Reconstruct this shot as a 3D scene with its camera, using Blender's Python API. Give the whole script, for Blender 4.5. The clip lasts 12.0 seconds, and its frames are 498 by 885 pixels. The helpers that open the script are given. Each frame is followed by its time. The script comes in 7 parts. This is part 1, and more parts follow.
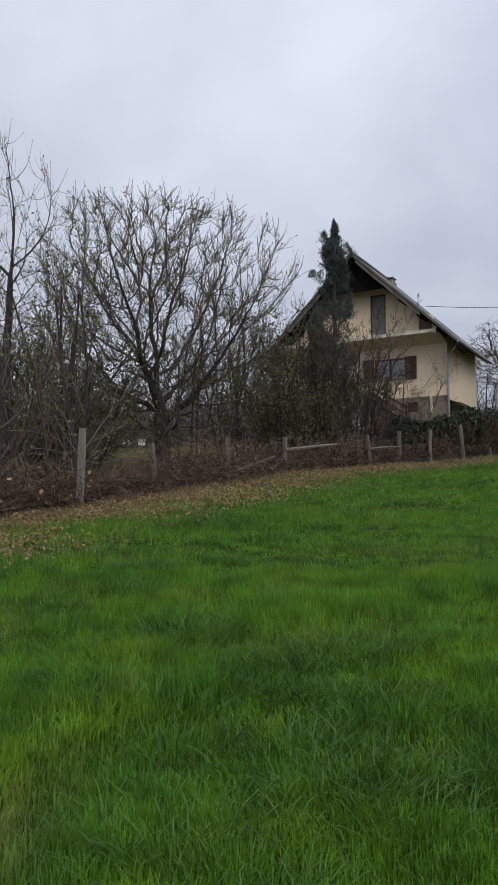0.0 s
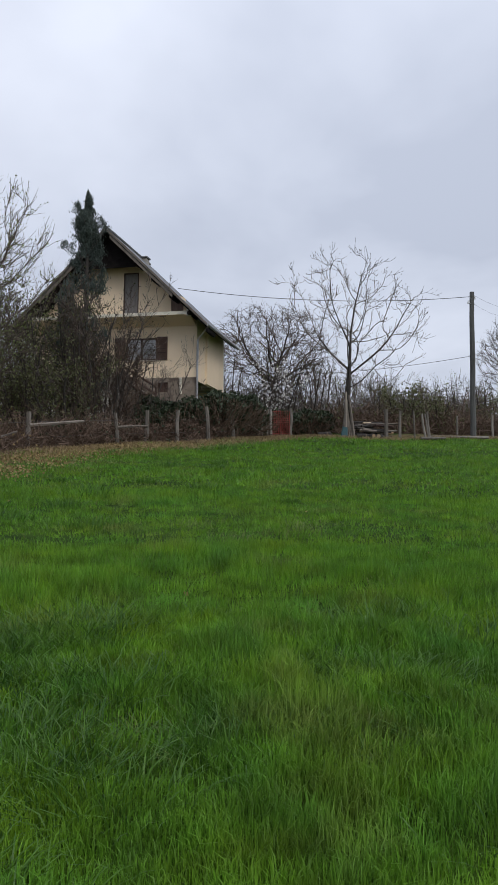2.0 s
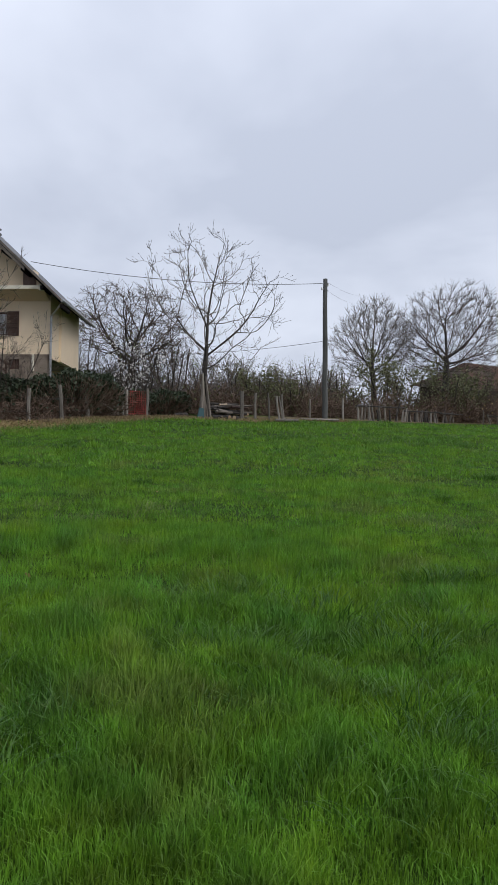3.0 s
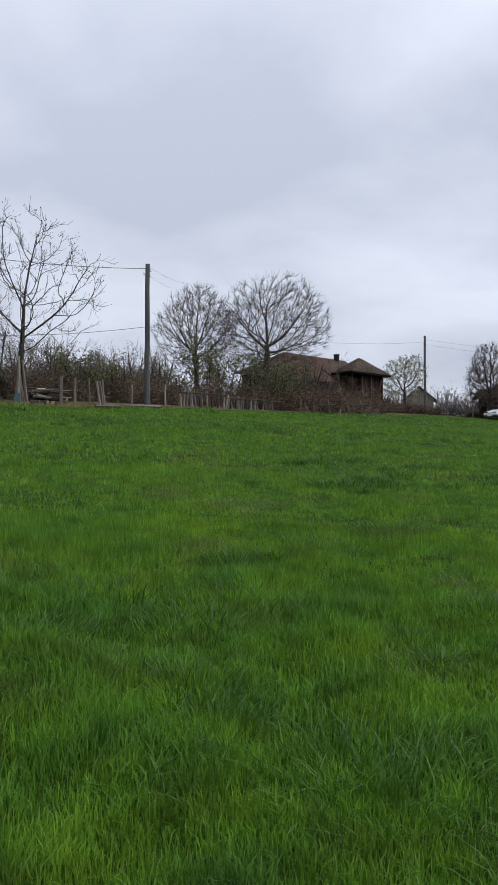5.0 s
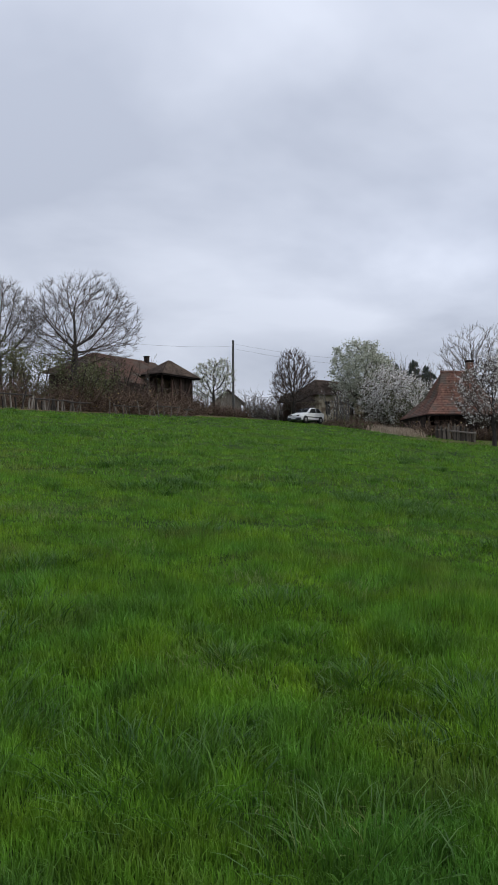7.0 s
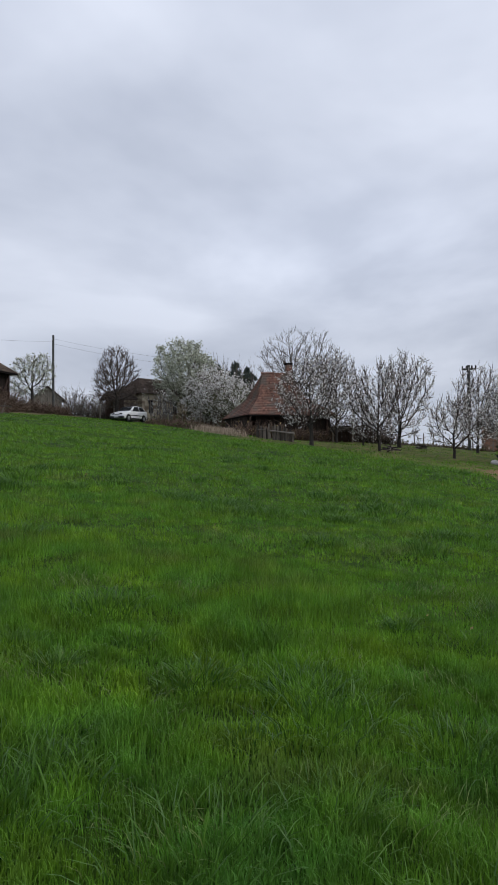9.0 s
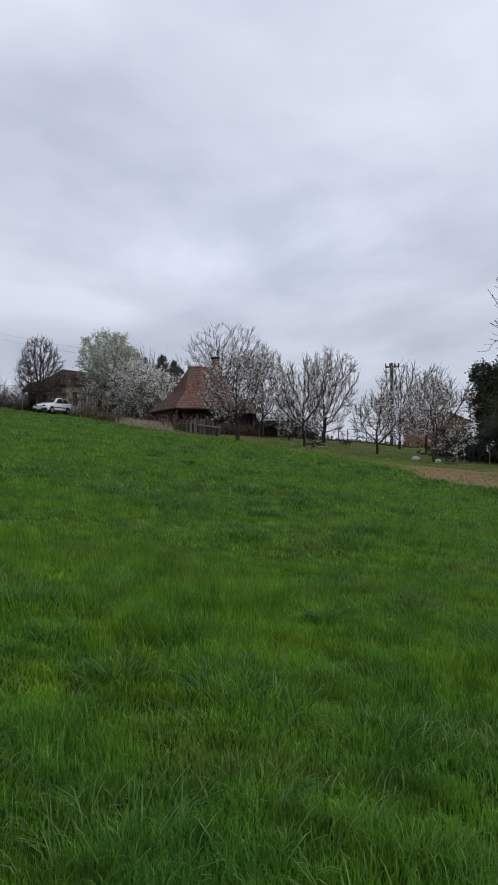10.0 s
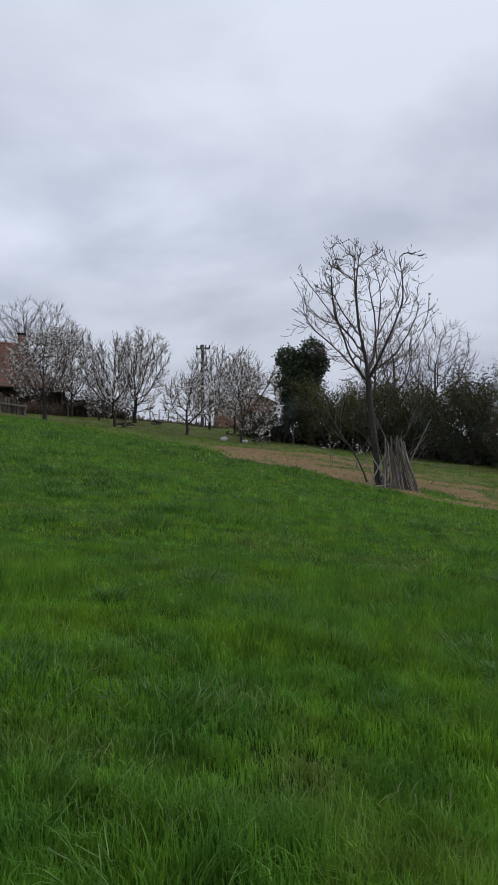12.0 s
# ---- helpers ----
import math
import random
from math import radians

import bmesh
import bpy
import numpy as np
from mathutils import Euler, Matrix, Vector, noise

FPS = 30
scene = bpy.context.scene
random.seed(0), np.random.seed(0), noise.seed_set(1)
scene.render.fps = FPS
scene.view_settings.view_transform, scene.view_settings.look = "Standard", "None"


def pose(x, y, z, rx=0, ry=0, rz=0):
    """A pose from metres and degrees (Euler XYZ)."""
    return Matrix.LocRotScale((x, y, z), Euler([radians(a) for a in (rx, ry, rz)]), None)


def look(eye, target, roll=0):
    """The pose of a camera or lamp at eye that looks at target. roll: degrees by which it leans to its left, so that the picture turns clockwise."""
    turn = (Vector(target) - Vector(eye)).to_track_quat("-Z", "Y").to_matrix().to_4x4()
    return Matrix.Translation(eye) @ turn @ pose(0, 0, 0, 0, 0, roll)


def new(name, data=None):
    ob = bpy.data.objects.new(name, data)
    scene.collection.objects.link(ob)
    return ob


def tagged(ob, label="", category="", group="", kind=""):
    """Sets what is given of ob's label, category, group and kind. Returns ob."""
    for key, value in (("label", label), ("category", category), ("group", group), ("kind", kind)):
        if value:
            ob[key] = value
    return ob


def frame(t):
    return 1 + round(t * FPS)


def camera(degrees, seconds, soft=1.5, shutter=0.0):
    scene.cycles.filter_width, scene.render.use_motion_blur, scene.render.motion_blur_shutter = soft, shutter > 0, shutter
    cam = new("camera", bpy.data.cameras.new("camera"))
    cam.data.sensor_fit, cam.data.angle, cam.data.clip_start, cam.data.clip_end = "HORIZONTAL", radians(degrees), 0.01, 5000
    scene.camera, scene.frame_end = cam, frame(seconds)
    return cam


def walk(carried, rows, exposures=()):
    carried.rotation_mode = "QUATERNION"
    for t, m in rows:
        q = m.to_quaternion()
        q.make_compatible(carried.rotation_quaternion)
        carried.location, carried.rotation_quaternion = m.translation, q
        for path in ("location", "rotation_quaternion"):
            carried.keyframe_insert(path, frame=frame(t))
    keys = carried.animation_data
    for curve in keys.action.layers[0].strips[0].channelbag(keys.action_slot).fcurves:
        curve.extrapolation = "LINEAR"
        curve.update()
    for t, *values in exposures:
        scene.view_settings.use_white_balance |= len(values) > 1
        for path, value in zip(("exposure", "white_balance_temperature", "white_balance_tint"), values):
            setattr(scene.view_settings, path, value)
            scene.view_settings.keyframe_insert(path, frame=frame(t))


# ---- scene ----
cam = camera(35.30, 12.0)
PATH = [
    (0.0, (-0.01, -0.017, 1.648), (-0.038, 1.9744, 1.8357), 0.31),
    (0.5, (0.04, 0.015, 1.639), (0.1449, 2.0039, 1.8235), 0.42),
    (1.0, (0.058, 0.018, 1.63), (0.3117, 1.9933, 1.808), 0.42),
    (1.5, (0.096, 0.061, 1.615), (0.487, 2.0161, 1.7727), 0.61),
    (2.0, (0.138, 0.055, 1.619), (0.7305, 1.9598, 1.7591), 0.54),
    (2.5, (0.154, 0.016, 1.612), (0.932, 1.8546, 1.7342), 0.48),
    (3.0, (0.208, -0.032, 1.609), (1.1345, 1.7376, 1.7034), 0.46),
    (3.5, (0.248, -0.066, 1.595), (1.3004, 1.6327, 1.6671), 0.37),
    (3.7, (0.276, -0.082, 1.598), (1.3838, 1.5819, 1.666), 0.33),
    (5.5, (0.387, -0.212, 1.602), (1.7375, 1.2613, 1.6649), -0.11),
    (6.0, (0.421, -0.255, 1.605), (1.8523, 1.1405, 1.667), -0.29),
    (6.5, (0.438, -0.28, 1.599), (1.9588, 1.0176, 1.6582), -0.41),
    (7.0, (0.407, -0.28, 1.602), (2.0262, 0.8926, 1.667), -0.39),
    (8.8, (0.433, -0.196, 1.601), (2.2538, 0.6304, 1.6607), -0.55),
    (9.0, (0.429, -0.192, 1.6), (2.27, 0.5877, 1.659), -0.42),
    (9.5, (0.425, -0.207, 1.599), (2.3018, 0.4806, 1.6571), -0.31),
    (10.0, (0.447, -0.194, 1.592), (2.3529, 0.4092, 1.6359), 0.05),
    (10.5, (0.447, -0.219, 1.59), (2.3806, 0.2893, 1.6243), 0.13),
    (11.0, (0.453, -0.266, 1.592), (2.4127, 0.1328, 1.6165), -0.01),
    (11.5, (0.438, -0.318, 1.579), (2.4151, -0.0183, 1.5843), 0.13),
    (12.0, (0.402, -0.375, 1.585), (2.3976, -0.2368, 1.5799), 0.17),
]
walk(cam, [(t, look(eye, target, roll)) for t, eye, target, roll in PATH],
     [(0.0, -0.10), (1.5, -0.02), (3.0, 0.10), (5.5, 0.05), (7.0, -0.04), (9.0, -0.07), (10.0, -0.07), (12.0, -0.09)])

# ---------------------------------------------------------------- light and sky
SUN_EL, SUN_AZ = radians(40), radians(-14)
world = bpy.data.worlds.new("overcast_sky")
scene.world = world
world.use_nodes = True


def node(nt, kind, **kw):
    n = nt.nodes.new(kind)
    for k, v in kw.items():
        if k in n.inputs:
            n.inputs[k].default_value = v
    return n


def build_world():
    nt = world.node_tree
    nt.nodes.clear()
    out = nt.nodes.new("ShaderNodeOutputWorld")
    bg = nt.nodes.new("ShaderNodeBackground")
    sky = nt.nodes.new("ShaderNodeTexSky")
    sky.sky_type, sky.sun_disc = "NISHITA", False
    sky.sun_elevation, sky.sun_rotation = SUN_EL, SUN_AZ
    skyl = nt.nodes.new("ShaderNodeVectorMath")
    skyl.operation = "SCALE"
    skyl.inputs["Scale"].default_value = 0.1
    nt.links.new(sky.outputs[0], skyl.inputs[0])
    tc = nt.nodes.new("ShaderNodeTexCoord")
    sep = nt.nodes.new("ShaderNodeSeparateXYZ")
    nt.links.new(tc.outputs["Generated"], sep.inputs[0])
    # project the view direction onto a flat cloud layer
    zc = nt.nodes.new("ShaderNodeMath")
    zc.operation = "MAXIMUM"
    zc.inputs[1].default_value = 0.0
    nt.links.new(sep.outputs[2], zc.inputs[0])
    za = nt.nodes.new("ShaderNodeMath")
    za.operation = "ADD"
    za.inputs[1].default_value = 0.22
    nt.links.new(zc.outputs[0], za.inputs[0])
    div = nt.nodes.new("ShaderNodeVectorMath")
    div.operation = "DIVIDE"
    comb = nt.nodes.new("ShaderNodeCombineXYZ")
    for i in range(3):
        nt.links.new(za.outputs[0], comb.inputs[i])
    nt.links.new(tc.outputs["Generated"], div.inputs[0])
    nt.links.new(comb.outputs[0], div.inputs[1])
    flat = nt.nodes.new("ShaderNodeVectorMath")
    flat.operation = "MULTIPLY"
    flat.inputs[1].default_value = (1, 1, 0)
    nt.links.new(div.outputs[0], flat.inputs[0])
    n1 = node(nt, "ShaderNodeTexNoise", Scale=1.15, Detail=5.0, Roughness=0.5, Distortion=0.25)
    nt.links.new(flat.outputs[0], n1.inputs["Vector"])
    ramp = nt.nodes.new("ShaderNodeValToRGB")
    ramp.color_ramp.elements[0].position, ramp.color_ramp.elements[1].position = 0.38, 0.63
    ramp.color_ramp.elements[0].color = (0.50, 0.546, 0.66, 1)
    ramp.color_ramp.elements[1].color = (0.71, 0.759, 0.88, 1)
    nt.links.new(n1.outputs[0], ramp.inputs[0])
    # brighter high up, a greyer belt near the horizon
    hi = nt.nodes.new("ShaderNodeMapRange")
    hi.inputs[1].default_value, hi.inputs[2].default_value = 0.05, 0.65
    hi.inputs[3].default_value, hi.inputs[4].default_value = 0.92, 1.22
    nt.links.new(sep.outputs[2], hi.inputs[0])
    # thinner, brighter cloud low in the east-north-east
    az, el = radians(74), radians(15.5)

    def along_axis(axis, wide, shift):
        d = nt.nodes.new("ShaderNodeVectorMath")
        d.operation = "DOT_PRODUCT"
        nt.links.new(tc.outputs["Generated"], d.inputs[0])
        d.inputs[1].default_value = axis
        a = nt.nodes.new("ShaderNodeMath")
        a.operation = "MULTIPLY_ADD"
        nt.links.new(d.outputs["Value"], a.inputs[0])
        a.inputs[1].default_value, a.inputs[2].default_value = 1 / wide, -shift / wide
        sq = nt.nodes.new("ShaderNodeMath")
        sq.operation = "MULTIPLY"
        nt.links.new(a.outputs[0], sq.inputs[0])
        nt.links.new(a.outputs[0], sq.inputs[1])
        return sq.outputs[0]

    def sums(a, b, op="ADD"):
        n = nt.nodes.new("ShaderNodeMath")
        n.operation = op
        for i, v in enumerate((a, b)):
            if isinstance(v, float):
                n.inputs[i].default_value = v
            else:
                nt.links.new(v, n.inputs[i])
        return n.outputs[0]

    r2 = sums(along_axis((math.cos(az), -math.sin(az), 0), 0.26, 0.0), along_axis((0, 0, 1), 0.085, math.sin(el)))
    r2 = sums(r2, along_axis((math.sin(az), math.cos(az), 0), 0.9, 0.96))
    glow = sums(2.718, sums(r2, -0.9, "MULTIPLY"), "POWER")
    glow = sums(glow, n1.outputs[0], "MULTIPLY")
    lift = sums(hi.outputs[0], sums(glow, 0.5, "MULTIPLY"))
    mul = nt.nodes.new("ShaderNodeVectorMath")
    mul.operation = "SCALE"
    nt.links.new(ramp.outputs[0], mul.inputs[0])
    nt.links.new(lift, mul.inputs["Scale"])
    mix = nt.nodes.new("ShaderNodeMix")
    mix.data_type = "RGBA"
    mix.inputs[0].default_value = 0.95
    nt.links.new(skyl.outputs[0], mix.inputs[6])
    nt.links.new(mul.outputs[0], mix.inputs[7])
    nt.links.new(mix.outputs[2], bg.inputs[0])
    bg.inputs[1].default_value = 1.0
    nt.links.new(bg.outputs[0], out.inputs[0])


build_world()
sun_data = bpy.data.lights.new("sun", "SUN")
sun_data.energy, sun_data.angle, sun_data.color = 1.15, radians(25), (1.0, 0.97, 0.92)
sun = new("sun", sun_data)
sun.matrix_world = look(Vector((math.sin(SUN_AZ) * -30, math.cos(SUN_AZ) * -30, 30 * math.tan(SUN_EL))), (0, 0, 0))


# ---------------------------------------------------------------- materials
def material(name, dark, light, rough=0.85, scale=6.0, fine=60.0, bump=0.3, spread=0.35, translucent=0.0, stretch=(1, 1, 1),
             random="", spec=0.3, metal=0.0, patch=None, patch_scale=0.5, patch_at=(0.5, 0.62)):
    """Two tones mixed by coarse and fine noise; random: island or object gives each piece its own tone; patch: a third tone in blotches."""
    m = bpy.data.materials.new(name)
    m.use_nodes = True
    nt = m.node_tree
    bsdf = nt.nodes["Principled BSDF"]
    tc = nt.nodes.new("ShaderNodeTexCoord")
    mp = nt.nodes.new("ShaderNodeMapping")
    mp.inputs["Scale"].default_value = stretch
    nt.links.new(tc.outputs["Object"], mp.inputs[0])
    a = node(nt, "ShaderNodeTexNoise", Scale=scale, Detail=4.0)
    b = node(nt, "ShaderNodeTexNoise", Scale=fine, Detail=3.0)
    for n in (a, b):
        nt.links.new(mp.outputs[0], n.inputs["Vector"])
    add = nt.nodes.new("ShaderNodeMath")
    add.operation = "ADD"
    nt.links.new(a.outputs[0], add.inputs[0])
    nt.links.new(b.outputs[0], add.inputs[1])
    src = add.outputs[0]
    if random:
        if random == "island":
            g = nt.nodes.new("ShaderNodeNewGeometry")
            r = g.outputs["Random Per Island"]
        else:
            g = nt.nodes.new("ShaderNodeObjectInfo")
            r = g.outputs["Random"]
        sc = nt.nodes.new("ShaderNodeMath")
        sc.operation = "MULTIPLY_ADD"
        nt.links.new(r, sc.inputs[0])
        sc.inputs[1].default_value, sc.inputs[2].default_value = 0.7, -0.35
        ad2 = nt.nodes.new("ShaderNodeMath")
        ad2.operation = "ADD"
        nt.links.new(src, ad2.inputs[0])
        nt.links.new(sc.outputs[0], ad2.inputs[1])
        src = ad2.outputs[0]
    mr = nt.nodes.new("ShaderNodeMapRange")
    mr.inputs[1].default_value, mr.inputs[2].default_value = 1.0 - spread, 1.0 + spread
    nt.links.new(src, mr.inputs[0])
    mix = nt.nodes.new("ShaderNodeMix")
    mix.data_type = "RGBA"
    mix.inputs[6].default_value, mix.inputs[7].default_value = (*dark, 1), (*light, 1)
    nt.links.new(mr.outputs[0], mix.inputs[0])
    col = mix.outputs[2]
    if patch:
        p = node(nt, "ShaderNodeTexNoise", Scale=patch_scale, Detail=4.0)
        nt.links.new(tc.outputs["Object"], p.inputs["Vector"])
        pr = nt.nodes.new("ShaderNodeMapRange")
        pr.inputs[1].default_value, pr.inputs[2].default_value = patch_at
        nt.links.new(p.outputs[0], pr.inputs[0])
        pm = nt.nodes.new("ShaderNodeMix")
        pm.data_type = "RGBA"
        nt.links.new(pr.outputs[0], pm.inputs[0])
        nt.links.new(col, pm.inputs[6])
        pm.inputs[7].default_value = (*patch, 1)
        col = pm.outputs[2]
    nt.links.new(col, bsdf.inputs["Base Color"])
    bsdf.inputs["Roughness"].default_value = rough
    bsdf.inputs["Specular IOR Level"].default_value = spec
    bsdf.inputs["Metallic"].default_value = metal
    if bump:
        bp = nt.nodes.new("ShaderNodeBump")
        bp.inputs["Strength"].default_value = bump
        bp.inputs["Distance"].default_value = 0.02
        nt.links.new(add.outputs[0], bp.inputs["Height"])
        nt.links.new(bp.outputs[0], bsdf.inputs["Normal"])
    if translucent:
        tr = nt.nodes.new("ShaderNodeBsdfTranslucent")
        nt.links.new(col, tr.inputs[0])
        mx = nt.nodes.new("ShaderNodeMixShader")
        mx.inputs[0].default_value = translucent
        nt.links.new(bsdf.outputs[0], mx.inputs[1])
        nt.links.new(tr.outputs[0], mx.inputs[2])
        nt.links.new(mx.outputs[0], nt.nodes["Material Output"].inputs[0])
    return m


def grass_material(name, blue, mid, yellow, dry):
    """Grass whose hue drifts from bluish to yellowish green in patches, with dry olive spots and a tone for each blade."""
    m = bpy.data.materials.new(name)
    m.use_nodes = True
    nt = m.node_tree
    bsdf = nt.nodes["Principled BSDF"]
    tc = nt.nodes.new("ShaderNodeTexCoord")

    def field(scale, detail, lo, hi, a=0.0, b=1.0):
        n = node(nt, "ShaderNodeTexNoise", Scale=scale, Detail=detail, Roughness=0.6)
        nt.links.new(tc.outputs["Object"], n.inputs["Vector"])
        r = nt.nodes.new("ShaderNodeMapRange")
        for i, v in enumerate((lo, hi, a, b)):
            r.inputs[i + 1].default_value = v
        nt.links.new(n.outputs[0], r.inputs[0])
        return r.outputs[0]

    hue = nt.nodes.new("ShaderNodeValToRGB")
    hue.color_ramp.elements[0].color, hue.color_ramp.elements[1].color = (*blue, 1), (*yellow, 1)
    hue.color_ramp.elements.new(0.5).color = (*mid, 1)
    nt.links.new(field(1.6, 5.0, 0.30, 0.70), hue.inputs[0])
    mx = nt.nodes.new("ShaderNodeMix")
    mx.data_type = "RGBA"
    nt.links.new(field(0.9, 6.0, 0.54, 0.74, 0.0, 0.8), mx.inputs[0])
    nt.links.new(hue.outputs[0], mx.inputs[6])
    mx.inputs[7].default_value = (*dry, 1)
    geo = nt.nodes.new("ShaderNodeNewGeometry")
    tone = nt.nodes.new("ShaderNodeMapRange")
    tone.inputs[3].default_value, tone.inputs[4].default_value = 0.78, 1.16
    nt.links.new(geo.outputs["Random Per Island"], tone.inputs[0])
    mul = nt.nodes.new("ShaderNodeMath")
    mul.operation = "MULTIPLY"
    nt.links.new(tone.outputs[0], mul.inputs[0])
    nt.links.new(field(3.4, 5.0, 0.34, 0.66, 0.62, 1.40), mul.inputs[1])
    sc = nt.nodes.new("ShaderNodeVectorMath")
    sc.operation = "SCALE"
    nt.links.new(mx.outputs[2], sc.inputs[0])
    nt.links.new(mul.outputs[0], sc.inputs["Scale"])
    nt.links.new(sc.outputs[0], bsdf.inputs["Base Color"])
    bsdf.inputs["Roughness"].default_value, bsdf.inputs["Specular IOR Level"].default_value = 0.5, 0.25
    tr = nt.nodes.new("ShaderNodeBsdfTranslucent")
    nt.links.new(sc.outputs[0], tr.inputs[0])
    ms = nt.nodes.new("ShaderNodeMixShader")
    ms.inputs[0].default_value = 0.3
    nt.links.new(bsdf.outputs[0], ms.inputs[1])
    nt.links.new(tr.outputs[0], ms.inputs[2])
    nt.links.new(ms.outputs[0], nt.nodes["Material Output"].inputs[0])
    return m


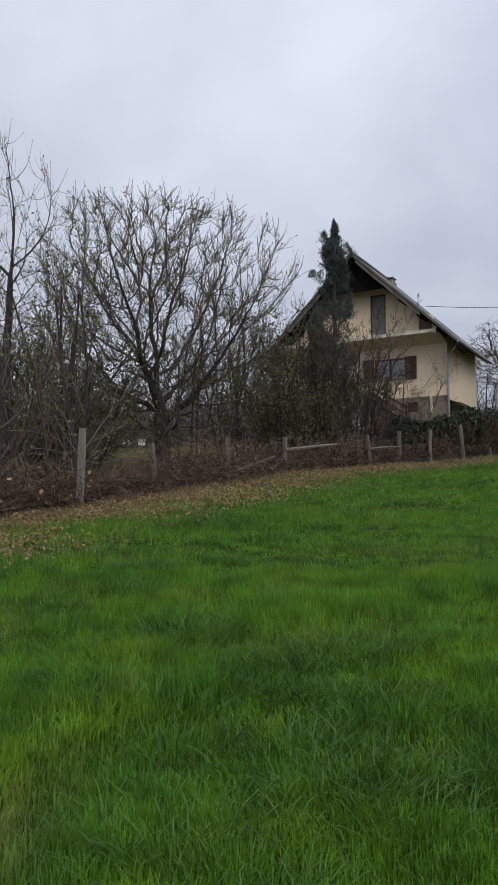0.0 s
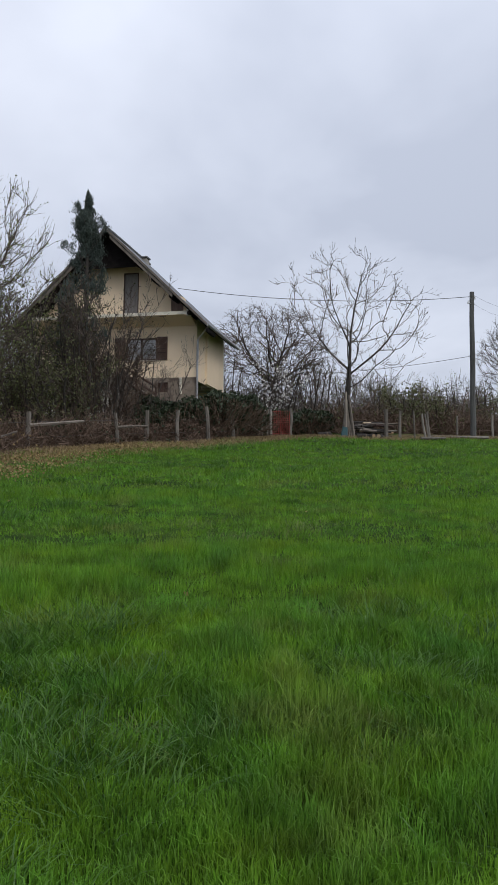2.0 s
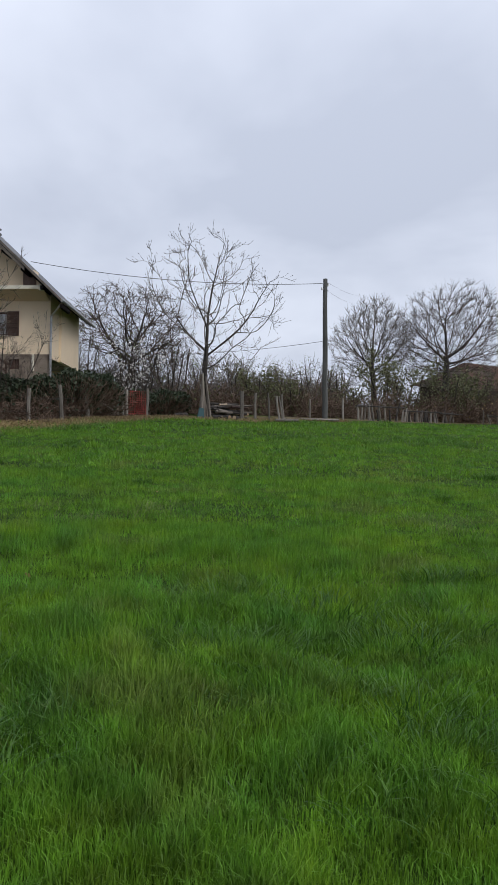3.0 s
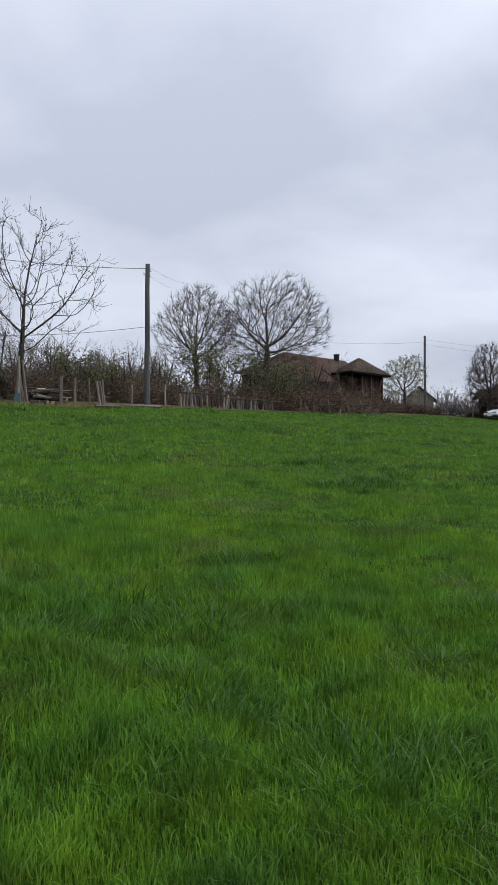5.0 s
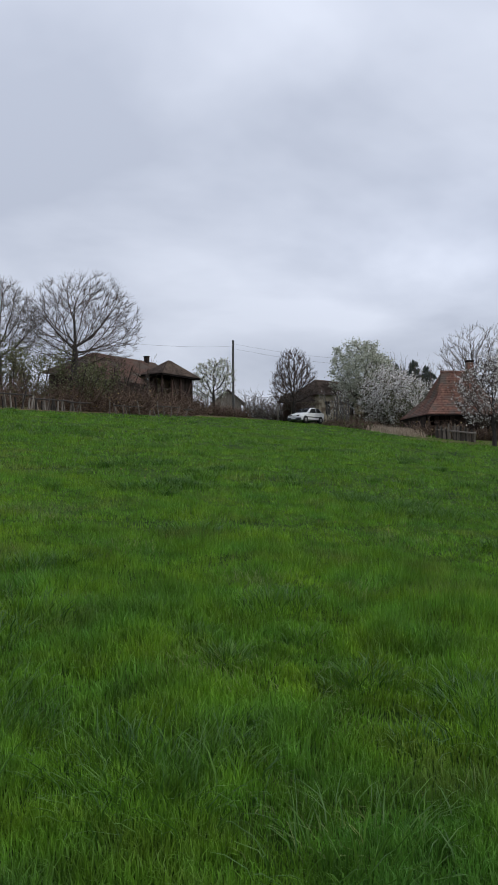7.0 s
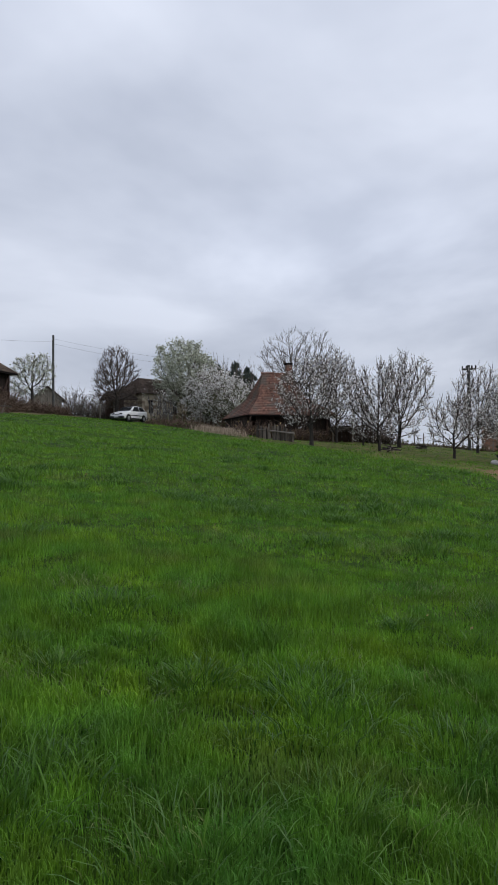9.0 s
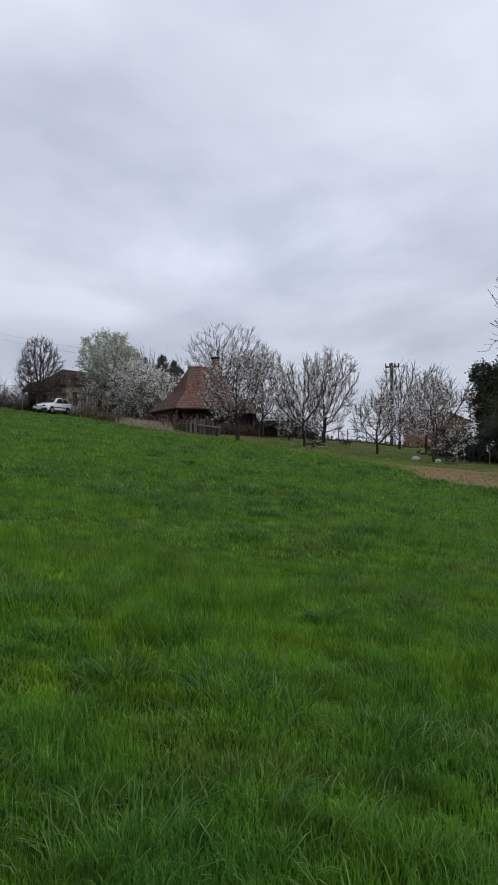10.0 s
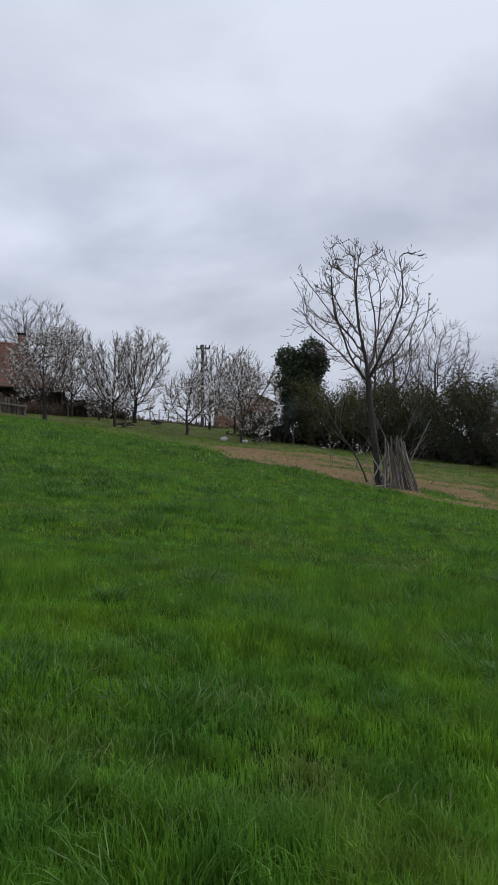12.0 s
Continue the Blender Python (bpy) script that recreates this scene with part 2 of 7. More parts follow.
MAT = dict(
    grass=grass_material("meadow_grass", (0.088, 0.228, 0.032), (0.124, 0.266, 0.023), (0.164, 0.284, 0.018), (0.186, 0.208, 0.056)),
    tuft=material("tuft_grass", (0.026, 0.086, 0.011), (0.110, 0.230, 0.027), 0.45, 0.5, 4.0, 0, 0.5, 0.3, random="island", spec=0.35),
    lodged=material("lodged_grass", (0.075, 0.13, 0.03), (0.23, 0.29, 0.085), 0.6, 1.0, 5.0, 0, 0.5, 0.2, random="island", spec=0.25),
    reed=material("pale_tall_straw", (0.26, 0.20, 0.145), (0.52, 0.42, 0.32), 0.85, 1.0, 5.0, 0, 0.5, 0.2, random="island"),
    straw=material("dry_grass", (0.16, 0.11, 0.055), (0.38, 0.29, 0.16), 0.8, 1.0, 5.0, 0, 0.5, 0.2, random="island"),
    litter=material("fallen_leaves", (0.14, 0.092, 0.036), (0.43, 0.315, 0.145), 0.8, 2.0, 12.0, 0, 0.5, 0.1, random="island"),
    bark=material("grey_bark", (0.022, 0.019, 0.017), (0.074, 0.064, 0.057), 0.9, 5, 40, 0.6, 0.4, stretch=(1, 1, 0.25)),
    bark_pale=material("pale_walnut_bark", (0.075, 0.066, 0.060), (0.21, 0.19, 0.175), 0.9, 4, 35, 0.5, 0.4, stretch=(1, 1, 0.25)),
    twig=material("brown_twigs", (0.048, 0.036, 0.030), (0.13, 0.100, 0.083), 0.9, 3, 20, 0, 0.5, random="island"),
    twig_grey=material("grey_twigs", (0.082, 0.071, 0.064), (0.19, 0.167, 0.150), 0.9, 3, 20, 0, 0.5, random="island"),
    bramble=material("bramble_stems", (0.050, 0.032, 0.023), (0.195, 0.133, 0.096), 0.9, 1.2, 20, 0, 0.5, random="island"),
    young=material("young_leaves", (0.10, 0.13, 0.035), (0.26, 0.30, 0.11), 0.6, 1.5, 20, 0, 0.5, 0.35, random="island"),
    olive=material("olive_leaves", (0.048, 0.058, 0.018), (0.16, 0.175, 0.065), 0.6, 0.8, 20, 0, 0.5, 0.25, random="island"),
    sage=material("pale_olive_leaves", (0.075, 0.082, 0.036), (0.19, 0.195, 0.095), 0.7, 0.8, 20, 0, 0.5, 0.25, random="island"),
    brush=material("brown_olive_leaves", (0.030, 0.034, 0.013), (0.078, 0.079, 0.031), 0.85, 0.8, 20, 0, 0.5, 0.2, random="island"),
    hedge=material("olive_hedge_leaves", (0.058, 0.062, 0.021), (0.125, 0.128, 0.048), 0.85, 0.8, 20, 0, 0.5, 0.2, random="island"),
    pear=material("pear_leaves", (0.30, 0.33, 0.23), (0.62, 0.63, 0.53), 0.6, 0.8, 20, 0, 0.5, 0.3, random="island"),
    ivy=material("ivy_leaves", (0.014, 0.024, 0.011), (0.062, 0.080, 0.042), 0.55, 1.0, 20, 0, 0.5, 0.1, random="island", spec=0.28),
    needle=material("conifer_needles", (0.030, 0.043, 0.037), (0.094, 0.118, 0.100), 0.8, 1.0, 20, 0, 0.5, 0.1, random="island"),
    blossom=material("white_blossom", (0.70, 0.67, 0.64), (0.93, 0.91, 0.89), 0.7, 1.0, 20, 0, 0.5, 0.35, random="island"),
    post=material("weathered_post_wood", (0.105, 0.092, 0.078), (0.29, 0.26, 0.225), 0.9, 6, 50, 0.6, 0.4, stretch=(1, 1, 0.12), random="object"),
    plank=material("weathered_planks", (0.085, 0.07, 0.058), (0.25, 0.215, 0.18), 0.9, 5, 45, 0.6, 0.4, stretch=(1, 1, 0.12), random="object"),
    darkwood=material("dark_stained_wood", (0.030, 0.016, 0.012), (0.085, 0.048, 0.036), 0.7, 5, 45, 0.5, 0.4, stretch=(1, 1, 0.15), random="object"),
    barnwood=material("dark_barn_boards", (0.020, 0.015, 0.013), (0.050, 0.038, 0.031), 0.9, 5, 45, 0.5, 0.4, stretch=(1, 1, 0.15), random="object", spec=0.1),
    # near black: the deep shade under the roof overhang is in the colour
    soffit=material("shade_black_boards", (0.006, 0.005, 0.005), (0.020, 0.017, 0.016), 0.95, 5, 40, 0.5, 0.4, stretch=(1, 0.2, 1), spec=0.05),
    greywood=material("grey_door_boards", (0.12, 0.11, 0.105), (0.27, 0.25, 0.235), 0.85, 6, 50, 0.5, 0.4, stretch=(1, 1, 0.1)),
    pole=material("tarred_pole_wood", (0.045, 0.045, 0.042), (0.13, 0.13, 0.125), 0.85, 4, 40, 0.5, 0.4, stretch=(1, 1, 0.08)),
    concrete=material("concrete", (0.20, 0.185, 0.165), (0.38, 0.355, 0.32), 0.9, 2, 30, 0.4, 0.4, patch=(0.15, 0.13, 0.11), patch_scale=1.2),
    cream=material("cream_render", (0.77, 0.61, 0.43), (0.85, 0.69, 0.50), 0.9, 1.2, 60, 0.15, 0.5, patch=(0.69, 0.55, 0.39), patch_scale=0.6, patch_at=(0.5, 0.8)),
    slab=material("pale_slab_edge", (0.58, 0.53, 0.43), (0.74, 0.69, 0.58), 0.9, 3, 50, 0.2, 0.4, patch=(0.40, 0.36, 0.30), patch_scale=2.5, patch_at=(0.55, 0.7)),
    cellar=material("rough_cellar_render", (0.17, 0.135, 0.105), (0.31, 0.255, 0.205), 0.95, 2, 24, 0.5, 0.4, patch=(0.13, 0.10, 0.08), patch_scale=1.4),
    plaster=material("old_stained_plaster", (0.48, 0.40, 0.27), (0.72, 0.63, 0.48), 0.95, 1.6, 14, 0.5, 0.4, patch=(0.27, 0.20, 0.14), patch_scale=1.7, patch_at=(0.48, 0.58)),
    roofgrey=material("grey_roof_sheet", (0.10, 0.10, 0.105), (0.22, 0.22, 0.225), 0.7, 1.5, 30, 0.3, 0.4),
    tile_red=material("red_clay_tiles", (0.062, 0.036, 0.030), (0.37, 0.190, 0.140), 0.9, 1.3, 20, 0.3, 0.7, random="island", patch=(0.16, 0.125, 0.105), patch_scale=1.1, patch_at=(0.46, 0.62)),
    tile_dark=material("mossy_brown_tiles", (0.050, 0.036, 0.029), (0.145, 0.105, 0.083), 0.9, 1.0, 20, 0.3, 0.45, random="island", patch=(0.16, 0.125, 0.09), patch_scale=0.6, patch_at=(0.55, 0.7)),
    tile_brown=material("lichen_brown_tiles", (0.062, 0.036, 0.028), (0.185, 0.108, 0.082), 0.9, 1.0, 20, 0.3, 0.45, random="island", patch=(0.12, 0.10, 0.08), patch_scale=0.6),
    sheet=material("dark_roof_sheet", (0.020, 0.016, 0.013), (0.052, 0.042, 0.034), 0.95, 2, 30, 0.3, 0.4, spec=0.08),
    hatchwood=material("reddish_hatch_boards", (0.15, 0.10, 0.085), (0.26, 0.185, 0.16), 0.85, 6, 40, 0.4, 0.4, stretch=(1, 1, 0.1)),
    white=material("white_paint", (0.68, 0.68, 0.68), (0.82, 0.82, 0.81), 0.3, 2, 30, 0, 0.5, spec=0.5),
    curtain=material("white_curtain", (0.50, 0.50, 0.52), (0.78, 0.78, 0.80), 0.9, 3, 30, 0.2, 0.4, stretch=(6, 1, 0.3)),
    rubber=material("black_rubber", (0.012, 0.012, 0.012), (0.03, 0.03, 0.03), 0.8, 4, 40, 0.1),
    trim=material("dark_plastic", (0.02, 0.02, 0.022), (0.045, 0.045, 0.048), 0.5, 4, 40, 0),
    steel=material("zinc_steel", (0.30, 0.30, 0.30), (0.48, 0.48, 0.48), 0.45, 5, 40, 0.05, metal=0.7),
    glass=material("dark_glass", (0.012, 0.014, 0.016), (0.03, 0.033, 0.036), 0.06, 2, 10, 0, spec=0.6),
    red=material("red_mesh_paint", (0.19, 0.026, 0.022), (0.36, 0.055, 0.045), 0.6, 3, 30, 0.1, patch=(0.14, 0.05, 0.035), patch_scale=4),
    blue=material("blue_plastic", (0.03, 0.07, 0.08), (0.055, 0.115, 0.125), 0.5, 3, 30, 0),
    wire=material("cable_sheath", (0.06, 0.06, 0.065), (0.12, 0.12, 0.125), 0.7, 3, 30, 0),
    stone=material("pale_field_stone", (0.30, 0.29, 0.27), (0.58, 0.57, 0.54), 0.9, 5, 40, 0.5),
    cutwood=material("cut_wood_ends", (0.28, 0.19, 0.11), (0.55, 0.42, 0.28), 0.85, 6, 50, 0.3, random="object"),
)


def brick_material(name, a, b, mortar, scale):
    m = bpy.data.materials.new(name)
    m.use_nodes = True
    nt = m.node_tree
    bsdf = nt.nodes["Principled BSDF"]
    tc = nt.nodes.new("ShaderNodeTexCoord")
    mp = nt.nodes.new("ShaderNodeMapping")
    mp.inputs["Rotation"].default_value = (radians(90), 0, 0)
    nt.links.new(tc.outputs["Object"], mp.inputs[0])
    br = node(nt, "ShaderNodeTexBrick", Scale=scale)
    br.inputs["Color1"].default_value, br.inputs["Color2"].default_value, br.inputs["Mortar"].default_value = (*a, 1), (*b, 1), (*mortar, 1)
    br.inputs["Brick Width"].default_value, br.inputs["Row Height"].default_value = 0.26, 0.078
    br.inputs["Mortar Size"].default_value = 0.012
    nt.links.new(mp.outputs[0], br.inputs["Vector"])
    n = node(nt, "ShaderNodeTexNoise", Scale=1.4, Detail=5.0)
    nt.links.new(tc.outputs["Object"], n.inputs["Vector"])
    mx = nt.nodes.new("ShaderNodeMix")
    mx.data_type, mx.blend_type = "RGBA", "MULTIPLY"
    mx.inputs[0].default_value = 0.5
    nt.links.new(br.outputs[0], mx.inputs[6])
    nt.links.new(n.outputs[0], mx.inputs[7])
    nt.links.new(mx.outputs[2], bsdf.inputs["Base Color"])
    bp = nt.nodes.new("ShaderNodeBump")
    bp.inputs["Strength"].default_value, bp.inputs["Distance"].default_value = 0.5, 0.01
    nt.links.new(br.outputs["Fac"], bp.inputs["Height"])
    bp.invert = True
    nt.links.new(bp.outputs[0], bsdf.inputs["Normal"])
    bsdf.inputs["Roughness"].default_value = 0.9
    return m


MAT["brick"] = brick_material("red_brick", (0.36, 0.15, 0.09), (0.46, 0.21, 0.13), (0.35, 0.30, 0.25), 1.0)
MAT["whitebrick"] = brick_material("whitewashed_brick", (0.80, 0.78, 0.72), (0.66, 0.63, 0.56), (0.42, 0.38, 0.33), 1.0)


# ---------------------------------------------------------------- mesh helpers
def mesh_np(name, verts, *faces):
    """A mesh from arrays of vertices and of faces, each array with one number of corners."""
    verts = np.asarray(verts, np.float32)
    me = bpy.data.meshes.new(name)
    me.vertices.add(len(verts))
    me.vertices.foreach_set("co", verts.ravel())
    loops = np.concatenate([np.asarray(f, np.int32).ravel() for f in faces])
    sizes = np.concatenate([np.full(len(f), np.asarray(f).shape[1], np.int32) for f in faces])
    me.loops.add(len(loops))
    me.loops.foreach_set("vertex_index", loops)
    me.polygons.add(len(sizes))
    me.polygons.foreach_set("loop_start", np.r_[0, np.cumsum(sizes)[:-1]].astype(np.int32))
    me.update(calc_edges=True)
    return me


def thing(name, label, category, at=(0, 0, 0), turn=0.0, group="", kind=""):
    ob = new(name)
    ob.matrix_basis = pose(*at, 0, 0, turn)
    ob.empty_display_size = 0.2
    return tagged(ob, label, category, group, kind)


def part(name, bm, mat, parent, label=""):
    """Links a bmesh or a mesh as one object under a thing or a part."""
    if isinstance(bm, bmesh.types.BMesh):
        me = bpy.data.meshes.new(name)
        bm.to_mesh(me)
        bm.free()
    else:
        me = bm
    if not me.materials:
        me.materials.append(MAT[mat])
    ob = new(name, me)
    ob.parent = parent
    if label:
        ob["label"] = label
    return ob


def lone(name, me, mat, label, category, kind="", group="", smooth=False):
    me.materials.append(MAT[mat])
    if smooth:
        me.polygons.foreach_set("use_smooth", np.ones(len(me.polygons), bool))
    return tagged(new(name, me), label, category, group, kind)


def boxed(*spans, bevel=0.0):
    """Boxes (x0, x1, y0, y1, z0, z1) in one bmesh, edges bevelled."""
    bm = bmesh.new()
    for x0, x1, y0, y1, z0, z1 in spans:
        m = Matrix.Translation(((x0 + x1) / 2, (y0 + y1) / 2, (z0 + z1) / 2)) @ Matrix.Diagonal((abs(x1 - x0), abs(y1 - y0), abs(z1 - z0), 1))
        bmesh.ops.create_cube(bm, size=1, matrix=m)
    if bevel:
        bmesh.ops.bevel(bm, geom=bm.edges[:], offset=bevel, segments=1, affect="EDGES")
    return bm


def prism(outline, y0, y1):
    """An outline in x and z, drawn out from y0 to y1."""
    bm = bmesh.new()
    a = [bm.verts.new((x, y0, z)) for x, z in outline]
    b = [bm.verts.new((x, y1, z)) for x, z in outline]
    bm.faces.new(a)
    bm.faces.new(b[::-1])
    for i in range(len(a)):
        j = (i + 1) % len(a)
        bm.faces.new((a[j], a[i], b[i], b[j]))
    bmesh.ops.recalc_face_normals(bm, faces=bm.faces[:])
    return bm


def log(p0, p1, r0, r1, sides=7, rough=0.12, seed=0, cuts=3):
    """A round, slightly uneven timber from p0 to p1, with closed ends."""
    rng = np.random.default_rng(seed)
    p0, p1 = np.array(p0, float), np.array(p1, float)
    d = (p1 - p0) / np.linalg.norm(p1 - p0)
    a = np.cross(d, (0.31, 0.9, 0.2) if abs(d[1]) < 0.8 else (1, 0, 0.1))
    a /= np.linalg.norm(a)
    b = np.cross(d, a)
    ang = np.linspace(0, 2 * np.pi, sides, endpoint=False)
    vs = []
    for i, s in enumerate(np.linspace(0, 1, cuts + 1)):
        c = p0 + (p1 - p0) * s + (a * rng.normal() + b * rng.normal()) * r0 * 0.15 * (0 < i < cuts)
        r = (r0 + (r1 - r0) * s) * (1 + rng.normal(0, rough, sides))
        vs.append(c + (np.cos(ang) * r)[:, None] * a + (np.sin(ang) * r)[:, None] * b)
    bm = bmesh.new()
    rows = [[bm.verts.new(v) for v in ring] for ring in vs]
    for lo, hi in zip(rows, rows[1:]):
        for i in range(sides):
            bm.faces.new((lo[i], lo[(i + 1) % sides], hi[(i + 1) % sides], hi[i]))
    bm.faces.new(rows[0][::-1])
    bm.faces.new(rows[-1])
    bmesh.ops.recalc_face_normals(bm, faces=bm.faces[:])
    return bm


def tubes(P, R, sides=3):
    """Vertices and quads of tubes round polylines P (n, k, 3) with radii R (n, k)."""
    n, k, _ = P.shape
    T = np.gradient(P, axis=1)
    T /= np.linalg.norm(T, axis=2, keepdims=True) + 1e-9
    ref = np.where(np.abs(T[..., 2:3]) > 0.9, np.array([1.0, 0.2, 0.0]), np.array([0.1, 0.2, 1.0]))
    A = np.cross(T, ref)
    A /= np.linalg.norm(A, axis=2, keepdims=True) + 1e-9
    B = np.cross(T, A)
    ang = np.linspace(0, 2 * np.pi, sides, endpoint=False)
    V = P[:, :, None] + R[:, :, None, None] * (np.cos(ang)[:, None] * A[:, :, None] + np.sin(ang)[:, None] * B[:, :, None])
    idx = np.arange(n * k * sides).reshape(n, k, sides)
    nxt = np.roll(idx, -1, axis=2)
    F = np.stack([idx[:, :-1], nxt[:, :-1], nxt[:, 1:], idx[:, 1:]], -1).reshape(-1, 4)
    return V.reshape(-1, 3), F


def ribbons(P, R, rng):
    """Thin flat twigs along polylines: cheap, for what is finer than a finger and far off."""
    n, k, _ = P.shape
    T = P[:, -1] - P[:, 0]
    A = np.cross(T, rng.normal(size=(n, 3)))
    A /= np.linalg.norm(A, axis=1, keepdims=True) + 1e-9
    V = np.stack([P - R[..., None] * A[:, None], P + R[..., None] * A[:, None]], 2)
    idx = np.arange(n * k * 2).reshape(n, k, 2)
    F = np.stack([idx[:, :-1, 0], idx[:, :-1, 1], idx[:, 1:, 1], idx[:, 1:, 0]], -1).reshape(-1, 4)
    return V.reshape(-1, 3), F


def joined(*pieces):
    vs, fs, n = [], [], 0
    for v, f in pieces:
        vs.append(v)
        fs.append(f + n)
        n += len(v)
    return np.concatenate(vs), np.concatenate(fs)


def cards(C, size, rng, flat=0.0, aspect=1.6):
    """Small folded leaves (two triangles each) round the centres C; flat: 1 lies level."""
    n = len(C)
    a = rng.normal(size=(n, 3))
    a[:, 2] *= 1 - flat
    a /= np.linalg.norm(a, axis=1, keepdims=True) + 1e-9
    b = np.cross(a, rng.normal(size=(n, 3)) * [1 - flat, 1 - flat, 1] + [0, 0, flat])
    b /= np.linalg.norm(b, axis=1, keepdims=True) + 1e-9
    c = np.cross(a, b)
    s = (size * rng.uniform(0.6, 1.3, n))[:, None]
    V = np.stack([C - a * s * aspect / 2, C + b * s / 2 + c * s * 0.12, C + a * s * aspect / 2, C - b * s / 2 + c * s * 0.12], 1)
    i = np.arange(n)[:, None] * 4
    return V.reshape(-1, 3), np.concatenate([i + [0, 1, 2], i + [0, 2, 3]])


# ---------------------------------------------------------------- the lie of the land
def ground(x, y):
    """The height of the ground: a meadow that rises to the north and falls away behind the crest."""
    x, y = np.asarray(x, float), np.asarray(y, float)
    u, v = np.clip(x, -30, 92) / 40, np.clip(y, -25, 72) / 40
    z = 0.1058 + 1.0015 * u + 4.5897 * v - 0.0214 * u * u - 0.3138 * u * v + 0.3181 * v * v + 0.1288 * u**3 - 0.2989 * u * u * v - 0.0133 * u * v * v + 0.1408 * v**3
    z = z - 0.26 * np.exp(-(((x - 23) / 9) ** 2) - ((y + 4) / 6) ** 2)
    edge = 67 + 0.6 * np.maximum(0, y - 8)
    z = z - 0.16 * 3 * np.log1p(np.exp(np.clip((x - edge) / 3, -20, 30)))
    z = z - 0.20 * 4 * np.log1p(np.exp(np.clip((y - 68) / 4, -20, 25)))
    return z


def g(x, y):
    return float(ground(x, y))


def blotches(x, y, size, seed):
    """Smooth random values from 0 to 1 over the plan."""
    lat = np.random.default_rng(seed).random((64, 64))
    u, v = np.asarray(x) / size + 31.7, np.asarray(y) / size + 17.3
    i, j = np.floor(u).astype(int), np.floor(v).astype(int)
    a, b = u - i, v - j
    a, b = a * a * (3 - 2 * a), b * b * (3 - 2 * b)
    i, j, i1, j1 = i % 64, j % 64, (i + 1) % 64, (j + 1) % 64
    return (lat[i, j] * (1 - a) + lat[i1, j] * a) * (1 - b) + (lat[i, j1] * (1 - a) + lat[i1, j1] * a) * b


FENCE_X = (-14, -4.6, -3.5, -2.3, -0.85, 0.73, 3.55, 5.94, 8.55, 11.2, 16.8, 22.6, 28.7, 37.3, 43.0, 50, 60, 75)
FENCE_Y = (0, 13.5, 15.1, 17.6, 20.0, 23.0, 25.74, 27.3, 29.3, 32.2, 32.6, 34.6, 35.6, 36.8, 36.6, 41, 44, 46)
LAWN_X = (-14, -3.6, -2.5, -1.9, -0.7, 1.4, 3.9, 8.6, 11, 16.8, 22.6, 75)
LAWN_Y = (-9, 6.4, 8.7, 10.2, 13.4, 17.8, 22.5, 27.6, 30.9, 31.9, 34.0, 46)


def fence_y(x):
    return np.interp(x, FENCE_X, FENCE_Y)


def verge(x, y):
    """0 on the meadow, 1 under the hedge."""
    lo, hi = np.interp(x, LAWN_X, LAWN_Y), fence_y(x)
    v = np.clip((y - lo) / np.maximum(hi - lo, 0.3), 0, 3)
    return np.where(y > hi + 2.5, np.maximum(0.45, v * 0.15), v)


def soil(x, y):
    """1 on the dug strip at the meadow's east end."""
    lo = np.interp(y, (-12, -5.1, -2.4, -0.8, 2.3, 5.0), (9, 19.8, 23.3, 24.6, 28.0, 34.0))
    hi = np.interp(y, (-12, -7.6, -4.5, -2.1, 1.2, 5.0), (25, 30.0, 34.5, 36.0, 37.5, 35.0))
    wob = (blotches(x, y, 1.6, 5) - 0.5) * 3.2
    return np.clip((x + wob - lo) / 0.8, 0, 1) * np.clip((hi - x + wob) / 1.0, 0, 1) * (y < 6) * np.clip((4.5 - y) / 2.5, 0, 1) * np.clip(0.16 + 1.9 * blotches(x, y, 1.0, 8) - 0.08 * np.maximum(0, x - lo), 0, 1)


def mown(x, y):
    """1 on the short olive turf of the orchard behind the dug strip."""
    lo = np.interp(y, (-12, -5.1, 2.3, 5.0, 9, 14, 18), (12, 22, 30, 31, 35, 39, 43))
    return np.clip((x + (blotches(x, y, 3.0, 6) - 0.5) * 4 - lo) / 2.5, 0, 1) * (y < 20)


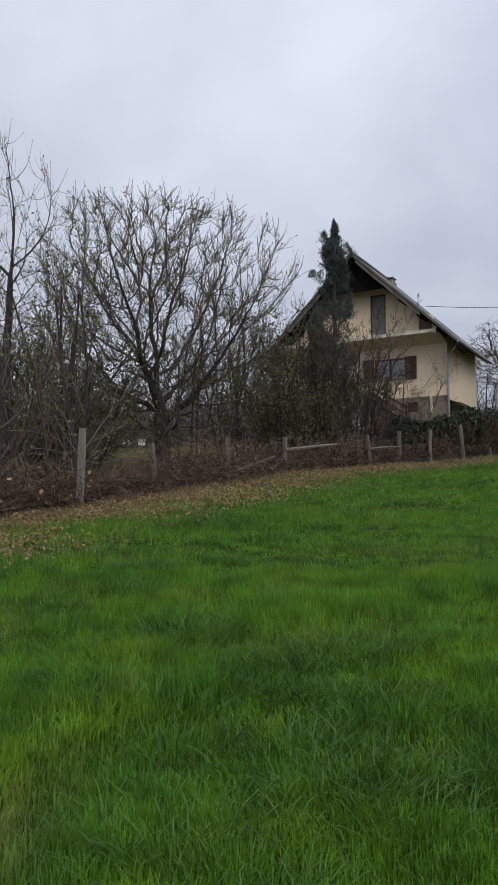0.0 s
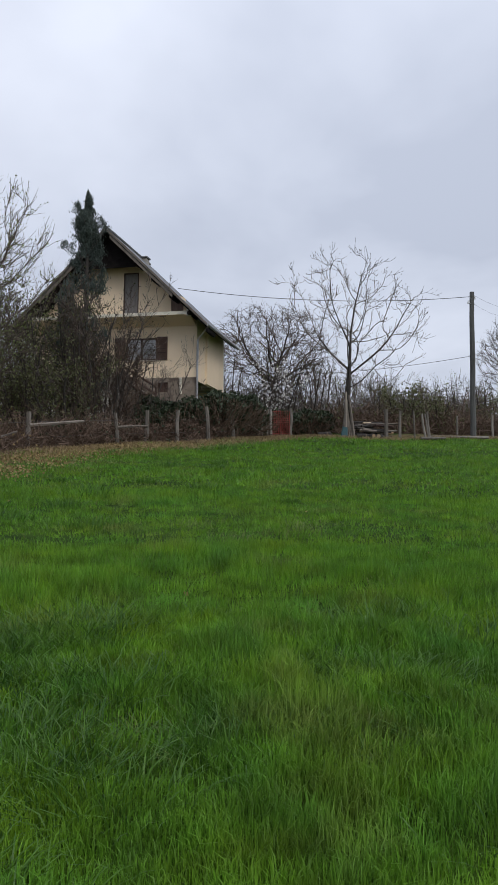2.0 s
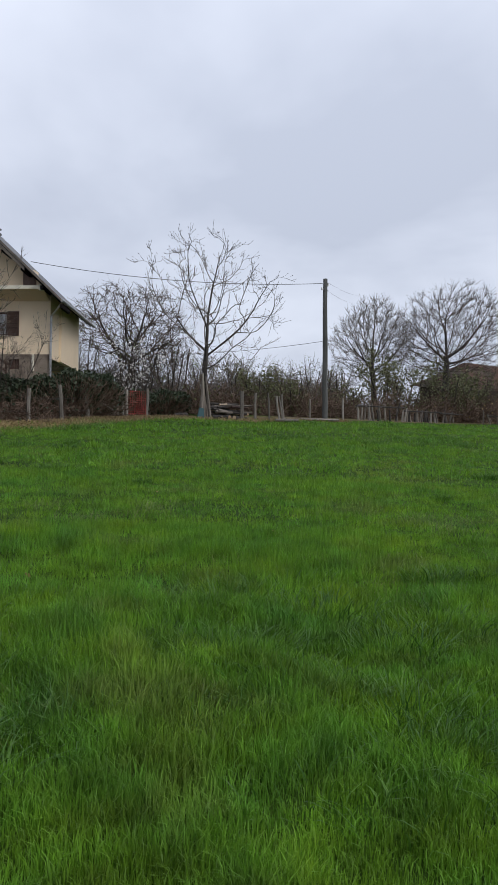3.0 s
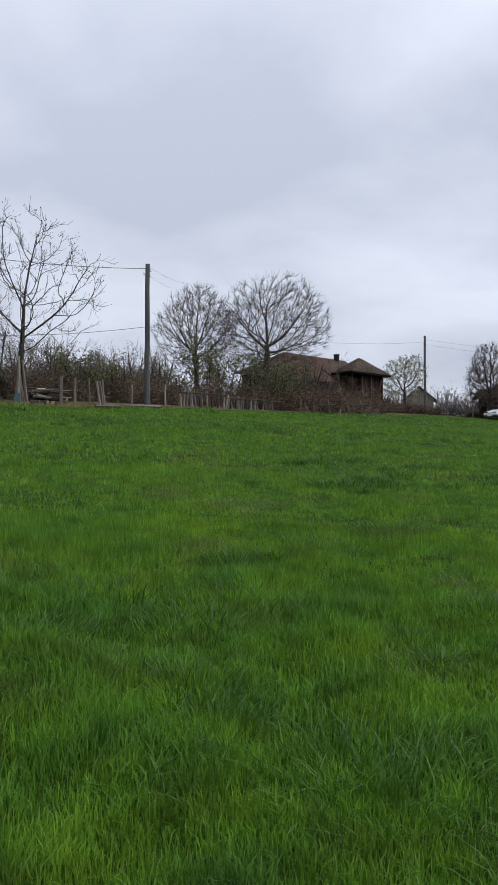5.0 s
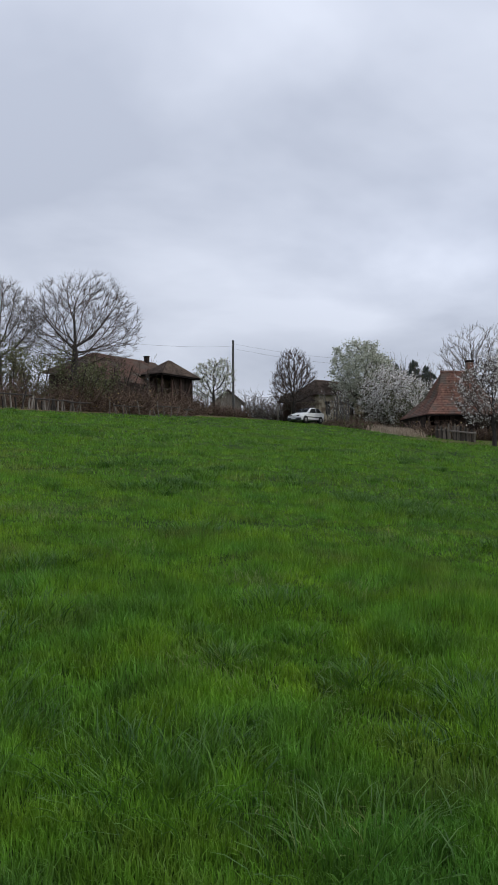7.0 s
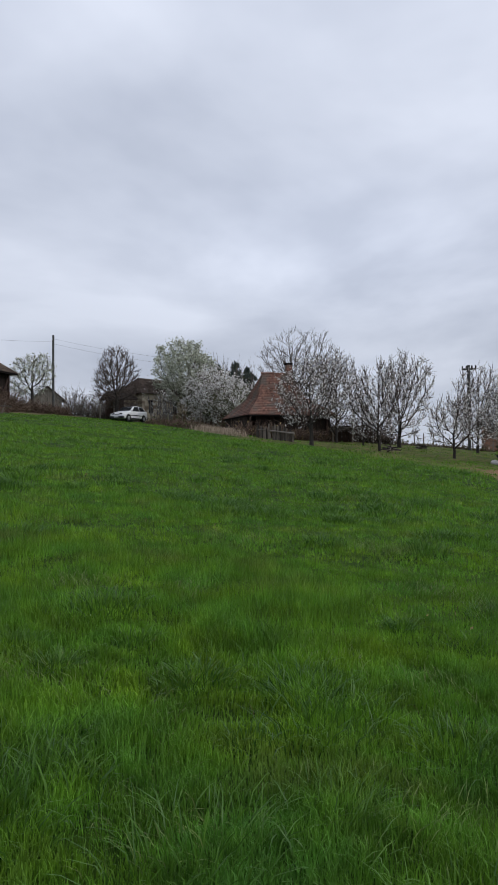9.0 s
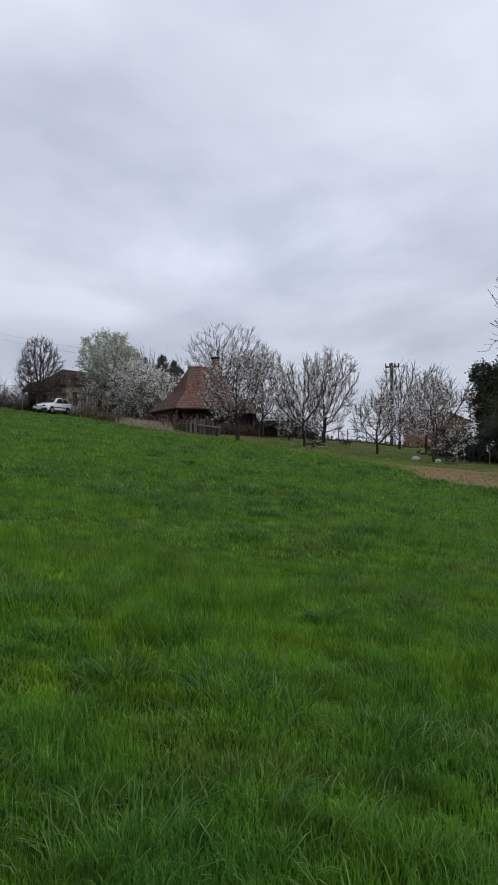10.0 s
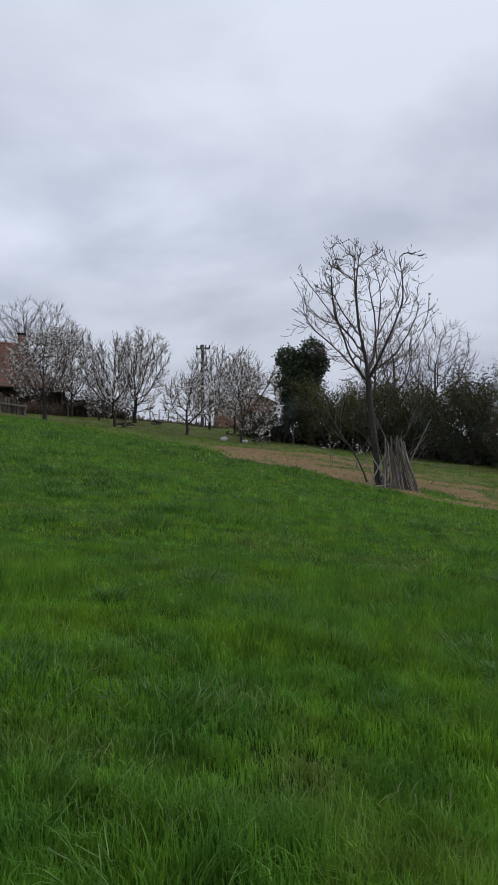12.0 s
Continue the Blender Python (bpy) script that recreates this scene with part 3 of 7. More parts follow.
def build_ground():
    ax = np.unique(np.r_[np.linspace(-900, -60, 10), np.linspace(-60, -14, 18), np.linspace(-14, 70, 151), np.linspace(70, 130, 31), np.linspace(130, 1200, 12)])
    ay = np.unique(np.r_[np.linspace(-900, -40, 10), np.linspace(-40, -14, 14), np.linspace(-14, 46, 109), np.linspace(46, 110, 33), np.linspace(110, 1200, 12)])
    X, Y = np.meshgrid(ax, ay, indexing="ij")
    Z = ground(X, Y) + (blotches(X, Y, 2.5, 1) - 0.5) * 0.10 * (np.hypot(X, Y) < 90)
    idx = np.arange(X.size).reshape(X.shape)
    F = np.stack([idx[:-1, :-1], idx[1:, :-1], idx[1:, 1:], idx[:-1, 1:]], -1).reshape(-1, 4)
    me = mesh_np("ground", np.stack([X, Y, Z], -1).reshape(-1, 3), F)
    for name, val in (("verge", np.clip(verge(X, Y), 0, 1) * np.interp(X, (2, 9), (1, 0.5))), ("soil", soil(X, Y)), ("mown", mown(X, Y))):
        me.attributes.new(name, "FLOAT", "POINT").data.foreach_set("value", val.astype(np.float32).ravel())
    m = bpy.data.materials.new("meadow_ground")
    m.use_nodes = True
    nt = m.node_tree
    bsdf = nt.nodes["Principled BSDF"]
    bsdf.inputs["Roughness"].default_value, bsdf.inputs["Specular IOR Level"].default_value = 0.95, 0.1
    tc = nt.nodes.new("ShaderNodeTexCoord")

    def tone(scale, lo, hi, a, b, detail=6.0):
        n = node(nt, "ShaderNodeTexNoise", Scale=scale, Detail=detail, Roughness=0.65)
        nt.links.new(tc.outputs["Object"], n.inputs["Vector"])
        r = nt.nodes.new("ShaderNodeValToRGB")
        r.color_ramp.elements[0].position, r.color_ramp.elements[1].position = lo, hi
        r.color_ramp.elements[0].color, r.color_ramp.elements[1].color = (*a, 1), (*b, 1)
        nt.links.new(n.outputs[0], r.inputs[0])
        return r.outputs[0], n.outputs[0]

    def blend(a, b, attr):
        at = nt.nodes.new("ShaderNodeAttribute")
        at.attribute_name = attr
        n = node(nt, "ShaderNodeTexNoise", Scale=2.2, Detail=5.0)
        nt.links.new(tc.outputs["Object"], n.inputs["Vector"])
        ad = nt.nodes.new("ShaderNodeMath")
        ad.operation = "ADD"
        nt.links.new(at.outputs["Fac"], ad.inputs[0])
        nt.links.new(n.outputs[0], ad.inputs[1])
        mr = nt.nodes.new("ShaderNodeMapRange")
        mr.inputs[1].default_value, mr.inputs[2].default_value = 0.75, 1.05
        nt.links.new(ad.outputs[0], mr.inputs[0])
        mx = nt.nodes.new("ShaderNodeMix")
        mx.data_type = "RGBA"
        nt.links.new(mr.outputs[0], mx.inputs[0])
        nt.links.new(a, mx.inputs[6])
        nt.links.new(b, mx.inputs[7])
        return mx.outputs[2]

    turf, _ = tone(1.3, 0.35, 0.68, (0.011, 0.029, 0.003), (0.052, 0.104, 0.010), 8)
    short, _ = tone(1.1, 0.35, 0.68, (0.034, 0.062, 0.010), (0.155, 0.138, 0.048), 8)
    under, _ = tone(3.0, 0.35, 0.65, (0.065, 0.048, 0.025), (0.21, 0.155, 0.08), 8)
    dug, clod = tone(4.0, 0.3, 0.7, (0.112, 0.072, 0.036), (0.25, 0.168, 0.085), 8)
    col = blend(turf, short, "mown")
    col = blend(col, under, "verge")
    col = blend(col, dug, "soil")
    nt.links.new(col, bsdf.inputs["Base Color"])
    bp = nt.nodes.new("ShaderNodeBump")
    bp.inputs["Strength"].default_value, bp.inputs["Distance"].default_value = 0.7, 0.06
    nt.links.new(clod, bp.inputs["Height"])
    nt.links.new(bp.outputs[0], bsdf.inputs["Normal"])
    me.materials.append(m)
    ob = new("ground", me)
    tagged(ob, "sloping ground of green turf, brown leaf litter and dug soil", "ground", kind="structure")


build_ground()


# ---------------------------------------------------------------- grass
def blades(x, y, h, w, lean, rng, bend=1.0, away=None, curved=False):
    """Grass blades: a bent strip of one or two quads and a triangle each."""
    n = len(x)
    z = ground(x, y) - 0.008 + (blotches(x, y, 2.5, 1) - 0.5) * 0.10
    f = rng.uniform(0, 2 * np.pi, n)
    d = rng.uniform(0, 2 * np.pi, n) if away is None else away
    side = np.stack([np.cos(f), np.sin(f), 0 * f], 1) * (w / 2)[:, None]
    out = np.stack([np.cos(d), np.sin(d), 0 * d], 1)
    base = np.stack([x, y, z], 1)
    i = np.arange(n)[:, None]

    def at(s):
        flat = lean * h * bend * s * s if curved else lean * h * (0.3 if s < 1 else bend)
        return base + out * flat[:, None] + np.stack([0 * h, 0 * h, h * (s - 0.42 * lean * s * s * s) if curved else h * (s if s < 1 else 1 - 0.35 * lean)], 1)

    if curved:
        m1, m2 = at(0.45), at(0.78)
        V = np.stack([base - side, base + side, m1 + side * 0.9, m1 - side * 0.9, m2 + side * 0.6, m2 - side * 0.6, at(1.0)], 1).reshape(-1, 3)
        return V, np.concatenate([i * 7 + [0, 1, 2, 3], i * 7 + [3, 2, 4, 5]]), i * 7 + [5, 4, 6]
    mid = at(0.6)
    V = np.stack([base - side, base + side, mid + side * 0.8, mid - side * 0.8, at(1.0)], 1).reshape(-1, 3)
    return V, i * 5 + [0, 1, 2, 3], i * 5 + [3, 2, 4]


def sown(rng, r0, r1, count, a0=-21, a1=108):
    r = np.sqrt(rng.uniform(r0 * r0, r1 * r1, count))
    a = np.radians(rng.uniform(a0, a1, count))
    return 0.2 + r * np.sin(a), -0.1 + r * np.cos(a)


def build_grass():
    rng = np.random.default_rng(11)
    xs, ys, hs, ws, ls = [], [], [], [], []
    for r0, r1, dense, wide, tall, flop in ((2.2, 3.6, 13000, 0.0050, 0.9, 0.7), (3.6, 5.4, 8200, 0.0062, 0.9, 0.7), (5.4, 8.4, 4200, 0.0092, 0.8, 0.8), (8.4, 14, 1500, 0.0138, 0.68, 1.0),
                                            (14, 24, 460, 0.026, 0.7, 1.3), (24, 42, 115, 0.048, 0.8, 1.4), (42, 78, 20, 0.10, 0.8, 1.5)):
        count = int(dense * math.pi * (r1 * r1 - r0 * r0) * 129 / 360)
        x, y = sown(rng, r0, r1, count)
        v, s, m = verge(x, y), soil(x, y), mown(x, y)
        keep = (rng.random(count) < 1 - np.clip(v * np.interp(x, (2, 9), (0.6, 0.25)), 0, 0.9)) & (rng.random(count) < 1 - s * 0.86) & (y < fence_y(x) - 0.3) & (rng.random(count) < 1 - m * 0.3)
        clump = blotches(x, y, 0.13, 21)
        thin = blotches(x, y, 0.55, 24)
        keep &= rng.random(count) < (0.30 + clump * 0.9) * (0.5 + 0.75 * np.clip(thin * 1.7, 0, 1) if r0 < 9 else 1.0)
        lush = blotches(x, y, 1.3, 22) * 0.55 + blotches(x, y, 0.42, 23) * 0.45
        h = tall * (0.046 + 0.19 * np.clip(lush * 1.25 - 0.12, 0, 1) ** 2 + 0.05 * clump) * rng.uniform(0.55, 1.3, count) * (1 - 0.45 * m)
        xs.append(x[keep]), ys.append(y[keep]), hs.append(h[keep]), ws.append((wide * rng.uniform(0.55, 1.3, count))[keep]), ls.append((rng.uniform(0.05, 1, count) ** 1.4 * flop + 0.05)[keep])
    for r0, r1, count, a0, a1 in ((0.0, 2.3, 16000, 0, 360), (2.3, 11, 30000, 107, 340), (11, 30, 22000, 107, 340)):
        x, y = sown(rng, r0, r1, count, a0, a1)
        keep = (y < fence_y(x) - 0.3) & (soil(x, y) < 0.5)
        xs.append(x[keep]), ys.append(y[keep]), ws.append(np.full(keep.sum(), 0.014 + 0.0015 * r1)), ls.append(rng.uniform(0.1, 0.6, keep.sum()))
        hs.append((0.06 + 0.14 * blotches(x[keep], y[keep], 1.4, 22)) * rng.uniform(0.6, 1.2, keep.sum()))
    V1, q1, t1 = blades(*map(np.concatenate, (xs[:2], ys[:2], hs[:2], ws[:2], ls[:2])), rng)
    V2 = blades(*map(np.concatenate, (xs[2:], ys[2:], hs[2:], ws[2:], ls[2:])), rng)[0]
    V2 = V2.reshape(-1, 5, 3)[:, [0, 1, 4]].reshape(-1, 3)
    t2 = np.arange(len(V2)).reshape(-1, 3) + len(V1)
    me = mesh_np("meadow_grass", np.concatenate([V1, V2]), q1, np.concatenate([t1, t2]))
    lone("meadow_grass", me, "grass", "lush bright green meadow grass, uneven in height", "grass", "stuff")
    # taller clumps
    xs, ys, hs, ws, ls, aw = [], [], [], [], [], []
    for r0, r1, clumps, each, wide in ((2.5, 5.5, 105, 210, 0.0075), (2.4, 7, 120, 70, 0.0075), (5, 14, 230, 190, 0.0085), (12, 30, 380, 110, 0.015), (26, 60, 380, 44, 0.034)):
        cx, cy = sown(rng, r0, r1, clumps)
        ok = (blotches(cx, cy, 2.2 + 0.12 * r0, 27) > rng.uniform(0.15, 0.75, clumps)) & (verge(cx, cy) < 0.2) & (soil(cx, cy) < 0.1) & (mown(cx, cy) < 0.95)
        for px, py in zip(cx[ok], cy[ok]):
            size = rng.uniform(0.08, 0.28) * (1 + 0.045 * r0)
            a, q = rng.uniform(0, 2 * np.pi, each), np.sqrt(rng.random(each)) * size
            xs.append(px + q * np.cos(a) * 1.5), ys.append(py + q * np.sin(a)), aw.append(a + rng.normal(0, 0.9, each))
            hs.append(rng.uniform(0.6, 1.15, each) * (0.09 + min(size, 0.30) * 0.36)), ws.append(wide * rng.uniform(0.6, 1.2, each)), ls.append(0.15 + q / size * rng.uniform(0.4, 1.1, each))
    aw = np.concatenate(aw)
    me = mesh_np("grass_tufts", *blades(*map(np.concatenate, (xs, ys, hs, ws, ls)), rng, bend=1.15, away=aw, curved=True))
    lone("grass_tufts", me, "tuft", "taller dark bluish green tufts of arching grass", "grass", "stuff")
    # dead straw: thin in the meadow, thick along the hedge and the barn's fence
    n = 34000
    x = np.r_[rng.uniform(-8, 24, n), rng.uniform(47, 60, 5000)]
    y = np.r_[fence_y(x[:n]) - np.abs(rng.normal(0, 1.0, n)) * np.interp(x[:n], (-5, 4, 12, 24), (1.9, 1.3, 0.7, 0.35)) - 0.1, 0 * x[n:]]
    t = (x[n:] - 40) / 14.6
    y[n:] = 14.9 + t * 11.6 + rng.normal(0.1, 0.5, 5000)
    keep = rng.random(len(x)) < blotches(x, y, 0.8, 31) * 1.3
    h = np.where(np.arange(len(x)) < n, 0.16, 0.55) * rng.uniform(0.4, 1.3, len(x))
    w = np.where(np.arange(len(x)) < n, 0.016, 0.032)
    tall = np.arange(len(x)) >= n
    for k, mat, label in ((keep & ~tall, "straw", "bleached dry grass along the hedge"), (keep & tall, "reed", "tall pale dead grass below the barn")):
        me = mesh_np("dry_grass", *blades(x[k], y[k], h[k], w[k], rng.uniform(0.1, 1.1, k.sum()), rng))
        lone("dry_grass", me, mat, label, "grass", "stuff")
    x, y = sown(rng, 2.9, 16, 1800)
    keep = (blotches(x, y, 0.9, 33) > 0.62) & (verge(x, y) < 0.5) & (soil(x, y) < 0.2)
    k = int(keep.sum())
    me = mesh_np("dead_stalks", *blades(x[keep], y[keep], rng.uniform(0.05, 0.11, k), np.full(k, 0.004), rng.uniform(0.3, 0.9, k), rng, curved=True))
    lone("dead_stalks", me, "straw", "scattered dead straw stalks in the grass", "grass", "stuff")
    # lodged patches: bleached greenish blades lying over one another
    px, py = sown(rng, 2.6, 10, 60)
    per = 120
    a0 = np.repeat(rng.uniform(0, 2 * np.pi, len(px)), per)
    x, y = np.repeat(px, per) + rng.normal(0, 0.17, len(a0)), np.repeat(py, per) + rng.normal(0, 0.17, len(a0))
    keep = (verge(x, y) < 0.4) & (soil(x, y) < 0.2)
    k = int(keep.sum())
    me = mesh_np("lodged_grass", *blades(x[keep], y[keep], rng.uniform(0.07, 0.15, k), rng.uniform(0.0035, 0.006, k), rng.uniform(0.5, 1.15, k), rng, curved=True, away=(a0 + rng.normal(0, 0.7, len(a0)))[keep]))
    lone("lodged_grass", me, "lodged", "pale matted patches of last year's grass", "grass", "stuff")
    # olive grass thinning out towards the hedge
    n = 16000
    x = rng.uniform(-8, 9, n)
    lo, hi = np.interp(x, LAWN_X, LAWN_Y), fence_y(x)
    y = lo - 1.6 + (hi - lo + 1.4) * rng.beta(1.6, 1.8, n)
    keep = rng.random(n) < 0.15 + blotches(x, y, 0.7, 43)
    k = int(keep.sum())
    me = mesh_np("verge_grass", *blades(x[keep], y[keep], rng.uniform(0.05, 0.13, k), np.full(k, 0.016), rng.uniform(0.3, 1.0, k), rng))
    lone("verge_grass", me, "lodged", "dull olive grass between the fallen leaves", "grass", "stuff")
    # fallen leaves on the verge
    n = 62000
    x = rng.uniform(-9, 14, n)
    lo, hi = np.interp(x, LAWN_X, LAWN_Y), fence_y(x)
    y = lo - 0.9 + (hi - lo + 1.0) * rng.beta(1.9, 1.5, n)
    keep = rng.random(n) < np.interp(x, (-6, 1, 6, 10, 14), (1, 0.75, 0.25, 0.05, 0.0)) * np.clip(blotches(x, y, 0.9, 41) * 1.9 - 0.2, 0.12, 1)
    x, y = x[keep], y[keep]
    C = np.stack([x, y, ground(x, y) + rng.uniform(0.02, 0.09, len(x))], 1)
    me = mesh_np("leaf_litter", *cards(C, rng.uniform(0.018, 0.044, len(x)), rng, flat=0.25))
    lone("leaf_litter", me, "litter", "brown fallen leaves lying along the hedge", "leaves", "stuff")
    x, y = sown(rng, 3, 30, 420)
    keep = (soil(x, y) < 0.2) & (verge(x, y) < 0.8)
    x, y = x[keep], y[keep]
    C = np.stack([x, y, ground(x, y) + 0.05], 1)
    me = mesh_np("scattered_leaves", *cards(C, rng.uniform(0.014, 0.03, len(x)), rng, flat=0.3))
    lone("scattered_leaves", me, "litter", "single brown leaves scattered in the grass", "leaves", "stuff")


build_grass()

# ---------------------------------------------------------------- the cream house
def sloped_roof(w0, w1, ridge, y0, y1, ze, zr, thick):
    """Two slabs of a gable roof: eaves at x w0 and w1 and height ze, ridge at x ridge and height zr, from y0 to y1."""
    out = []
    for w in (w0, w1):
        out.append(prism([(ridge, zr), (w, ze), (w, ze - thick), (ridge, zr - thick)], y0, y1))
    return out


def cream_house():
    base = 4.35
    h = thing("house", "two-storey cream rendered house with a steep grey gable roof", "house", (8.224, 34.108, base), -30)
    f1, slab, ridge, eave = 7.0 - base, 9.67 - base, 13.72 - base, 9.03 - base
    pitch = (ridge - eave) / 4.94

    def under(x):
        return ridge - 0.22 - abs(x + 4) * pitch

    # front wall with openings for window, attic door and loft hatch
    def wall_with(holes, x0, x1, z0, z1, top):
        """Boxes that fill a front wall round its openings; under the roof line where top is set."""
        bm = bmesh.new()
        xs = sorted({x0, x1, *[v for hx0, hx1, _, _ in holes for v in (hx0, hx1)], *([-4.0] if top else [])})
        for a, b in zip(xs, xs[1:]):
            cut = sorted((hz0, hz1) for hx0, hx1, hz0, hz1 in holes if hx0 <= a and hx1 >= b)
            zs = [z0] + [v for c in cut for v in c] + [None]
            for lo, hi in zip(zs[::2], zs[1::2]):
                za, zb = (hi, hi) if hi is not None else ((under(a), under(b)) if top else (z1, z1))
                q = [(a, lo), (b, lo), (b, zb), (a, za)]
                lo_v = [bm.verts.new((x, 0.0, z)) for x, z in q]
                hi_v = [bm.verts.new((x, 0.3, z)) for x, z in q]
                bm.faces.new(lo_v)
                bm.faces.new(hi_v[::-1])
                for i in range(4):
                    bm.faces.new((lo_v[(i + 1) % 4], lo_v[i], hi_v[i], hi_v[(i + 1) % 4]))
        bmesh.ops.recalc_face_normals(bm, faces=bm.faces[:])
        return bm

    win = (-3.40, -1.91, 7.84 - base, 8.86 - base)
    door = (-3.57, -2.83, slab + 0.05, 11.94 - base)
    hatch = (-1.26, -0.66, slab + 0.10, 10.68 - base)
    part("front_wall", wall_with([win, door, hatch], -8.0, 0.0, f1, None, True), "cream", h)
    cellar = (-1.84, -1.35, 6.35 - base, 6.80 - base)
    part("cellar_wall", wall_with([cellar], -7.97, -0.03, -0.6, f1, False), "cellar", h, "bare brownish cellar wall")
    part("side_wall", boxed((-0.3, 0.0, 0.3, 4.4, f1 - 0.15, eave + 0.62)), "cream", h)
    part("loggia_wall", boxed((-0.02, 0.10, 1.4, 4.35, f1 - 0.12, eave + 0.55)), "cream", h, "ochre shaded wall under the eaves")
    part("rear_wall", boxed((-8.0, -0.3, 4.1, 4.4, -0.5, eave + 0.62)), "cream", h)
    part("west_wall", boxed((-8.0, -7.7, 0.3, 4.1, -0.5, eave + 0.62)), "cream", h)
    part("inner_cellar_wall", boxed((-1.9, -1.7, 0.31, 4.05, -0.5, f1 - 0.1)), "concrete", h)
    part("floor_slab", boxed((-7.9, -0.02, 0.02, 4.35, f1 - 0.16, f1 - 0.02)), "concrete", h)
    # roof
    for i, bm in enumerate(sloped_roof(0.78, -8.78, -4.0, -1.25, 4.5, eave + 0.16 * pitch, ridge, 0.12)):
        r = part("roof_slope", bm, "roofgrey", h, "grey fibre-cement roof sheets")
        sgn = 1 if i == 0 else -1
        part("soffit", prism([(-4, ridge - 0.125), (-4 + sgn * 4.70, eave - 0.125 + 0.24 * pitch), (-4 + sgn * 4.70, eave - 0.2 + 0.24 * pitch), (-4, ridge - 0.2)], -1.18, 4.45), "soffit", r, "boarded soffit, near black with painted overhang shade")
        part("rake_board", prism([(-4, ridge + 0.02), (-4 + sgn * 4.82, eave + 0.02 + 0.12 * pitch), (-4 + sgn * 4.82, eave - 0.10 + 0.12 * pitch), (-4, ridge - 0.10)], -1.29, -1.252), "plank", r, "weathered grey rake board")
        part("barge_batten", prism([(-4 + sgn * 0.2, ridge - 0.15 - 0.2 * pitch), (-4 + sgn * 3.2, ridge - 0.15 - 3.2 * pitch), (-4 + sgn * 3.2, ridge - 0.31 - 3.2 * pitch), (-4 + sgn * 0.2, ridge - 0.31 - 0.2 * pitch)], -1.24, -1.2), "plank", r)
        for k in range(5):
            x = -4 + sgn * (1.4 + k * 0.85)
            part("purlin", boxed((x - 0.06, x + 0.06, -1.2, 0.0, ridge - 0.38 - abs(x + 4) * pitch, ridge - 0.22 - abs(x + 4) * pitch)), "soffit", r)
        part("roof_ridge" if i == 0 else "verge_strip", log((-4 + sgn * 0.03, -1.28, ridge + 0.01), (-4 + sgn * 0.03, 4.5, ridge + 0.01), 0.07, 0.07, 8, 0.02), "roofgrey", r)
    # near-black panel standing in for the deep shade of the gable recess
    zb = 12.0 - base
    part("gable_boarding", prism([(-4, under(-4) + 0.02), (-4 + (ridge - 0.22 - zb) / pitch, zb), (-4 - (ridge - 0.22 - zb) / pitch, zb)], -0.75, -0.70), "soffit", h, "near-black panel standing for the shaded gable recess")
    # balcony slab
    part("balcony_slab", prism([(-8.0, slab - 0.02), (-0.02, slab - 0.02), (-0.02, slab + 0.13), (-8.0, slab + 0.13)], -1.0, 0.0), "slab", h, "pale concrete balcony slab without railing")
    bm = bmesh.new()
    q = [(-1.0, slab - 0.02), (0.0, slab - 0.02), (0.0, slab - 0.32)]
    a, b = [bm.verts.new((-7.95, y, z)) for y, z in q], [bm.verts.new((-0.05, y, z)) for y, z in q]
    bm.faces.new(a), bm.faces.new(b[::-1])
    for i in range(3):
        bm.faces.new((a[(i + 1) % 3], a[i], b[i], b[(i + 1) % 3]))
    bmesh.ops.recalc_face_normals(bm, faces=bm.faces[:])
    part("slab_haunch", bm, "cream", h)
    part("beam_end", boxed((-0.22, 0.0, -1.06, -0.86, slab - 0.10, slab + 0.18), bevel=0.02), "slab", h)
    # window with curtain and shutters
    w = part("window", boxed((win[0], win[1], 0.14, 0.18, win[2], win[3])), "curtain", h, "white curtained window between brown shutters")
    xm = (win[0] + win[1]) / 2
    for x0, x1, z0, z1 in ((win[0], win[0] + 0.06, win[2], win[3]), (win[1] - 0.06, win[1], win[2], win[3]), (xm - 0.045, xm + 0.045, win[2], win[3]),
                           (win[0], win[1], win[3] - 0.06, win[3]), (win[0], win[1], win[2], win[2] + 0.06)):
        part("frame_bar", boxed((x0, x1, 0.06, 0.13, z0, z1), bevel=0.008), "darkwood", w)
    for x0, x1 in ((win[0] + 0.06, xm - 0.05), (xm + 0.05, win[1] - 0.06)):
        p = part("pane", boxed((x0, x1, 0.095, 0.10, win[2] + 0.06, win[3] - 0.06)), "curtain", w)
        p.data.materials[0] = CLEAR
    part("sill", boxed((win[0] - 0.05, win[1] + 0.05, -0.06, 0.06, win[2] - 0.05, win[2] - 0.002), bevel=0.01), "slab", w)
    for x0, x1 in ((-1.90, -1.38), (-3.93, -3.41)):
        s = part("shutter", boxed((x0, x1, -0.05, -0.012, win[2] - 0.02, win[3] + 0.03), bevel=0.008), "darkwood", h, "dark brown wooden shutter, open")
        for k in range(9):
            z = win[2] + 0.08 + k * 0.10
            part("louvre", boxed((x0 + 0.06, x1 - 0.06, -0.066, -0.051, z, z + 0.055)), "darkwood", s)
    # attic door, loft hatch, cellar window
    d = part("attic_door", boxed((door[0] + 0.05, door[1] - 0.05, 0.06, 0.11, door[2], door[3] - 0.05)), "greywood", h, "closed weathered grey attic door")
    for k in range(5):
        x = door[0] + 0.07 + k * 0.125
        part("door_board", boxed((x, x + 0.11, 0.045, 0.059, door[2] + 0.02, door[3] - 0.07), bevel=0.005), "greywood", d)
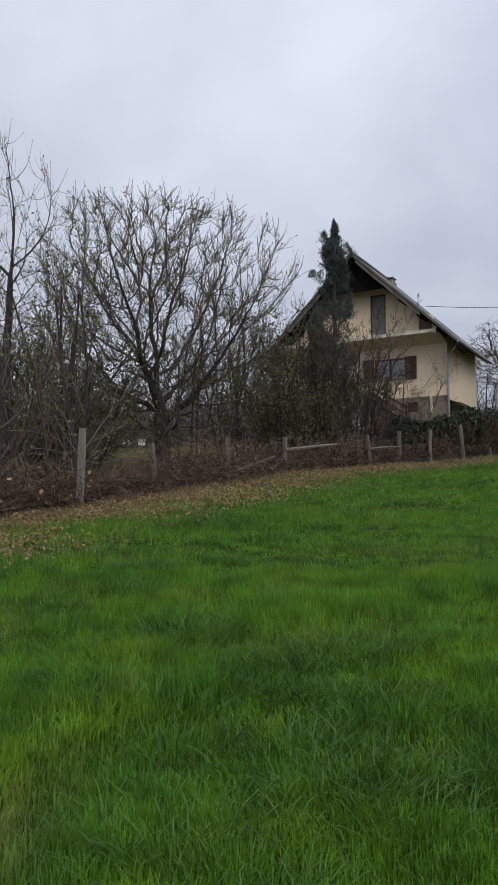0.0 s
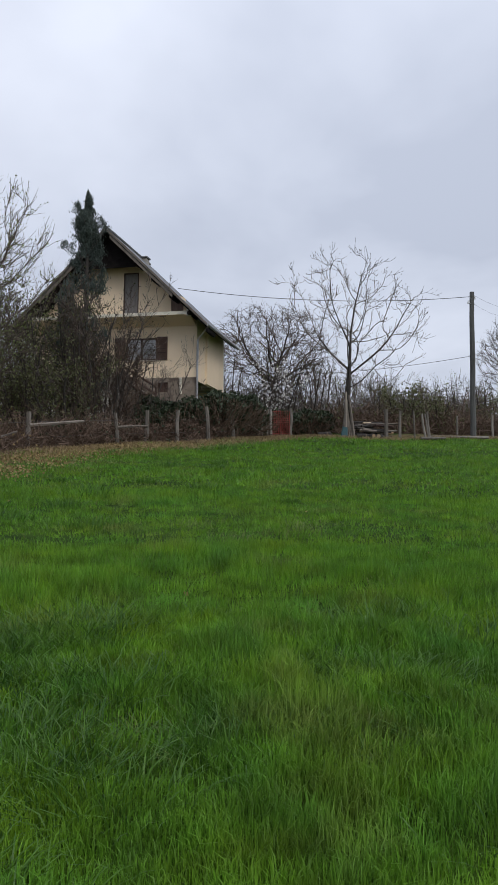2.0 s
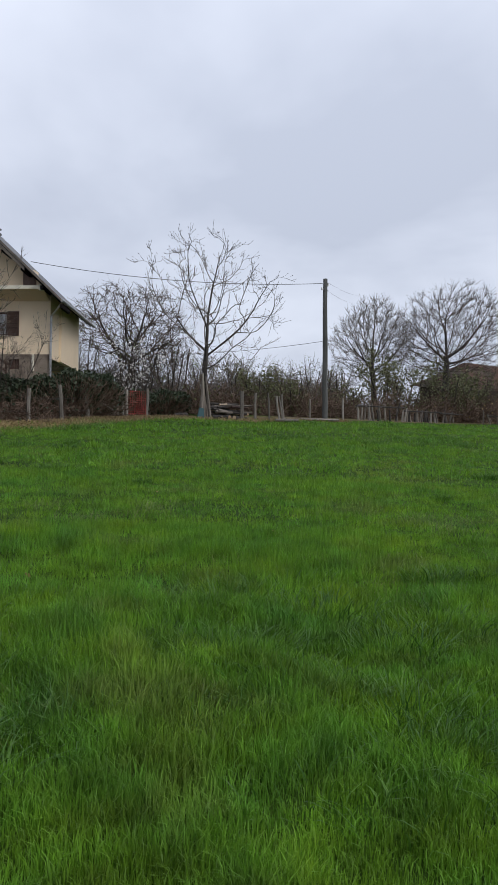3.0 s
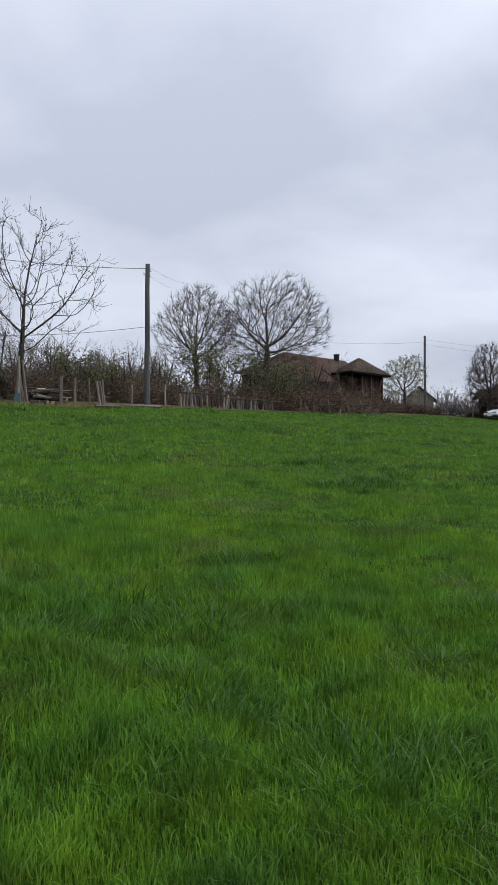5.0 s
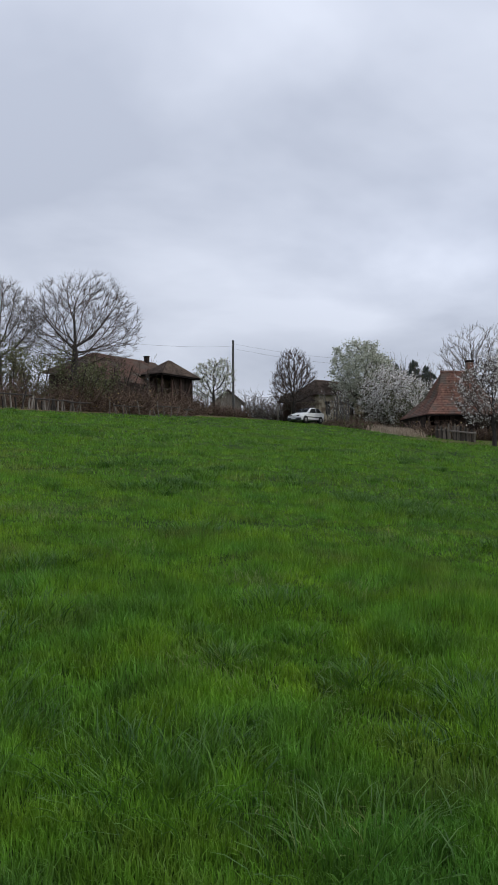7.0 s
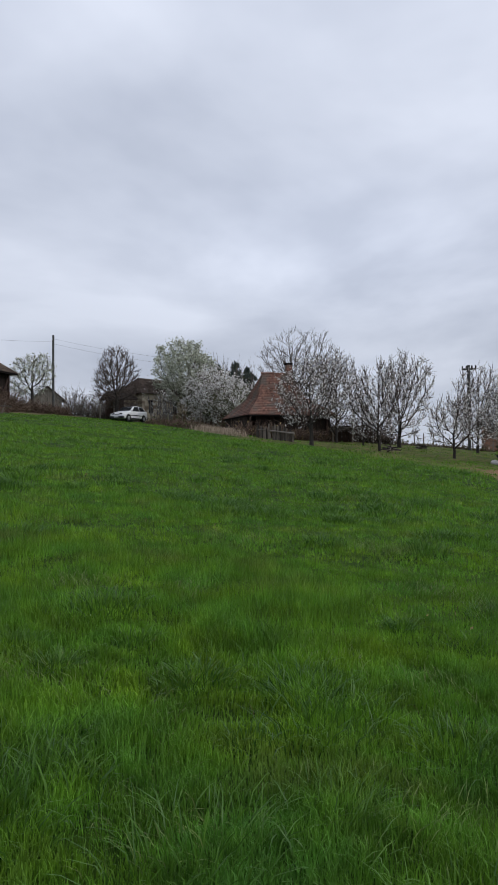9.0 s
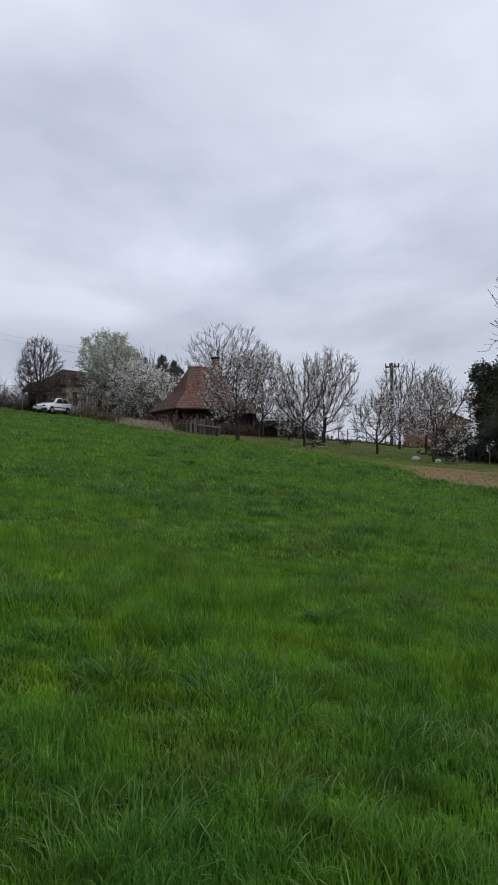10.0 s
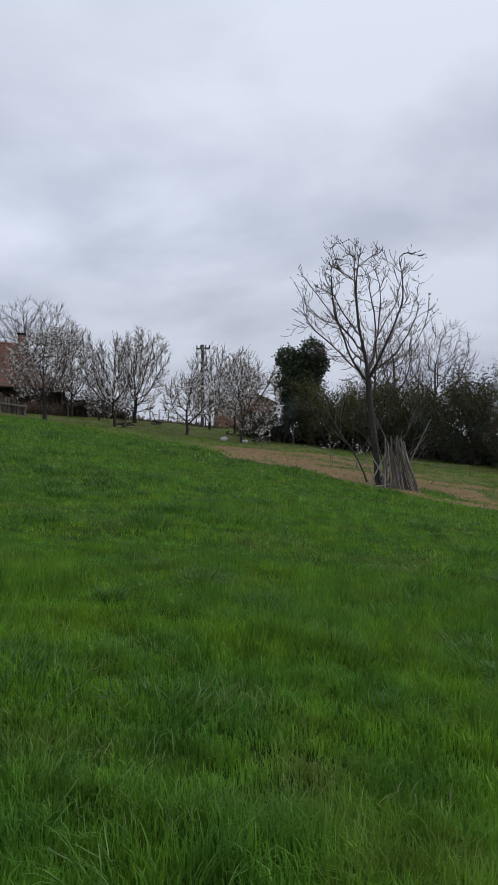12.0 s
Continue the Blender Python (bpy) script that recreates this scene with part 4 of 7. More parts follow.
    for x0, x1, z0, z1 in ((door[0], door[0] + 0.05, door[2], door[3]), (door[1] - 0.05, door[1], door[2], door[3]), (door[0], door[1], door[3] - 0.05, door[3])):
        part("door_frame", boxed((x0, x1, 0.0, 0.12, z0, z1)), "darkwood", d)
    part("loft_hatch", boxed((hatch[0], hatch[1], 0.04, 0.09, hatch[2], hatch[3])), "hatchwood", h, "small boarded loft hatch")
    c = part("cellar_window", boxed((cellar[0], cellar[1], 0.08, 0.12, cellar[2], cellar[3])), "darkwood", h, "small dark brown cellar window")
    part("frame_bar", boxed((cellar[0] + 0.22, cellar[0] + 0.27, 0.05, 0.079, cellar[2], cellar[3])), "darkwood", c)
    part("vent_pipe", log((-0.72, -0.06, 6.25 - base), (-0.72, -0.06, 6.98 - base), 0.06, 0.06, 8, 0.03), "slab", h, "short pale vent pipe")
    # rainwater pipe from the gutter to the ground at the corner
    part("gutter", log((0.84, -1.25, eave + 0.07), (0.84, 4.5, eave + 0.07), 0.07, 0.07, 8, 0.02), "steel", h, "zinc gutter")
    p = part("downpipe", log((0.06, -0.07, 0.2), (0.06, -0.07, eave - 0.35), 0.05, 0.05, 8, 0.02), "steel", h, "zinc downpipe")
    part("pipe_elbow", log((0.06, -0.07, eave - 0.36), (0.82, -1.0, eave + 0.05), 0.045, 0.045, 8, 0.02), "steel", p)
    part("corner_post", boxed((-0.06, 0.10, 4.36, 4.48, -0.4, eave + 0.5)), "slab", h, "pale corner post")
    # chimney
    ch = part("chimney", boxed((-3.85, -3.42, 2.5, 2.95, ridge - 1.3, ridge - 0.26), bevel=0.02), "concrete", h, "short rendered chimney")
    part("chimney_cap", boxed((-3.9, -3.37, 2.45, 3.0, ridge - 0.258, ridge - 0.20)), "roofgrey", ch)
    # outer stair with its rails
    for k in range(3):
        z = -0.27 * k
        part("stair_rail", log((-3.2, -1.6, 7.48 - base + z), (-1.15 - 0.1 * k, -1.9, 6.28 - base + z), 0.05, 0.05, 6, 0.08, k), "darkwood", h, "brown wooden stair rail")
    for x in (-3.15, -2.2, -1.3):
        part("stair_post", log((x, -1.72, -0.2), (x, -1.72, 7.46 - base + (x + 3.2) * -0.585), 0.05, 0.05, 6, 0.08, int(-x * 9)), "darkwood", h)
    for k in range(9):
        part("stair_step", boxed((-3.3 + k * 0.26, -3.02 + k * 0.26, -1.7, -0.6, 7.0 - base - 0.12 - k * 0.2, 7.0 - base - k * 0.2 - 0.07), bevel=0.008), "concrete", h)
    o = part("porch_wall", boxed((-6.6, -3.0, -1.5, -1.25, -0.6, 7.0 - base)), "whitebrick", h, "whitewashed brick wall of the porch")
    part("porch_coping", boxed((-6.65, -2.95, -1.55, -1.2, 7.0 - base + 0.002, 7.06 - base), bevel=0.01), "concrete", o)


def clear_glass():
    m = bpy.data.materials.new("window_glass")
    m.use_nodes = True
    nt = m.node_tree
    gl = nt.nodes.new("ShaderNodeBsdfGlossy")
    gl.inputs["Roughness"].default_value = 0.03
    tr = nt.nodes.new("ShaderNodeBsdfTransparent")
    fr = nt.nodes.new("ShaderNodeFresnel")
    mx = nt.nodes.new("ShaderNodeMixShader")
    nt.links.new(fr.outputs[0], mx.inputs[0])
    nt.links.new(tr.outputs[0], mx.inputs[1])
    nt.links.new(gl.outputs[0], mx.inputs[2])
    nt.links.new(mx.outputs[0], nt.nodes["Material Output"].inputs[0])
    return m


CLEAR = clear_glass()
cream_house()


# ---------------------------------------------------------------- tiled roofs of the old buildings
def tiled_face(quad, rows, cols, mat, parent, label="", rng=None, lift=0.03, name="roof_face"):
    """A roof face (lower left, lower right, upper right, upper left) laid with overlapping tiles in one mesh over a deck."""
    rng = rng or np.random.default_rng(5)
    a, b, c, d = (np.array(v, float) for v in quad)
    n = np.cross(b - a, d - a)
    n /= np.linalg.norm(n)
    if n[2] < 0:
        n = -n
    V, F = [a - n * 0.04, b - n * 0.04, c - n * 0.04, d - n * 0.04], [[0, 1, 2, 3]]
    for i in range(rows):
        s0, s1 = i / rows, min(1, (i + 1.25) / rows)
        l0, r0, l1, r1 = a + (d - a) * s0, b + (c - b) * s0, a + (d - a) * s1, b + (c - b) * s1
        k = max(1, int(round(cols * np.linalg.norm(r0 - l0) / max(np.linalg.norm(b - a), 0.1))))
        off = 0.5 * (i % 2)
        for j in range(k + (i % 2)):
            u0, u1 = max(0, (j - off) / k), min(1, (j + 0.94 - off) / k)
            if u1 <= u0:
                continue
            up = n * (lift + rng.normal(0, 0.008))
            m = len(V)
            p0, p1 = l0 + (r0 - l0) * u0 + up, l0 + (r0 - l0) * u1 + up
            q1, q0 = l1 + (r1 - l1) * u1 + n * 0.004, l1 + (r1 - l1) * u0 + n * 0.004
            V += [p0, p1, q1, q0, p0 - n * 0.03, p1 - n * 0.03]
            F += [[m, m + 1, m + 2, m + 3], [m + 4, m + 5, m + 1, m]]
    ob = part(name, mesh_np(name, np.array(V), np.array(F)), mat, parent, label)
    return ob


def farmhouse():
    """The old farmhouse: a long tiled roof and a timber porch wing under a hipped roof."""
    gz = 6.9
    h = thing("farmhouse", "old low farmhouse with mossy tiles and a dark timber porch", "house", (52.2, 46.83, gz), 3.0)
    e, r = 10.08 - gz, 12.05 - gz
    # porch wing: corner nearest the meadow at the origin, 5.1 wide, 6.2 deep
    w, dp = 4.5, 1.9
    rp = 11.6 - gz
    ap, bp = (2.35, 1.1, rp), (2.65, 1.1, rp)
    o = 0.58
    c00, c10, c11, c01 = (-o, -o, e), (w + o, -o, e), (w + o, dp, e), (-o, dp, e)
    tiled_face((c00, c10, bp, ap), 14, 18, "tile_dark", h, "dark mossy hipped tile roof", name="hip_face")
    tiled_face((c01, c00, ap, ap), 14, 18, "tile_dark", h, name="hip_face")
    tiled_face((c10, c11, bp, bp), 14, 18, "tile_dark", h, name="hip_face")
    tiled_face((c11, c01, ap, bp), 10, 14, "tile_dark", h, name="hip_face")
    part("eave_board", boxed((-o, w + o, -o, -o + 0.05, e - 0.18, e - 0.03)), "soffit", h)
    part("eave_board", boxed((-o, -o + 0.05, -o + 0.05, dp, e - 0.18, e - 0.03)), "soffit", h)
    part("porch_ceiling", boxed((-o + 0.06, w + o, -o + 0.06, dp, e - 0.16, e - 0.10)), "soffit", h)
    # porch wall in darker boards, so their colour carries the porch shade
    for i in range(11):
        x = 1.45 + i * 0.27
        part("wall_board", boxed((x, x + 0.25, 0.05 + 0.012 * (i % 2), 0.10 + 0.012 * (i % 2), 0.0, e - 0.16)), "barnwood", h)
    for x in (0.05, 1.4, 2.7, w - 0.1):
        part("porch_post", boxed((x - 0.08, x + 0.08, -0.12, 0.04, -0.3, e - 0.16), bevel=0.012), "darkwood", h)
    for x0, x1 in ((1.4, 2.3), (4.3, 3.2)):
        part("brace", log((x0, -0.14, e - 0.25), (x1, -0.14, 0.7), 0.06, 0.06, 4, 0.02), "darkwood", h)
    part("porch_rail", boxed((0.13, 1.32, -0.05, 0.03, 0.9, 1.0)), "plank", h)
    part("west_wall", boxed((0.4, 0.55, 0.9, dp - 0.2, -0.3, e - 0.16)), "darkwood", h)
    part("rear_wall", boxed((0.4, w, dp - 0.2, dp, -0.3, e - 0.16)), "plaster", h)
    part("plinth", boxed((-0.1, w + 0.1, -0.15, dp, -1.2, -0.02)), "concrete", h)
    part("whitewashed_end", boxed((w - 0.02, w + 0.12, 0.05, dp, 0.0, e - 0.16)), "plaster", h, "whitewashed end wall")
    # long main roof running west, its ridge level with the porch's
    main, end = (-3.4, 5.0, 5.1), (5.2, 5.1, 5.1)
    lo, hi = (-7.2, 0.8, 2.15), (-0.8, 0.9, 2.2)
    mid = (-0.8, 5.05, 5.1)
    tiled_face((lo, hi, mid, main), 24, 34, "tile_brown", h, "long faded brown tile roof", name="roof_slope")
    tiled_face(((-0.79, 1.9, e - 0.15), (5.6, 2.1, e - 0.15), end, mid), 18, 32, "tile_brown", h, name="roof_slope")
    tiled_face(((6.4, 7.6, e - 0.15), (-7.5, 7.4, e - 0.15), main, end), 8, 20, "tile_brown", h, name="roof_slope")
    tiled_face(((-7.5, 7.4, e - 0.15), lo, main, main), 10, 14, "tile_brown", h, name="roof_slope")
    part("main_wall", boxed((-6.6, 5.2, 2.5, 7.2, -1.0, e - 0.25)), "darkwood", h, "dark timber wall")
    ch = part("chimney", boxed((3.55, 3.95, 4.7, 5.1, 4.6, 5.5), bevel=0.02), "barnwood", h, "soot-dark brick chimney")
    part("chimney_cap", boxed((3.5, 4.0, 4.65, 5.15, 5.502, 5.57), bevel=0.01), "soffit", ch)


def stone_house():
    gz = 5.75
    h = thing("stone_house", "crumbling plastered stone house with a sagging tile roof", "house", (65.73, 38.6, gz), -26)
    e, r = 3.0, 4.7
    part("front_wall", boxed((0.0, 0.75, 0.0, 0.4, -0.5, e), (1.35, 3.6, 0.0, 0.4, -0.5, e), (4.2, 7.5, 0.0, 0.4, -0.5, e), (0.75, 1.35, 0.0, 0.4, -0.5, 1.0), (0.75, 1.35, 0.0, 0.4, 2.3, e),
                             (3.6, 4.2, 0.0, 0.4, -0.5, 1.0), (3.6, 4.2, 0.0, 0.4, 2.3, e)), "plaster", h, "flaking yellowish plaster over stone")
    for x in (0.75, 3.6):
        w = part("window", boxed((x, x + 0.6, 0.22, 0.26, 1.0, 2.3)), "glass", h, "dark empty window")
        for a, b, c, d in ((x, x + 0.07, 1.0, 2.3), (x + 0.53, x + 0.6, 1.0, 2.3), (x + 0.265, x + 0.335, 1.0, 2.3), (x, x + 0.6, 2.23, 2.3)):
            part("frame_bar", boxed((a, b, 0.15, 0.215, c, d)), "plank", w)
    part("end_wall", boxed((0.0, 0.4, 0.4, 5.0, -0.5, e)), "plaster", h)
    part("rear_wall", boxed((0.4, 7.5, 4.6, 5.0, -0.5, e)), "plaster", h)
    part("far_wall", boxed((7.1, 7.5, 0.4, 4.6, -0.5, e)), "plaster", h)
    a, b = (1.2, 2.5, r), (6.5, 2.5, r - 0.15)
    tiled_face(((-0.4, -0.4, e - 0.1), (7.9, -0.4, e - 0.1), b, a), 12, 30, "tile_dark", h, "sagging brown tile roof", name="roof_slope")
    tiled_face(((-0.4, 5.4, e - 0.1), (-0.4, -0.4, e - 0.1), a, a), 12, 22, "tile_dark", h, name="roof_slope")
    tiled_face(((7.9, 5.4, e - 0.1), (-0.4, 5.4, e - 0.1), a, b), 6, 14, "tile_brown", h, name="roof_slope")
    tiled_face(((7.9, -0.4, e - 0.1), (7.9, 5.4, e - 0.1), b, b), 6, 10, "tile_brown", h, name="roof_slope")
    # lean-to shed on the west end
    s = thing("shed", "open-fronted lean-to shed with a grey sheet roof", "shed", (65.73, 38.6, gz), -26)
    bm = bmesh.new()
    q = [(-4.6, 0.2, 1.95), (-0.42, 0.0, 2.25), (-0.42, 3.2, 3.5), (-2.2, 3.2, 3.0)]
    lo, hi = [bm.verts.new((x, y, z)) for x, y, z in q], [bm.verts.new((x, y, z + 0.08)) for x, y, z in q]
    bm.faces.new(lo[::-1]), bm.faces.new(hi)
    for i in range(4):
        bm.faces.new((lo[i], lo[(i + 1) % 4], hi[(i + 1) % 4], hi[i]))
    part("roof", bm, "sheet", s, "dark weathered sheet roof")
    for x, z in ((-4.4, 1.8), (-2.9, 1.9), (-1.5, 2.0)):
        part("post", log((x, 0.4, -0.4), (x, 0.4, z), 0.07, 0.06, 6), "plank", s)
    part("back_wall", boxed((-2.5, -0.45, 2.5, 2.65, -0.5, 2.4)), "darkwood", s)
    for i in range(5):
        part("board", boxed((-1.5 + i * 0.22, -1.3 + i * 0.22, 0.1, 0.13, 0.0, 1.9 - 0.1 * (i % 2))), "plank", s)


def barn():
    gz = 3.75
    h = thing("barn", "low timber barn under a flared red tile roof with a chimney", "barn", (51.0, 21.3, gz), -48)
    L, W = 6.3, 5.4
    e, m, r = 1.45, 2.8, 4.7

    def ring(i, z):
        return [(i - 0.5, i - 0.5, z), (L + 0.5 - i, i - 0.5, z), (L + 0.5 - i, W + 0.5 - i, z), (i - 0.5, W + 0.5 - i, z)]

    lo, mid = ring(0.0, e), ring(1.75, m)
    lo[0], lo[3] = (-0.1, -0.4, e), (-0.1, W + 0.4, e)
    rl, rr = (2.1, W / 2, r), (L - 2.1, W / 2, r)
    for i, (c, k) in enumerate(((38, 10), (26, 8), (38, 6), (26, 10))):
        j = (i + 1) % 4
        tiled_face((lo[i], lo[j], mid[j], mid[i]), k, c, "tile_red", h, "faded red tile skirt of the roof" if i == 0 else "", name="lower_roof")
        up = {0: (rr, rl), 1: (rr, rr), 2: (rl, rr), 3: (rl, rl)}[i]
        tiled_face((mid[i], mid[j], up[0], up[1]), k + 4, int(c * 0.7), "tile_red", h, name="upper_roof")
    part("ridge_tiles", log((rl[0] - 0.1, rl[1], r + 0.02), (rr[0] + 0.1, rr[1], r + 0.02), 0.09, 0.09, 6, 0.08, 3, 12), "tile_red", h)
    part("eave_board", boxed((-0.08, L + 0.45, -0.45, -0.40, e - 0.14, e - 0.045)), "soffit", h)
    part("eave_board", boxed((-0.08, -0.03, -0.38, W + 0.38, e - 0.14, e - 0.045)), "soffit", h)
    part("loft_floor", boxed((-0.02, L + 0.4, -0.38, W + 0.4, e - 0.12, e - 0.06)), "soffit", h)
    for i in range(15):
        x = 0.6 + i * 0.36
        part("wall_board", boxed((x, x + 0.32, 0.02 + 0.02 * (i % 3), 0.06 + 0.02 * (i % 3), -0.9, e - 0.12)), "barnwood", h)
    for i in range(13):
        y = 0.2 + i * 0.4
        part("wall_board", boxed((0.02, 0.06, y, y + 0.36, -0.9, e - 0.12)), "barnwood", h)
    part("rear_wall", boxed((0.1, L - 0.1, W - 0.25, W - 0.1, -0.9, e - 0.12)), "darkwood", h)
    part("end_wall", boxed((L - 0.2, L - 0.05, 0.1, W - 0.3, -0.9, e - 0.12)), "darkwood", h)
    for x in (0.1, 2.7, 3.7, L - 0.1):
        part("post", log((x, -0.15, -1.0), (x, -0.15, e - 0.1), 0.09, 0.08, 6), "barnwood", h)
    ch = part("chimney", boxed((4.0, 4.4, W / 2 - 0.2, W / 2 + 0.2, r - 0.6, r + 0.72), bevel=0.015), "tile_red", h, "brick chimney with a dark cap")
    part("chimney_cap", boxed((3.94, 4.46, W / 2 - 0.26, W / 2 + 0.26, r + 0.722, r + 0.86), bevel=0.015), "soffit", ch)


def brick_house():
    gz = 2.3
    h = thing("brick_house", "unrendered red brick house behind the orchard", "house", (70.35, 2.1, gz), 96)
    part("gable_wall", prism([(0, -0.6), (4.2, -0.6), (4.2, 2.6), (2.1, 3.4), (0, 2.6)], 0, 0.3), "brick", h)
    part("side_wall", boxed((0.0, 0.3, -6.0, 0.0, -0.6, 2.55)), "brick", h)
    part("far_wall", boxed((3.9, 4.2, -6.0, 0.0, -0.6, 2.55)), "brick", h)
    for i, bm in enumerate(sloped_roof(-0.4, 4.6, 2.1, -6.2, 0.55, 2.55, 3.62, 0.12)):
        part("roof_slope", bm, "tile_brown", h, "faded brown tile roof")
    wing = part("wing_wall", boxed((4.2, 5.5, -4.0, 0.25, -0.6, 2.4)), "brick", h)
    part("wing_roof", boxed((4.61, 5.8, -4.2, 0.5, 2.405, 2.53)), "tile_brown", wing)
    part("chimney", boxed((2.5, 3.1, -2.0, -1.4, 2.4, 4.3)), "brick", h)
    part("window", boxed((1.4, 2.4, 0.302, 0.34, 0.8, 1.9)), "glass", h)


def hill_shed():
    gz = g(79.6, 60.8)
    h = thing("shed", "small gabled plank shed on the skyline", "shed", (79.0, 59.9, gz + 0.35), -52)
    part("gable_wall", prism([(-1.7, -0.4), (1.7, -0.4), (1.7, 1.4), (0, 2.75), (-1.7, 1.4)], 0, 0.12), "plank", h)
    part("side_wall", boxed((-1.7, -1.58, 0.12, 4, -0.4, 1.4)), "plank", h)
    part("side_wall", boxed((1.58, 1.7, 0.12, 4, -0.4, 1.4)), "plank", h)
    for bm in sloped_roof(-2.2, 2.2, 0.0, -0.35, 4.2, 1.15, 2.95, 0.1):
        part("roof_slope", bm, "tile_dark", h)


def lean_to():
    """The low open shelter in the orchard grass beside the barn."""
    x, y = 56.4, 15.4
    h = thing("shelter", "low open shelter of grey poles with a sagging sheet roof", "shelter", (x, y, g(x, y)), -58)
    part("roof", prism([(-1.6, 1.05), (1.6, 1.2), (1.6, 1.27), (-1.6, 1.12)], -0.7, 0.9), "sheet", h)
    for px in (-1.5, 0.0, 1.5):
        for py in (-0.6, 0.8):
            part("post", log((px, py, -0.3), (px, py, 1.07 + 0.045 * (px + 1.6) - 0.02), 0.06, 0.05, 6, 0.08, int(px * 7 + py * 3) + 20), "plank", h)
    part("beam", log((-1.7, -0.66, 0.98), (1.7, -0.66, 1.12), 0.05, 0.05, 5, 0.06, 4), "plank", h)
    for k in range(4):
        part("board", boxed((-1.4 + k * 0.5, -0.98 + k * 0.5, 0.72, 0.76, 0.0, 0.85 - 0.08 * (k % 2))), "darkwood", h)


farmhouse()
lean_to()
stone_house()
barn()
brick_house()
hill_shed()


# ---------------------------------------------------------------- the parked car
def car():
    x, y = 61.7, 37.6
    c = thing("car", "small white three-door hatchback with dark bumpers, parked on the grass", "car", (x, y, g(x, y) + 0.02), 176 - 90 - 90)
    # the car's nose points along -x here; it is 3.75 long and 1.6 wide
    L = 1.87

    def lofted(sections):
        """Rings of (x, half width, points in z) joined along the car."""
        bm = bmesh.new()
        rings = []
        for sx, prof in sections:
            rings.append([bm.verts.new((sx, py, pz)) for py, pz in prof])
        for a, b in zip(rings, rings[1:]):
            n = len(a)
            for i in range(n):
                bm.faces.new((a[i], a[(i + 1) % n], b[(i + 1) % n], b[i]))
        bm.faces.new(rings[0][::-1])
        bm.faces.new(rings[-1])
        bmesh.ops.recalc_face_normals(bm, faces=bm.faces[:])
        for f in bm.faces:
            f.smooth = True
        return bm

    def body_ring(w, z0, z1, z2):
        return [(-w * 0.96, z0), (-w, z0 + 0.12), (-w, z1 - 0.1), (-w * 0.95, z1), (-w * 0.80, z2), (w * 0.80, z2), (w * 0.95, z1), (w, z1 - 0.1), (w, z0 + 0.12), (w * 0.96, z0)]

    body = part("body", lofted([(-L, body_ring(0.66, 0.30, 0.55, 0.58)), (-L + 0.10, body_ring(0.76, 0.22, 0.64, 0.68)), (-1.2, body_ring(0.80, 0.20, 0.80, 0.84)), (-0.72, body_ring(0.81, 0.20, 0.88, 0.93)),
                                (0.0, body_ring(0.81, 0.20, 0.90, 0.92)), (1.2, body_ring(0.81, 0.20, 0.92, 0.94)), (L - 0.1, body_ring(0.78, 0.24, 0.93, 0.96)), (L, body_ring(0.70, 0.30, 0.88, 0.90))]), "white", c, "white painted body")

    def cab_ring(w, z0, wt, z1):
        return [(-w, z0), (-wt, z1 - 0.04), (-wt + 0.08, z1), (wt - 0.08, z1), (wt, z1 - 0.04), (w, z0)]

    part("cabin", lofted([(-0.78, cab_ring(0.72, 0.88, 0.70, 0.93)), (-0.15, cab_ring(0.76, 0.88, 0.60, 1.36)), (0.35, cab_ring(0.76, 0.88, 0.60, 1.41)), (1.2, cab_ring(0.76, 0.90, 0.60, 1.36)), (1.78, cab_ring(0.72, 0.90, 0.66, 0.97))]), "white", c)

    def panel(pts, out):
        bm = bmesh.new()
        a = [bm.verts.new(p) for p in pts]
        b = [bm.verts.new(tuple(np.add(p, out))) for p in pts]
        bm.faces.new(a), bm.faces.new(b[::-1])
        for i in range(len(a)):
            bm.faces.new((a[(i + 1) % len(a)], a[i], b[i], b[(i + 1) % len(a)]))
        bmesh.ops.recalc_face_normals(bm, faces=bm.faces[:])
        return bm

    part("windscreen", panel([(-0.72, -0.62, 0.955), (-0.72, 0.62, 0.955), (-0.20, 0.52, 1.345), (-0.20, -0.52, 1.345)], (-0.012, 0, 0.010)), "glass", c, "dark windscreen")
    part("rear_window", panel([(1.74, -0.58, 1.01), (1.74, 0.58, 1.01), (1.27, 0.52, 1.33), (1.27, -0.52, 1.33)], (0.012, 0, 0.010)), "glass", c)
    for s in (-1, 1):
        part("door_window", panel([(-0.50, s * 0.752, 0.94), (0.52, s * 0.752, 0.94), (0.48, s * 0.632, 1.335), (-0.08, s * 0.632, 1.315)], (0, s * 0.014, 0.004)), "glass", c, "dark side window")
        part("quarter_window", panel([(0.62, s * 0.752, 0.95), (1.42, s * 0.745, 0.98), (1.10, s * 0.632, 1.31), (0.58, s * 0.632, 1.335)], (0, s * 0.014, 0.004)), "glass", c)
        part("rub_strip", boxed((-1.1, 1.4, s * 0.805, s * 0.825, 0.50, 0.57), bevel=0.006), "trim", c)
        part("sill_trim", boxed((-0.85, 0.95, s * 0.79, s * 0.815, 0.20, 0.30), bevel=0.006), "trim", c)
        part("wing_mirror", boxed((-0.52, -0.40, s * 0.80, s * 0.95, 0.93, 1.04), bevel=0.025), "trim", c)
        part("headlight", boxed((-L - 0.005, -L + 0.14, s * 0.42 - 0.15, s * 0.42 + 0.15, 0.55, 0.68), bevel=0.03), "glass", c, "clear headlight")
